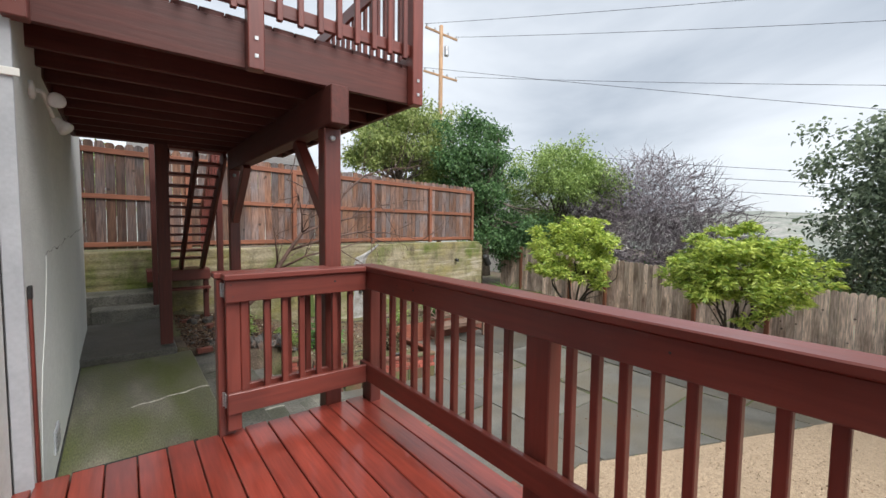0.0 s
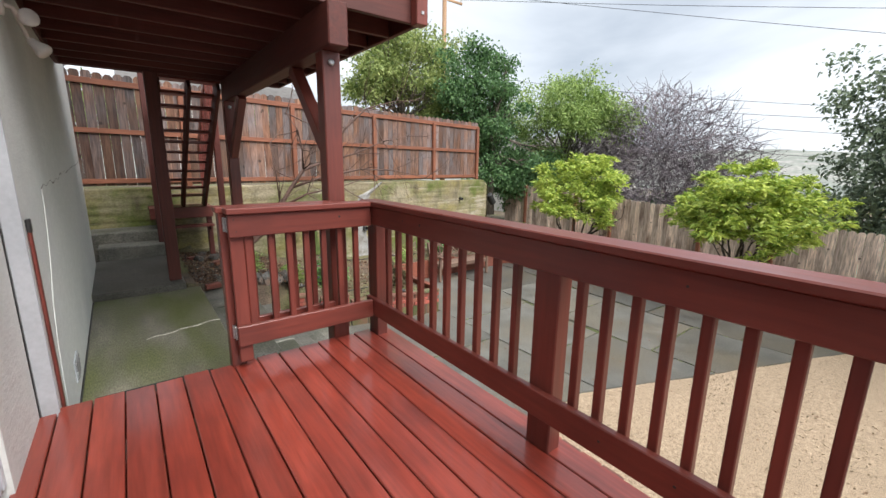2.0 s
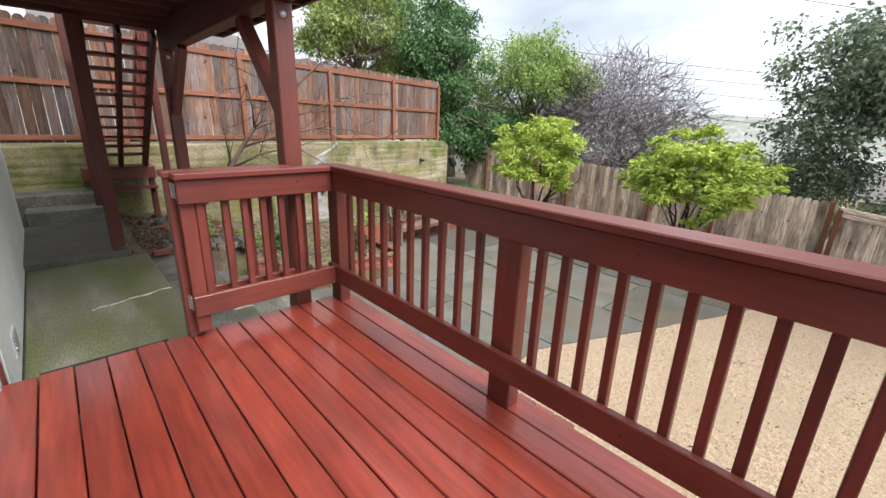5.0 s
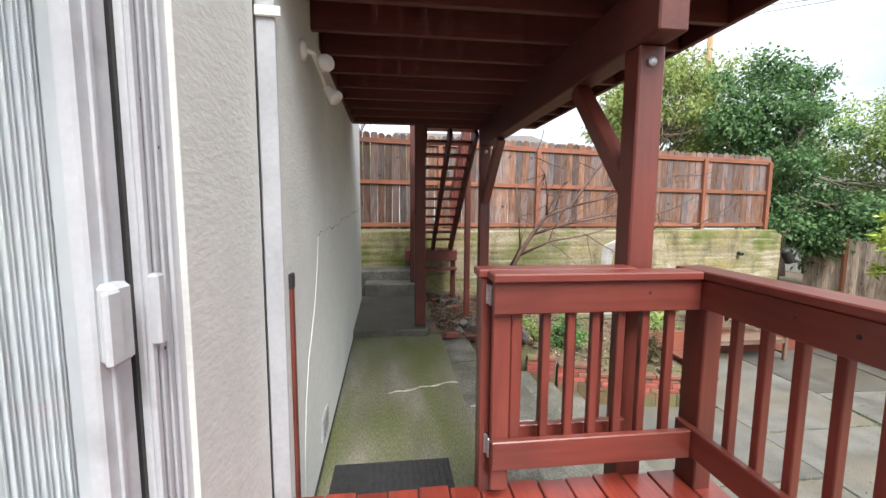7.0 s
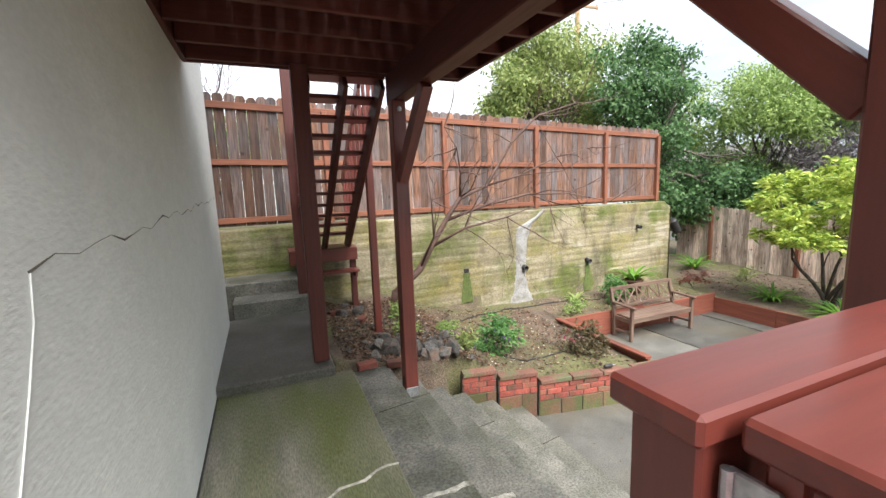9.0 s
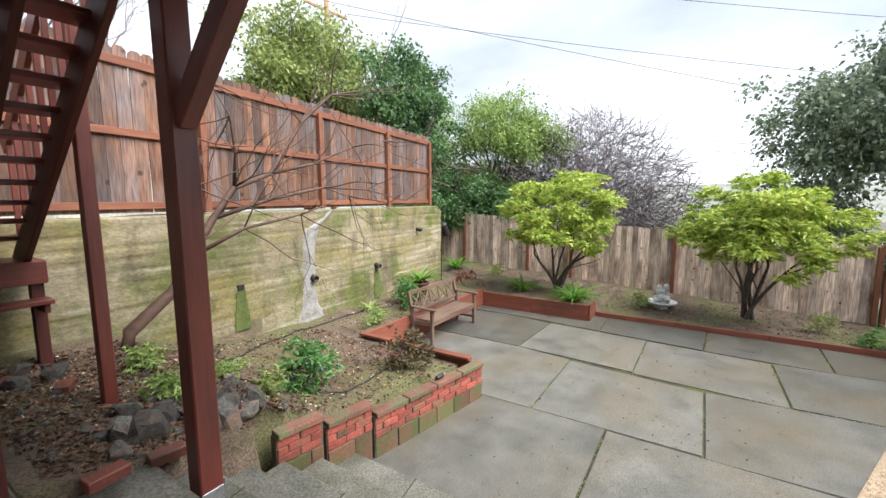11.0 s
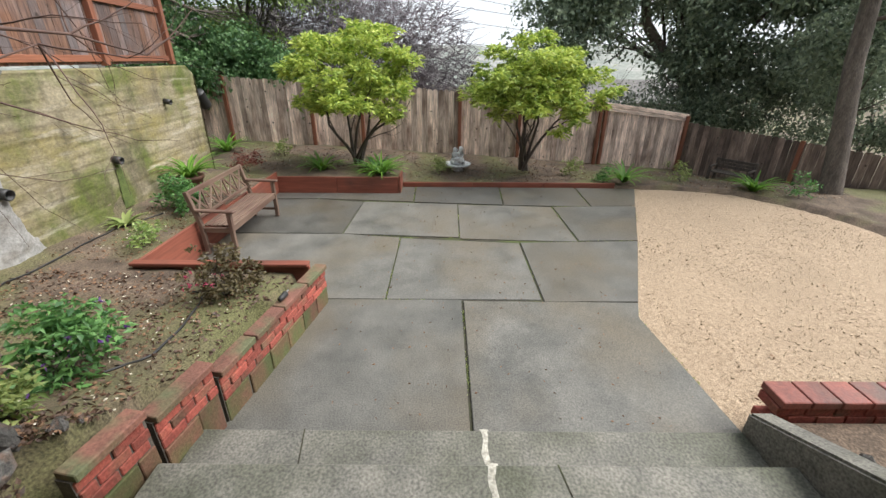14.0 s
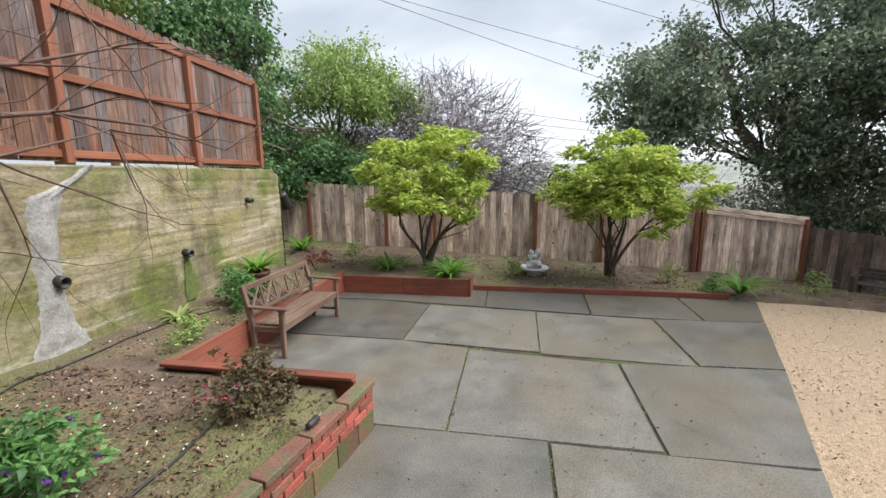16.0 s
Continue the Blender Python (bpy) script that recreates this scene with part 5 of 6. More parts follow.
bench_b = thing("garden_bench", (10.7, -1.9, -1.75), "small dark weathered wooden bench by the fence", "bench")
bm_ang = math.degrees(math.atan2(-0.5, -0.66))
bu, bn = Vector((-0.79, -0.61, 0)), Vector((-0.61, 0.79, 0))
o = Vector((11.45, -1.72, -1.98))
for a in (0.0, 0.86):
    for b_, hh in ((0.0, 0.60), (0.4, 0.42)):
        p = o + bu * a + bn * b_
        bx("leg", bench_b, DARK_BARK, p.x - 0.03, p.x + 0.03, p.y - 0.03, p.y + 0.03, p.z, p.z + hh, 0.004)
    p0, p1 = o + bu * a + Vector((0, 0, 0.43)), o + bu * a + bn * 0.44 + Vector((0, 0, 0.43))
    bar("arm", bench_b, DARK_BARK, p0, p1, 0.05, 0.03, 0.004)
for k in range(4):
    p0 = o + bn * (0.05 + 0.1 * k) + Vector((0, 0, 0.30))
    bar("seat_slat", bench_b, DARK_BARK, p0, p0 + bu * 0.86, 0.08, 0.022, 0.003)
for z in (0.40, 0.48, 0.56):
    p0 = o + Vector((0, 0, z))
    bar("back_slat", bench_b, DARK_BARK, p0, p0 + bu * 0.86, 0.02, 0.07, 0.003)

# ---- statue in a shallow bowl ----
statue = new("garden_statue")
bm = bmesh.new()
sc = (10.82, 5.03, -1.60)
lathe(bm, [(0.16, 0.0), (0.13, 0.05), (0.20, 0.10), (0.31, 0.14), (0.33, 0.17), (0.30, 0.185), (0.24, 0.16)], sc, 26)
for (dx, dy, dz, rx, ry, rz) in ((0, 0.05, 0.24, 0.13, 0.12, 0.10), (0, -0.06, 0.25, 0.12, 0.11, 0.10), (0.0, 0.07, 0.38, 0.085, 0.08, 0.11), (0.0, -0.07, 0.40, 0.08, 0.08, 0.12),
                                 (-0.02, 0.06, 0.50, 0.06, 0.06, 0.065), (-0.02, -0.08, 0.53, 0.06, 0.06, 0.065), (-0.1, 0.0, 0.30, 0.05, 0.10, 0.05), (-0.09, 0.12, 0.22, 0.06, 0.05, 0.05), (-0.08, -0.13, 0.22, 0.06, 0.05, 0.05), (-0.06, 0.0, 0.42, 0.05, 0.07, 0.04)):
    r = bmesh.ops.create_icosphere(bm, subdivisions=2, radius=1.0)
    for v in r["verts"]:
        k = 1 + 0.12 * noise.noise(v.co * 2.2 + Vector((dx * 30, dy * 30, dz * 30)))
        v.co = Vector((sc[0] + dx + v.co.x * rx * k, sc[1] + dy + v.co.y * ry * k, sc[2] + dz + v.co.z * rz * k))
st_me = finish(bm, STATUE, "garden_statue", True)
bpy.data.objects.remove(statue)
statue = tagged(new("garden_statue", st_me), "weathered grey cast-stone figure group in a shallow bowl", "statue")

# doormat, small lamp fixture, wheel thing on the fence
doormat = thing("doormat", (0.14, 3.7, -0.41), "black ribbed rubber doormat on the walkway", "doormat")
bx("mat_base", doormat, MAT_RUBBER, -0.20, 0.56, 3.42, 3.99, -0.419, -0.407, 0.003)
for i in range(18):
    bx("rib", doormat, MAT_RUBBER, -0.18 + i * 0.041, -0.16 + i * 0.041, 3.45, 3.96, -0.407, -0.401, 0.002)
can = thing("path_light", (4.2, 6.88, -1.18), "small black garden spot light lying on the coping", "lamp")
bm = bmesh.new()
lathe(bm, [(0.022, 0), (0.026, 0.03), (0.030, 0.11), (0.026, 0.115)], (0, 0, 0), 14)
bm.transform(Matrix.Translation((4.14, 6.90, -1.165)) @ Matrix.Rotation(radians(88), 4, "Y") @ Matrix.Rotation(radians(10), 4, "X"))
part("body", bm, BLACK, can, smooth=True)
bx("spike", can, STEEL, 4.25, 4.33, 6.88, 6.892, -1.172, -1.160, 0.002)
wreath = thing("hanging_ring", (12.62, 4.55, 0.3), "dark twisted ring hung on a fence stake", "ornament")
bm = bmesh.new()
ringp = [(12.6, 4.55 + 0.09 * math.cos(a * math.pi / 8), 0.42 + 0.19 * math.sin(a * math.pi / 8)) for a in range(17)]
tube(bm, ringp, [0.022 + 0.008 * (i % 2) for i in range(17)], 6)
part("ring", bm, BLACK, wreath)
bx("stake", wreath, DARK_BARK, 12.59, 12.615, 4.535, 4.565, -0.1, 0.25, 0.003)

# ---- hose ----
hose = thing("drip_hose", (4, 9, -1.2), "black irrigation hose lying across the soil bed", "hose")


def on_ground(pts, lift):
    out = []
    for (x0, y0), (x1, y1) in zip(pts, pts[1:]):
        for i in range(8):
            f = i / 8
            x, y = x0 + (x1 - x0) * f + 0.025 * math.sin(7 * f + x0), y0 + (y1 - y0) * f
            out.append((x, y, ground_z(x, y) + lift))
    return out


for route in ([(6.6, 9.55), (5.95, 9.8), (5.27, 9.75), (4.4, 9.72), (3.4, 9.45), (2.6, 9.0)], [(4.45, 7.9), (4.30, 7.72), (3.8, 7.62), (3.43, 7.64), (3.15, 7.85), (2.9, 8.35), (2.55, 8.75)], [(2.0, 8.5), (1.7, 7.75), (1.75, 7.35), (2.1, 7.35)]):
    bm = bmesh.new()
    hp = on_ground(route, 0.012)
    tube(bm, hp, [0.010] * len(hp), 6)
    part("hose_run", bm, BLACK, hose, smooth=True)

# ---- rocks ----
rock_meshes = []
for k in range(7):
    bm = bmesh.new()
    bmesh.ops.create_icosphere(bm, subdivisions=2, radius=1.0)
    for v in bm.verts:
        q = v.co.copy()
        f = 1 + 0.75 * noise.noise(q * 1.2 + Vector((k * 9, 0, 0))) + 0.30 * noise.noise(q * 3 + Vector((k * 9, 4, 0)))
        v.co = Vector((q.x * f * 1.15, q.y * f * 0.9, q.z * f * 0.68))
    rr = random.Random(k)
    for _ in range(11):
        d = Vector((rr.gauss(0, 1), rr.gauss(0, 1), rr.gauss(0.1, 0.8))).normalized()
        cut = rr.uniform(0.42, 0.74)
        for v in bm.verts:
            over = v.co.dot(d) - cut
            if over > 0:
                v.co -= d * over
    rock_meshes.append(finish(bm, ROCK, "rock"))
spots = [(random.gauss(1.85, 0.28), random.gauss(7.42, 0.18), random.uniform(0.04, 0.10)) for _ in range(30)] + \
        [(random.uniform(0.85, 2.3), random.uniform(7.2, 9.3), random.uniform(0.012, 0.05)) for _ in range(110)] + \
        [(random.uniform(1.9, 2.5), random.uniform(7.3, 8.3), random.uniform(0.015, 0.05)) for _ in range(24)] + \
        [(1.82, 7.24, 0.17), (2.02, 7.22, 0.19), (2.16, 7.34, 0.16), (1.92, 7.45, 0.15), (2.22, 7.52, 0.14), (2.06, 7.62, 0.12), (1.70, 7.42, 0.12), (1.38, 7.40, 0.19), (1.52, 7.55, 0.15), (1.26, 7.52, 0.12), (1.42, 7.74, 0.11), (1.14, 9.2, 0.13), (1.30, 9.0, 0.11), (1.05, 8.9, 0.12), (2.35, 7.75, 0.11), (2.30, 8.05, 0.12), (2.45, 8.35, 0.10), (1.25, 7.45, 0.15), (1.15, 7.2, 0.10), (1.7, 7.22, 0.12), (2.2, 7.28, 0.12), (1.95, 7.25, 0.12), (2.75, 3.2, 0.0), (2.6, 2.7, 0.1), (2.3, 2.5, 0.12)]
for x, y, s in spots:
    if s <= 0 or x < 0.78 or (x < 2.5 and y < 7.16 and y > 3.3):
        continue
    r = new("rock", random.choice(rock_meshes))
    z = ground_z(x, y) if y > 4 else -1.42
    r.matrix_basis = pose(x, y, z + s * 0.30, random.uniform(-14, 14), random.uniform(-14, 14), random.uniform(0, 360)) @ Matrix.Diagonal((s, s, s, 1))
    tagged(r, "rough dark grey garden rock resting in the soil", "rock", "rocks by the steps")
for i, (x, y, rz) in enumerate(((1.0, 6.96, 5), (1.32, 7.02, -8), (0.98, 9.0, 20), (1.3, 8.7, 60))):
    b = bx("loose_brick", None, WET_BRICK, x - 0.1, x + 0.1, y - 0.05, y + 0.05, ground_z(x, max(y, 7.1)) - 0.01, ground_z(x, max(y, 7.1)) + 0.055, 0.006, rz=rz)
    tagged(b, "loose red brick lying at the soil's edge", "brick", "loose bricks")


# ---- ground litter ----
def litter(name, areas, n, size, material, label):
    at = []
    for _ in range(n):
        x0, x1, y0, y1 = random.choice(areas)
        x, y = random.uniform(x0, x1), random.uniform(y0, y1)
        at.append((x, y, ground_z(x, y) + 0.008))
    at = np.array(at)
    head = RNG.normal(size=(n, 3)) * np.array([1, 1, 0.18])
    ob = new(name, leaf_mesh(name, at, head, size, size * 0.55, material, droop=0.0))
    return tagged(ob, label, "litter", kind="stuff")


beds = [(0.9, 2.4, 7.2, 9.6), (2.4, 4.8, 7.3, 9.7), (2.4, 4.8, 7.3, 9.7), (5.0, 9.2, 9.0, 9.9), (9.9, 12.4, 1.5, 10.5), (9.9, 12.4, 1.5, 10.5), (8.7, 12.5, -3.0, 1.0)]
litter("leaf_litter", [(0.8, 2.6, 7.1, 9.6)] * 4 + beds, 8200, 0.042, LITTER, "scattered brown fallen leaves on the soil")
litter("pale_litter", [(0.9, 2.4, 7.2, 9.3)] + beds, 1300, 0.028, PALE_LITTER, "pale bits of bark and petals on the soil")
litter("dark_litter", [(0.8, 2.6, 7.1, 9.5)] * 3 + [(2.4, 4.8, 6.95, 9.8), (10.0, 12.4, 1.5, 10.5)], 9500, 0.046, DARK_LITTER, "dark wet rotting leaves on the soil")
pat = np.column_stack([RNG.uniform(3.0, 9.6, 420), RNG.uniform(3.2, 6.6, 420), np.full(420, -1.692)])
ob = new("patio_debris", leaf_mesh("patio_debris", pat, RNG.normal(size=(420, 3)) * np.array([1, 1, 0.1]), 0.03, 0.014, LITTER, droop=0.0))
tagged(ob, "small dry leaves and grit on the patio", "litter", kind="stuff")
n = 9000
cx, cy = RNG.uniform(1.8, 9.4, n), RNG.uniform(-1.7, 3.0, n)
keep = np.array([y > gravel_edge(x) + 0.05 and (y < 2.95 if x < 4.9 else y < 3.02 - (x - 4.98) * 0.404) for x, y in zip(cx, cy)])
at = np.column_stack([cx, cy, np.full(n, -1.708)])[keep]
ob = new("gravel_chips", leaf_mesh("gravel_chips", at, RNG.normal(size=(len(at), 3)) * np.array([1, 1, 0.5]), 0.022, 0.018, CHIP, droop=0.0))
tagged(ob, "loose tan gravel chips on the court", "gravel", kind="stuff")
n = 46
ob = new("gravel_leaves", leaf_mesh("gravel_leaves", at[RNG.choice(len(at), n)] + np.array([0, 0, 0.02]), RNG.normal(size=(n, 3)) * np.array([1, 1, 0.15]), 0.05, 0.024, LITTER, droop=0.0))
tagged(ob, "dry brown leaves scattered on the gravel", "litter", kind="stuff")


# ---- plants ----
def shrub(name, base, lobes, n, per, leaf, label, category="shrub", length=0.15, width=0.045, trunk_mat=DARK_BARK, trunk_r=0.035, stems=4, spread=0.03, shell=0.55, rise=0.4, group=""):
    """A shrub: several forked stems and a crown of leaf rosettes."""
    t = thing(name, base, label, category, group)
    bm = bmesh.new()
    ends = []
    top = Vector((np.mean([l[0] for l in lobes]), np.mean([l[1] for l in lobes]), np.mean([l[2] for l in lobes])))
    for k in range(stems):
        d = top - Vector(base) + Vector((random.uniform(-1, 1), random.uniform(-1, 1), 0)) * (top - Vector(base)).length * 0.5
        limbs(bm, Vector(base) + Vector((random.uniform(-1, 1), random.uniform(-1, 1), 0)) * trunk_r * 2, d, d.length * 0.55, trunk_r, 3, 0.5, 0.1, 2, 6, 0.66, 0.22, ends)
    part("stem", bm, trunk_mat, t, smooth=True)
    c, dd = blob_points(lobes, n, shell)
    at = np.repeat(c, per, 0) + RNG.normal(size=(n * per, 3)) * spread
    ang = RNG.uniform(0, 2 * math.pi, n * per)
    ring = np.column_stack([np.cos(ang), np.sin(ang), RNG.uniform(-0.3, rise * 2, n * per)])
    head = ring + np.repeat(dd, per, 0) * 0.35
    part("crown", leaf_mesh("crown", at, head, length, width, leaf, droop=0.22), None, t)
    return t


shrub("rounded_shrub", (10.72, 7.45, -1.42), tufted((10.45, 7.38, 0.45), (1.12, 1.30, 1.02), 64, 3), 1350, 10, LEAF_LIME, "rounded yellow-green evergreen shrub on bare stems", group="lime shrubs", length=0.15, width=0.045, trunk_r=0.045, stems=6, spread=0.025, shell=0.5)
shrub("rounded_shrub", (10.80, 3.42, -1.58), tufted((10.5, 3.32, 0.34), (1.18, 1.42, 0.96), 68, 8), 1450, 10, LEAF_LIME, "broad yellow-green evergreen shrub on bare stems", group="lime shrubs", length=0.15, width=0.045, trunk_r=0.045, stems=6, spread=0.025, shell=0.5)
shrub("flowering_bush", (3.05, 8.0, -1.22), lobed((3.08, 7.95, -0.95), (0.36, 0.36, 0.30), 9, 0.5, 5), 150, 9, LEAF_BUSH, "low green bush with a few purple flowers", length=0.085, width=0.032, trunk_r=0.012, stems=6, spread=0.025)
fl = np.array([(3.05 + random.uniform(-0.3, 0.3), 7.95 + random.uniform(-0.36, 0.1), -0.85 + random.uniform(-0.15, 0.22)) for _ in range(9)])
fl = np.repeat(fl, 6, 0)
flo = new("blossom", leaf_mesh("blossom", fl, RNG.normal(size=fl.shape), 0.028, 0.024, PETAL))
flo["label"] = "purple blossoms"
hang(flo, bpy.data.objects["flowering_bush"])
shrub("bronze_bush", (4.36, 7.52, -1.26), lobed((4.36, 7.52, -1.0), (0.30, 0.30, 0.26), 9, 0.5, 6), 120, 9, LEAF_RED, "small bronze-leaved bush with pink flowers", length=0.06, width=0.026, trunk_r=0.010, stems=5, spread=0.02)
fl = np.repeat(np.array([(4.36 + random.uniform(-0.3, 0.1), 7.6 + random.uniform(-0.1, 0.35), -1.0 + random.uniform(-0.1, 0.1)) for _ in range(10)]), 6, 0)
flo = new("blossom", leaf_mesh("blossom", fl, RNG.normal(size=fl.shape), 0.03, 0.022, PINK))
flo["label"] = "pink blossoms"
hang(flo, bpy.data.objects["bronze_bush"])
shrub("green_bush", (6.9, 9.42, -1.25), lobed((6.9, 9.42, -0.98), (0.36, 0.36, 0.30), 7, 0.5, 9), 130, 9, LEAF_BUSH, "blue-green leafy bush behind the bench", length=0.075, width=0.03, trunk_r=0.010, stems=5)
shrub("maroon_bush", (9.6, 9.6, -1.35), lobed((9.6, 9.6, -1.12), (0.30, 0.30, 0.20), 6, 0.5, 2), 90, 9, LEAF_MAROON, "low maroon-leaved bush by the bed corner", length=0.05, width=0.02, trunk_r=0.008, stems=4)
for i, (x, y, s, lm, lab) in enumerate(((5.5, 9.1, 0.20, LEAF_MID, "small low green seedling in the soil"), (11.3, 9.4, 0.22, LEAF_SAGE, "small pale green weed clump in the bed"), (10.6, 5.42, 0.20, LEAF_SAGE, "small sage-green plant beside the statue"), (9.95, 1.75, 0.20, LEAF_BUSH, "small blue-green plant by the edging"),
                                        (10.7, 2.3, 0.24, LEAF_SAGE, "thin yellowish sapling in the bed"), (10.3, -0.2, 0.32, LEAF_SAGE, "straggly pale shrub by the fence"), (8.75, -1.75, 0.30, LEAF_BUSH, "small dark green plant by the tree"), (1.9, 8.75, 0.16, LEAF_MID, "small green weed among the rocks"), (1.75, 7.95, 0.14, LEAF_MID, "small green weed among the rocks"), (2.5, 7.75, 0.15, LEAF_SAGE, "small yellow-green weed among the rocks"), (2.55, 8.5, 0.14, LEAF_MID, "small green weed in the soil"))):
    shrub("small_plant", (x, y, ground_z(x, y)), lobed((x, y, ground_z(x, y) + s * 0.8), (s, s, s * 0.8), 5, 0.5, 20 + i), 40, 8, lm, lab, "plant", length=0.07, width=0.025, trunk_r=0.006, stems=3)


def strap_plant(name, x, y, z, n, ln, label, leaf=LEAF_STRAP, group="strap-leaved plants", pot=False):
    """Arching strap leaves from one crown."""
    t = thing(name, (x, y, z), label, "plant", group)
    ln *= 1.25
    v, f = [], []
    for i in range(n):
        a = 2.399 * i + random.uniform(-0.3, 0.3)
        L, lift, w = ln * random.uniform(0.85, 1.3), random.uniform(0.75, 1.4), random.uniform(0.020, 0.034)
        k0 = len(v)
        for s in range(6):
            u = s / 5
            r = L * u * math.cos(lift * (1 - u * 0.9)) * 0.9
            h = L * (math.sin(lift) * u - 0.62 * u * u * (1.25 - lift * 0.35))
            ww = w * (1 - u ** 2.2) + 0.001
            px, py = x + 0.03 * math.cos(a) + r * math.cos(a), y + 0.03 * math.sin(a) + r * math.sin(a)
            v += [(px - ww * math.sin(a), py + ww * math.cos(a), z + h), (px, py, z + h - 0.25 * ww), (px + ww * math.sin(a), py - ww * math.cos(a), z + h)]
        for s in range(5):
            b = k0 + 3 * s
            f += [(b, b + 1, b + 4, b + 3), (b + 1, b + 2, b + 5, b + 4)]
    part("foliage", mesh_from("foliage", v, f, leaf, True), None, t)
    return t


strap_plant("strap_leaf_plant", 10.05, 8.12, -1.42, 46, 0.50, "clump of arching bright green strap leaves in the bed")
strap_plant("strap_leaf_plant", 9.66, 6.72, -1.42, 50, 0.52, "clump of arching bright green strap leaves by the bed corner")
strap_plant("strap_leaf_plant", 10.1, 6.9, -1.45, 34, 0.48, "clump of dark green strap leaves under the shrub", LEAF_BUSH)
strap_plant("strap_leaf_plant", 9.95, 1.28, -1.63, 44, 0.50, "clump of yellow-green strap leaves by the gravel")
strap_plant("strap_leaf_plant", 9.35, -1.25, -1.66, 40, 0.48, "clump of green strap leaves by the old bench")
strap_plant("strap_leaf_plant", 11.4, 10.9, -1.30, 40, 0.60, "clump of green strap leaves by the wall's end")
strap_plant("strap_leaf_plant", 6.15, 9.78, -1.22, 22, 0.22, "thin upright grass clump against the wall", LEAF_SAGE)
pot = thing("plant_pot", (7.72, 9.70, -1.22), "dark terracotta plant pot on the soil", "pot")
bm = bmesh.new()
lathe(bm, [(0.15, 0), (0.19, 0.25), (0.215, 0.26), (0.215, 0.31), (0.19, 0.31), (0.18, 0.27), (0.05, 0.265)], (7.72, 9.70, -1.24), 24)
part("body", bm, TERRACOTTA, pot, smooth=True)
strap_plant("potted_plant", 7.72, 9.70, -0.97, 54, 0.46, "arching green strap-leaved plant in the pot", group="")


def tree(name, base, top, r, lobes, n, per, leaf, label, length=0.10, width=0.05, bark=BARK, depth=4, spread=0.14, kids=3, shell=0.6):
    """A tapered trunk that forks into limbs, with a ragged crown of many leaf clumps."""
    t = thing(name, base, label, "tree")
    bm = bmesh.new()
    b, tp = Vector(base), Vector(top)
    pts = [b + (tp - b) * f + Vector((0.12 * math.sin(5 * f + b.x), 0.12 * math.cos(4 * f + b.y), 0)) * (1 if 0 < f < 1 else 0) for f in (0, 0.25, 0.5, 0.75, 1)]
    tube(bm, pts, [r * 1.25, r, r * 0.85, r * 0.75, r * 0.65], 9)
    for l in lobes[::3]:
        d = Vector(l[:3]) - tp
        s = pts[random.randint(2, 4)]
        limbs(bm, s, Vector(l[:3]) - s, (Vector(l[:3]) - s).length * 0.5, r * 0.36, depth - 2, 0.55, 0.05, kids, 6, 0.6, 0.18)
    part("trunk", bm, bark, t, smooth=True)
    at, head = clumps(lobes, n, per, spread, shell)
    part("crown", leaf_mesh("crown", at, head, length, width, leaf), None, t)
    return t


# trees over the fences
tree("evergreen_tree", (9.3, 15.2, 0.4), (9.3, 15.1, 3.9), 0.16, lobed((9.6, 15.0, 4.9), (2.5, 1.5, 1.9), 20, 0.40, 31) + lobed((11.0, 14.6, 3.4), (1.5, 1.2, 1.2), 9, 0.42, 37) + lobed((8.2, 15.0, 4.2), (1.3, 1.0, 1.0), 8, 0.42, 38), 1500, 17, LEAF_SAGE, "loose evergreen tree behind the board fence", 0.15, 0.07, spread=0.17)
tree("ivy_tree", (11.9, 12.6, -0.8), (11.7, 12.6, 2.5), 0.18, lobed((11.4, 12.7, 3.6), (2.0, 1.2, 1.75), 15, 0.42, 32) + lobed((12.0, 12.5, 1.4), (1.3, 0.9, 1.5), 10, 0.48, 33) + lobed((13.2, 11.7, 0.6), (1.2, 1.5, 1.5), 11, 0.42, 39), 1750, 16, LEAF_IVY, "ivy-smothered tree at the fence's end", 0.12, 0.09, spread=0.13)
tree("feathery_tree", (14.9, 11.4, -1.6), (14.8, 11.3, 1.6), 0.12, lobed((14.8, 11.2, 3.3), (1.5, 2.6, 1.55), 16, 0.40, 34) + lobed((14.6, 11.8, 1.0), (0.9, 2.0, 1.3), 9, 0.48, 35), 1700, 16, LEAF_MID, "feathery light green tree behind the fence", 0.14, 0.055, spread=0.17)
tree("ivy_bush", (13.9, 10.4, -1.6), (13.9, 10.4, -0.4), 0.08, lobed((13.6, 10.4, 0.3), (0.8, 1.9, 1.0), 11, 0.5, 36), 520, 16, LEAF_IVY, "dark ivy bush spilling over the fence", 0.11, 0.08)
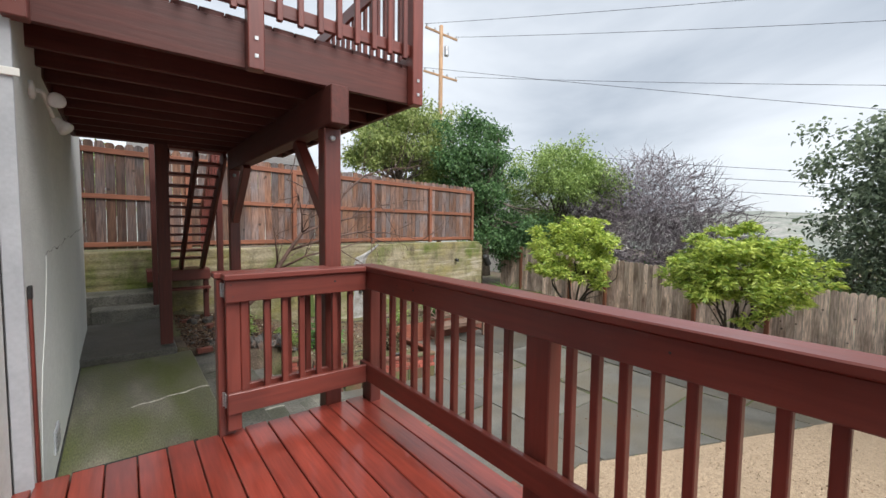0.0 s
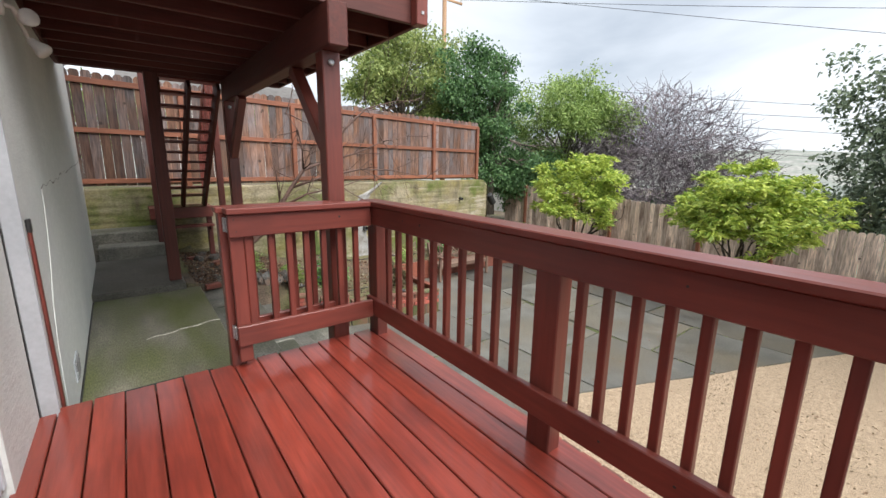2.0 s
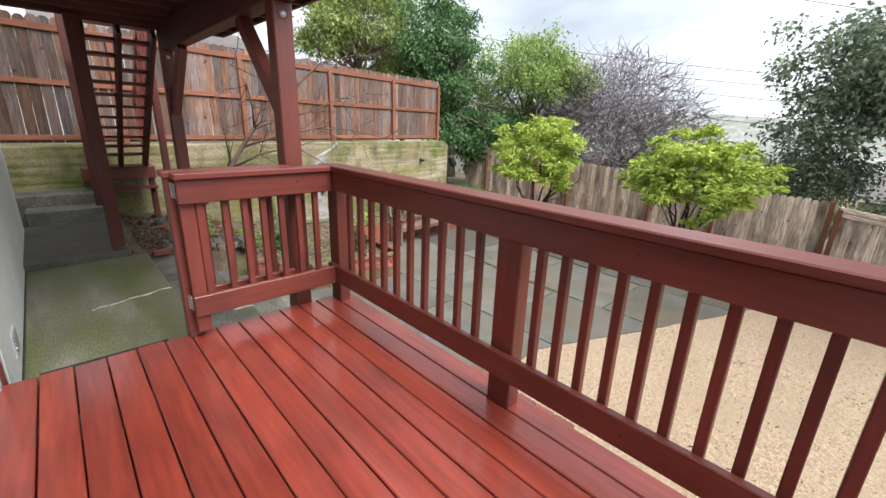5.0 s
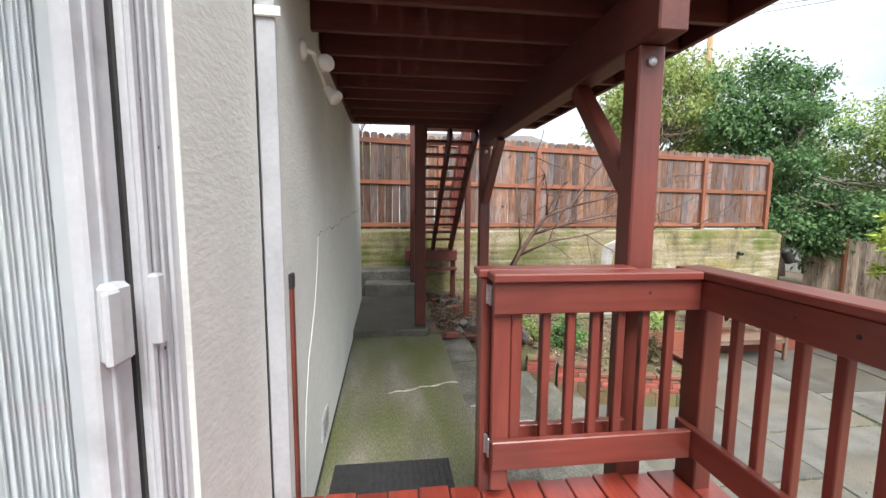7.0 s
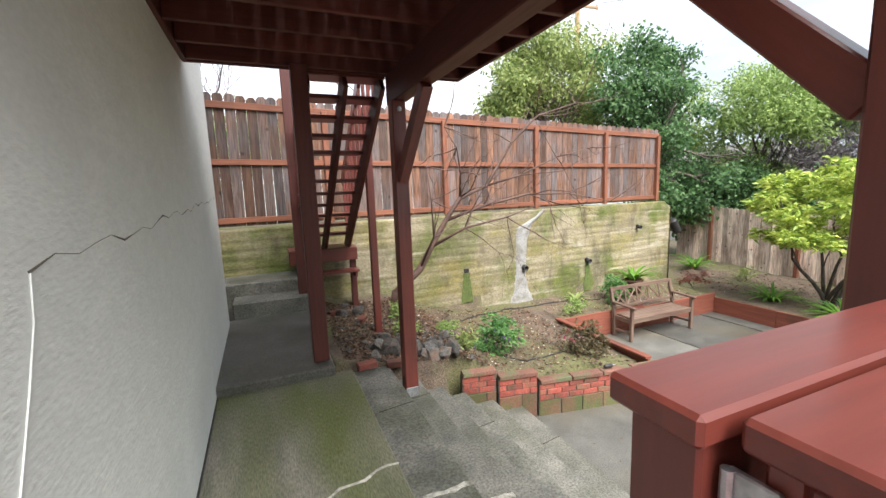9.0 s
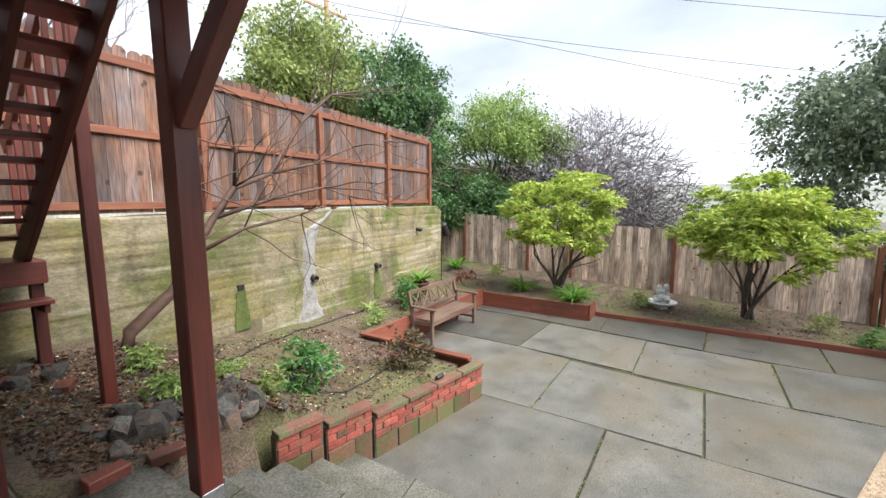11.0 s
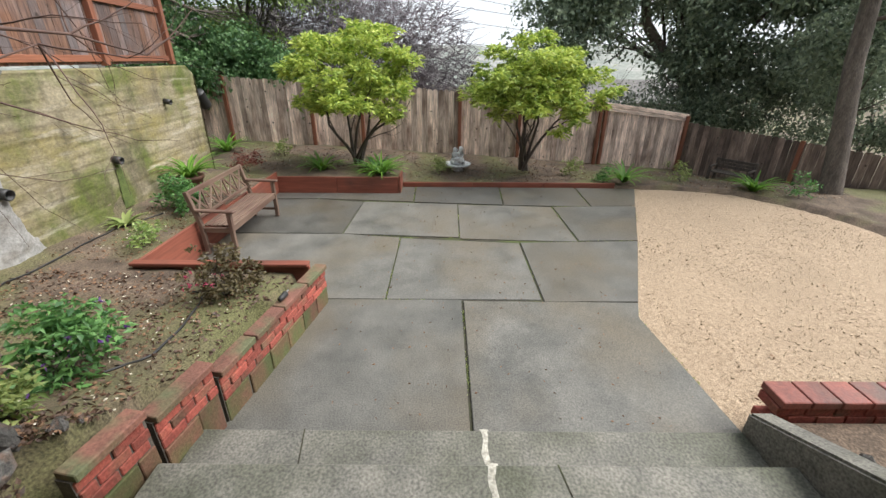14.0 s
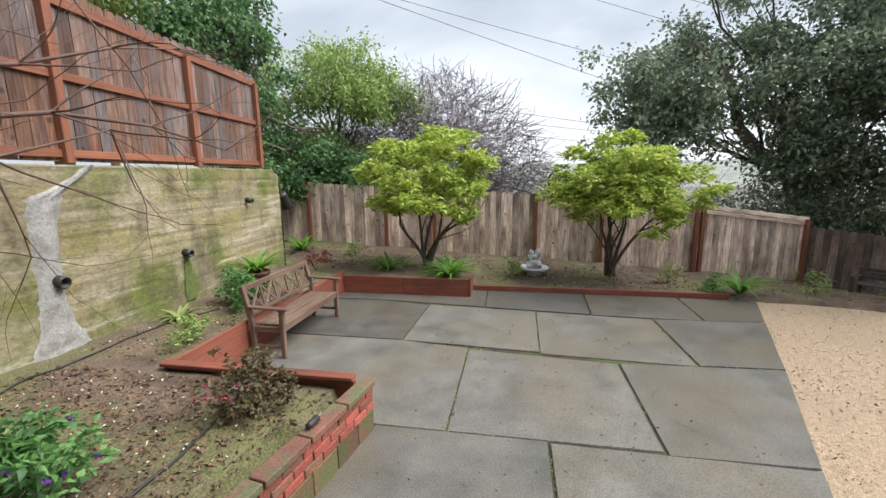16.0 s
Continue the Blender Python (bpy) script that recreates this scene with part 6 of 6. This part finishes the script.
# oak with twisted limbs
oak_lobes = lobed((16.5, -1.2, 3.4), (2.6, 3.0, 1.9), 16, 0.40, 41) + lobed((15.5, -5.2, 3.6), (2.6, 2.8, 2.6), 16, 0.42, 42) + lobed((15.2, 1.2, 2.0), (1.2, 1.9, 1.0), 9, 0.45, 43) + lobed((15.0, -4.0, 0.6), (1.2, 2.2, 1.1), 8, 0.45, 44) + lobed((15.2, -2.2, 1.0), (1.0, 1.8, 0.9), 8, 0.45, 46) + lobed((14.6, -6.6, 1.2), (1.4, 2.2, 2.0), 10, 0.45, 47) + lobed((15.6, 1.4, 3.1), (1.5, 1.8, 1.3), 9, 0.42, 48) + lobed((15.4, -3.4, 2.2), (1.2, 2.6, 1.3), 9, 0.45, 49) + lobed((14.2, -5.6, 3.0), (1.4, 2.0, 1.6), 8, 0.45, 53) + lobed((16.0, -3, 6.2), (2.5, 3.2, 1.4), 9, 0.45, 45)
oak = tree("oak_tree", (16.0, -3.9, -2.4), (16.0, -3.0, 0.4), 0.34, oak_lobes[::14], 10, 5, LEAF_OAK, "large dark evergreen oak with twisted limbs", bark=DARK_BARK, depth=4)
at, head = clumps(oak_lobes, 4600, 16, 0.17, 0.9)
part("foliage", leaf_mesh("foliage", at, head, 0.15, 0.09, LEAF_OAK), None, oak)
bm = bmesh.new()
tube(bm, [(16.0, -3.2, -0.4), (15.9, -2.6, 0.55), (15.8, -1.7, 1.2), (15.7, -1.05, 1.9), (15.6, -0.75, 2.9), (15.6, -0.3, 3.7), (15.6, 0.4, 4.3)], [0.27, 0.22, 0.19, 0.16, 0.13, 0.09, 0.04], 9)
for s, d in (((15.8, -1.7, 1.2), (-0.2, 1, 0.15)), ((15.7, -1.05, 1.9), (-0.3, 1, 0.3)), ((15.6, -0.75, 2.9), (-0.1, -1, 0.5)), ((15.9, -2.6, 0.55), (-0.4, 0.9, -0.1))):
    limbs(bm, s, d, 0.85, 0.05, 3, 0.6, 0.05, 3, 6, 0.65, 0.3)
part("limb", bm, BARK, oak, "pale grey twisted limb", smooth=True)
# leaning tree by the gravel
t6 = thing("pine_tree", (9.2, -2.75, -1.75), "tall rough-barked tree beside the gravel court", "tree")
bm = bmesh.new()
pp = [(9.22, -2.78, -1.95), (9.22, -2.76, -1.6), (9.35, -2.75, -0.9), (9.55, -2.75, -0.1), (9.8, -2.75, 0.9), (10.0, -2.8, 2.0), (10.1, -2.9, 4.0), (10.1, -3.0, 6.0)]
tube(bm, pp, [0.27, 0.215, 0.19, 0.175, 0.165, 0.15, 0.11, 0.05], 12)
for v in bm.verts:
    v.co += v.co.normalized() * 0.02 * noise.noise(v.co * 6)
for i in range(9):
    limbs(bm, (10.0, -2.85, 1.6 + i * 0.45), (random.uniform(-1, 0.6), random.uniform(-0.6, 1), 0.2), 1.1, 0.05, 2, 0.6, 0.0, 3, 5, 0.65, 0.25)
part("trunk", bm, BARK, t6, smooth=True)
at, head = clumps(lobed((10.2, -3.0, 3.6), (1.7, 1.7, 1.9), 14, 0.42, 51) + lobed((10.6, -3.6, 1.3), (1.1, 1.0, 0.9), 6, 0.5, 52), 900, 17, 0.16, 0.7)
part("crown", leaf_mesh("crown", at, head, 0.12, 0.07, LEAF_OAK), None, t6)
# undergrowth beyond the fences
for i, (c, r, lm, n) in enumerate((((15.2, -2.2, -1.1), (1.2, 3.4, 1.0), LEAF_OAK, 620), ((12.6, -6.4, -0.4), (2.6, 1.8, 1.5), LEAF_OAK, 620), ((16.5, 8.5, -0.8), (1.2, 3.0, 0.8), LEAF_IVY, 420), ((17.0, 2.2, -0.7), (1.5, 2.6, 1.0), LEAF_SAGE, 460), ((6.0, 14.6, 2.2), (2.4, 1.2, 1.0), LEAF_SAGE, 360), ((-0.5, 13.8, 2.2), (2.2, 0.9, 0.9), LEAF_MID, 340), ((15.4, 1.9, 0.5), (0.9, 1.7, 1.2), LEAF_OAK, 330), ((14.2, 3.6, -0.4), (0.6, 1.1, 0.6), LEAF_SAGE, 150), ((15.6, -4.6, -0.7), (1.0, 3.2, 1.3), LEAF_OAK, 620), ((12.0, -4.9, 1.6), (1.8, 1.4, 2.0), LEAF_OAK, 560))):
    hz = c[2] - r[2]
    tree("hedge_bush", (c[0], c[1], ground_z(c[0], c[1])), (c[0], c[1], c[2] - 0.3), 0.07, lobed(c, r, 10, 0.45, 60 + i), n, 15, lm, ("dark leafy undergrowth beyond the fence", "dark leafy undergrowth under the oak", "ivy undergrowth beyond the fence", "grey-green bush beyond the fence", "sage-green bush behind the fence", "green bush behind the fence", "loose grey-green bush under the oak", "pale scrubby bush behind the fence", "dark undergrowth below the oak limbs", "dark leafy bush by the rough-barked tree")[i], 0.12, 0.06)


def bare_tree(name, base, d, length, r, depth, kids, label, bark=TWIG, spread=0.75, up=0.1, shrink=0.72, bend=0.3, fork=5, thin=0.006, lean=(0.1, 0.9), squash=(1, 1)):
    t = thing(name, base, label, "tree")
    bm = bmesh.new()
    tube(bm, [Vector(base), Vector(base) + Vector(d) * 0.5, Vector(base) + Vector(d)], [r * 1.2, r, r * 0.9], 8)
    part("trunk", bm, DARK_BARK, t, smooth=True)
    for k in range(fork):
        bm = bmesh.new()
        a = 2 * math.pi * (k + random.uniform(-0.3, 0.3)) / fork
        nd = Vector((math.cos(a) * squash[0], math.sin(a) * squash[1], random.uniform(*lean)))
        limbs(bm, Vector(base) + Vector(d) * 0.97, nd, length * random.uniform(0.85, 1.1), r * 0.55, depth, spread, up, kids, 6, shrink, bend, None, thin)
        part("bough", bm, bark, t, smooth=True)
    return t


random.seed(11)
dome = bare_tree("bare_tree", (15.9, 8.0, -1.9), (0, 0, 1.2), 1.25, 0.14, 4, 3, "wide bare grey tree of tangled twigs beyond the fence", spread=0.9, up=0.0, shrink=0.74, fork=10, thin=0.012, lean=(0.1, 0.6), squash=(0.6, 1.4))
bm = bmesh.new()
for _ in range(7600):
    a, e, k = random.uniform(0, 2 * math.pi), random.uniform(-0.15, 1.0), random.uniform(0.25, 1.0) ** 0.6
    ce = math.sqrt(1 - e * e)
    o = Vector((math.cos(a) * ce * 1.6, math.sin(a) * ce * 4.2, e * 4.35)) * k
    d = Vector((o.x * 0.6, o.y * 0.25, o.z * 0.18)).normalized() * 0.6 + Vector((random.gauss(0, 0.5), random.gauss(0, 0.6), random.gauss(0.0, 0.5)))
    d.normalize()
    p = Vector((15.9, 8.45, -0.35)) + o
    L = random.uniform(0.4, 1.0)
    tw = [p]
    for s in range(3):
        d = (d + Vector((random.gauss(0, 0.22), random.gauss(0, 0.22), random.gauss(-0.04, 0.22)))).normalized()
        tw.append(tw[-1] + d * (L / 3))
    tube(bm, tw, [0.012, 0.010, 0.007, 0.004], 3, cap=False)
part("branchwork", bm, TWIG, dome, smooth=True)
bare_tree("bare_tree", (3.4, 17.0, 0.6), (0, 0, 3.2), 1.7, 0.12, 4, 3, "bare winter tree behind the board fence", spread=0.6, up=0.25, fork=5)
bare_tree("bare_tree", (-1.5, 14.5, 0.6), (0, 0, 2.0), 1.3, 0.09, 4, 3, "bare winter tree behind the stair", spread=0.6, up=0.2, fork=4)
# small leaning fruit tree against the retaining wall
random.seed(5)
ft = thing("fruit_tree", (1.98, 9.32, -0.65), "small bare leaning tree with reddish twigs", "tree")
bm = bmesh.new()
main = [(1.92, 9.32, -0.75), (2.0, 9.32, -0.42), (2.44, 9.3, -0.06), (2.66, 9.3, 0.3), (2.93, 9.28, 0.73), (3.2, 9.25, 1.1), (3.68, 9.2, 1.29), (4.13, 9.1, 2.0), (4.6, 9.0, 2.45), (5.37, 8.95, 2.68)]
tube(bm, main, [0.085, 0.07, 0.06, 0.05, 0.044, 0.038, 0.031, 0.023, 0.015, 0.008], 8)
part("trunk", bm, RED_TWIG, ft, smooth=True)
arms = (((2.93, 9.28, 0.73), [(3.6, 9.15, 0.95), (4.4, 9.0, 1.12), (5.2, 8.9, 1.1), (6.07, 8.8, 0.92)], 0.024), ((2.66, 9.3, 0.3), [(3.2, 9.1, 0.6), (3.9, 8.9, 0.75), (4.6, 8.7, 1.0)], 0.022),
        ((3.2, 9.25, 1.1), [(3.15, 9.1, 1.5), (3.05, 9.0, 1.9), (2.8, 8.9, 2.2)], 0.018), ((3.68, 9.2, 1.29), [(4.3, 9.1, 1.45), (5.0, 9.0, 1.75), (5.6, 8.9, 1.9)], 0.018), ((2.44, 9.3, -0.06), [(2.6, 9.0, 0.5), (2.5, 8.8, 1.1), (2.4, 8.7, 1.6)], 0.018))
for s, ps, r in arms:
    bm = bmesh.new()
    line = [Vector(s)] + [Vector(p) for p in ps]
    tube(bm, line, [1.35 * r * (1 - 0.8 * i / (len(line) - 1)) for i in range(len(line))], 6)
    for p in line[1:]:
        for _ in range(3):
            limbs(bm, p, (random.uniform(-0.3, 1), random.uniform(-0.8, 0.3), random.uniform(-0.5, 0.8)), random.uniform(0.4, 0.75), 0.010, 2, 0.5, 0.0, 2, 4, 0.7, 0.16)
    part("bough", bm, RED_TWIG, ft, smooth=True)
bm = bmesh.new()
for p in main[5:]:
    for _ in range(3):
        limbs(bm, p, (random.uniform(-0.4, 1), random.uniform(-0.8, 0.4), random.uniform(-0.2, 0.9)), random.uniform(0.5, 0.85), 0.011, 2, 0.5, 0.0, 2, 4, 0.7, 0.16)
part("bough", bm, RED_TWIG, ft, smooth=True)

# ---- utility pole and wires ----
pole = thing("utility_pole", (16.3, 21.66, 0), "tall wooden utility pole with two crossarms", "utility pole")
bm = bmesh.new()
tube(bm, [(16.32, 21.66, -2), (16.32, 21.66, 13.8)], [0.17, 0.12], 12)
part("pole_shaft", bm, POLE_WOOD[2], pole, smooth=True)
for (a, b) in (((15.50, 22.25, 13.70), (17.13, 21.02, 12.9)), ((15.42, 22.30, 11.0), (17.15, 21.01, 10.4))):
    arm_ob = bar("crossarm", pole, POLE_WOOD, a, b, 0.10, 0.12, 0.01)
    for f in (0.04, 0.3, 0.7, 0.96):
        p = Vector(a) + (Vector(b) - Vector(a)) * f
        bm = bmesh.new()
        lathe(bm, [(0.03, 0), (0.06, 0.06), (0.045, 0.09), (0.06, 0.13), (0.02, 0.17)], (p.x, p.y, p.z + 0.06), 10)
        part("insulator", bm, STEEL, arm_ob)
bm = bmesh.new()
lathe(bm, [(0.12, 0), (0.15, 0.05), (0.15, 0.55), (0.10, 0.62)], (16.55, 21.4, 11.9), 14)
part("transformer", bm, STEEL, pole, "grey transformer can")


def wire(a, b, sag, r=0.014):
    w = thing("power_line", a, "black overhead power line", "cable", "overhead lines")
    a, b = Vector(a), Vector(b)
    bm = bmesh.new()
    pts = [a + (b - a) * (i / 24) - Vector((0, 0, sag * 4 * (i / 24) * (1 - i / 24))) for i in range(25)]
    tube(bm, pts, [r] * 25, 5)
    part("line", bm, BLACK, w)


for a, q in (((17.13, 21.02, 13.1), (26.9, 3.38, 11.0)), ((15.5, 22.25, 13.9), (26.8, 3.5, 12.4)), ((17.15, 21.01, 10.65), (26.91, 3.2, 8.17)), ((15.42, 22.3, 11.2), (26.91, 3.1, 7.1)), ((23.2, 14.0, 5.75), (26.3, 6.6, 4.74)), ((23.3, 14.0, 4.4), (26.4, 6.5, 3.5)), ((23.3, 14.0, 3.0), (26.42, 6.04, 2.3)), ((23.3, 14.0, 5.0), (26.42, 6.04, 4.1))):
    A, Q = Vector(a), Vector(q)
    if a[0] > 20:
        A = A - (Q - A) * 1.0
    wire(A, Q + (Q - Vector(a)) * 1.6, 0.5, 0.012)


# ---- neighbouring houses and the distance ----
def far_house(name, x0, x1, y0, y1, z0, z1, rise, along, label, windows):
    h = thing(name, ((x0 + x1) / 2, (y0 + y1) / 2, z0), label, "house")
    wall_ob = bx("wall", h, DUCT, x0, x1, y0, y1, z0, z1, 0.0)
    bm = bmesh.new()
    e = 0.35
    if along == "x":
        ym = (y0 + y1) / 2
        pr = [((x0 - e), y0 - e, z1), ((x0 - e), y1 + e, z1), ((x0 - e), ym, z1 + rise), ((x1 + e), y0 - e, z1), ((x1 + e), y1 + e, z1), ((x1 + e), ym, z1 + rise)]
    else:
        xm = (x0 + x1) / 2
        pr = [(x0 - e, y0 - e, z1), (x1 + e, y0 - e, z1), (xm, y0 - e, z1 + rise), (x0 - e, y1 + e, z1), (x1 + e, y1 + e, z1), (xm, y1 + e, z1 + rise)]
    vv = [bm.verts.new(p) for p in pr]
    for f in ((0, 1, 2), (3, 5, 4), (0, 2, 5, 3), (1, 4, 5, 2), (0, 3, 4, 1)):
        bm.faces.new([vv[i] for i in f])
    bmesh.ops.recalc_face_normals(bm, faces=bm.faces[:])
    part("roof", bm, ROOFING, h)
    for (wx, wy, wz, ww, wh, face) in windows:
        if face == "x":
            win = bx("window", h, BLACK, wx - 0.04, wx + 0.01, wy - ww / 2, wy + ww / 2, wz, wz + wh, 0.0)
            bx("sill", win, TRIM, wx - 0.08, wx + 0.0, wy - ww / 2 - 0.06, wy + ww / 2 + 0.06, wz - 0.08, wz - 0.005, 0.0)
        else:
            win = bx("window", h, BLACK, wx - ww / 2, wx + ww / 2, wy - 0.04, wy + 0.01, wz, wz + wh, 0.0)
            bx("sill", win, TRIM, wx - ww / 2 - 0.06, wx + ww / 2 + 0.06, wy - 0.08, wy, wz - 0.08, wz - 0.005, 0.0)


far_house("neighbour_house", 20, 25, 13.5, 21, -2.5, 1.9, 1.1, "y", "pale neighbouring house glimpsed through the trees", [(20, 15.2, 0.5, 0.9, 1.0, "x"), (20, 17.6, 0.5, 0.9, 1.0, "x")])
far_house("neighbour_house", 0.6, 6.2, 17.5, 23, 0, 3.6, 0.9, "x", "low neighbouring house with a dark roof behind the fence", [(2.5, 17.5, 1.6, 1.1, 1.0, "y"), (4.6, 17.5, 1.6, 1.1, 1.0, "y")])
far_house("neighbour_house", 24, 30, -8, 1, -4.5, -1.2, 1.0, "y", "pale house downhill beyond the oak", [(24, -5, -3, 1.2, 1.0, "x"), (24, -2, -3, 1.2, 1.0, "x")])
random.seed(3)
for i in range(14):
    a = radians(-28 + i * 5.5)
    d = random.uniform(90, 190)
    x, y = d * math.cos(a), d * math.sin(a)
    w = random.uniform(7, 11)
    far_house("hillside_house", x, x + w, y, y + w * 0.8, -16 - d * 0.02, -9.5 - d * 0.02 + random.uniform(-1, 1), 2.2, random.choice("xy"), "small pale house on the far hillside", [(x, y + w * 0.25, -12.5 - d * 0.02, 1.3, 1.4, "x"), (x, y + w * 0.55, -12.5 - d * 0.02, 1.3, 1.4, "x")])
hills = thing("backdrop_hills", (600, 0, 0), "hazy grey-blue distant hills", "hills", kind="structure")
bm = bmesh.new()
prev = None
for i in range(121):
    a = 2 * math.pi * i / 120
    h = 14 + 26 * (0.5 + 0.5 * noise.noise((math.cos(a) * 3, math.sin(a) * 3, 2))) + 6 * noise.noise((math.cos(a) * 14, math.sin(a) * 14, 5))
    lo, mid_, hi = (bm.verts.new((math.cos(a) * r, math.sin(a) * r, z)) for r, z in ((520, -34), (700, h * 0.35 - 8), (900, h - 4)))
    if prev:
        bm.faces.new((prev[0], lo, mid_, prev[1]))
        bm.faces.new((prev[1], mid_, hi, prev[2]))
    prev = (lo, mid_, hi)
part("hill_slope", bm, HILL, hills, smooth=True)
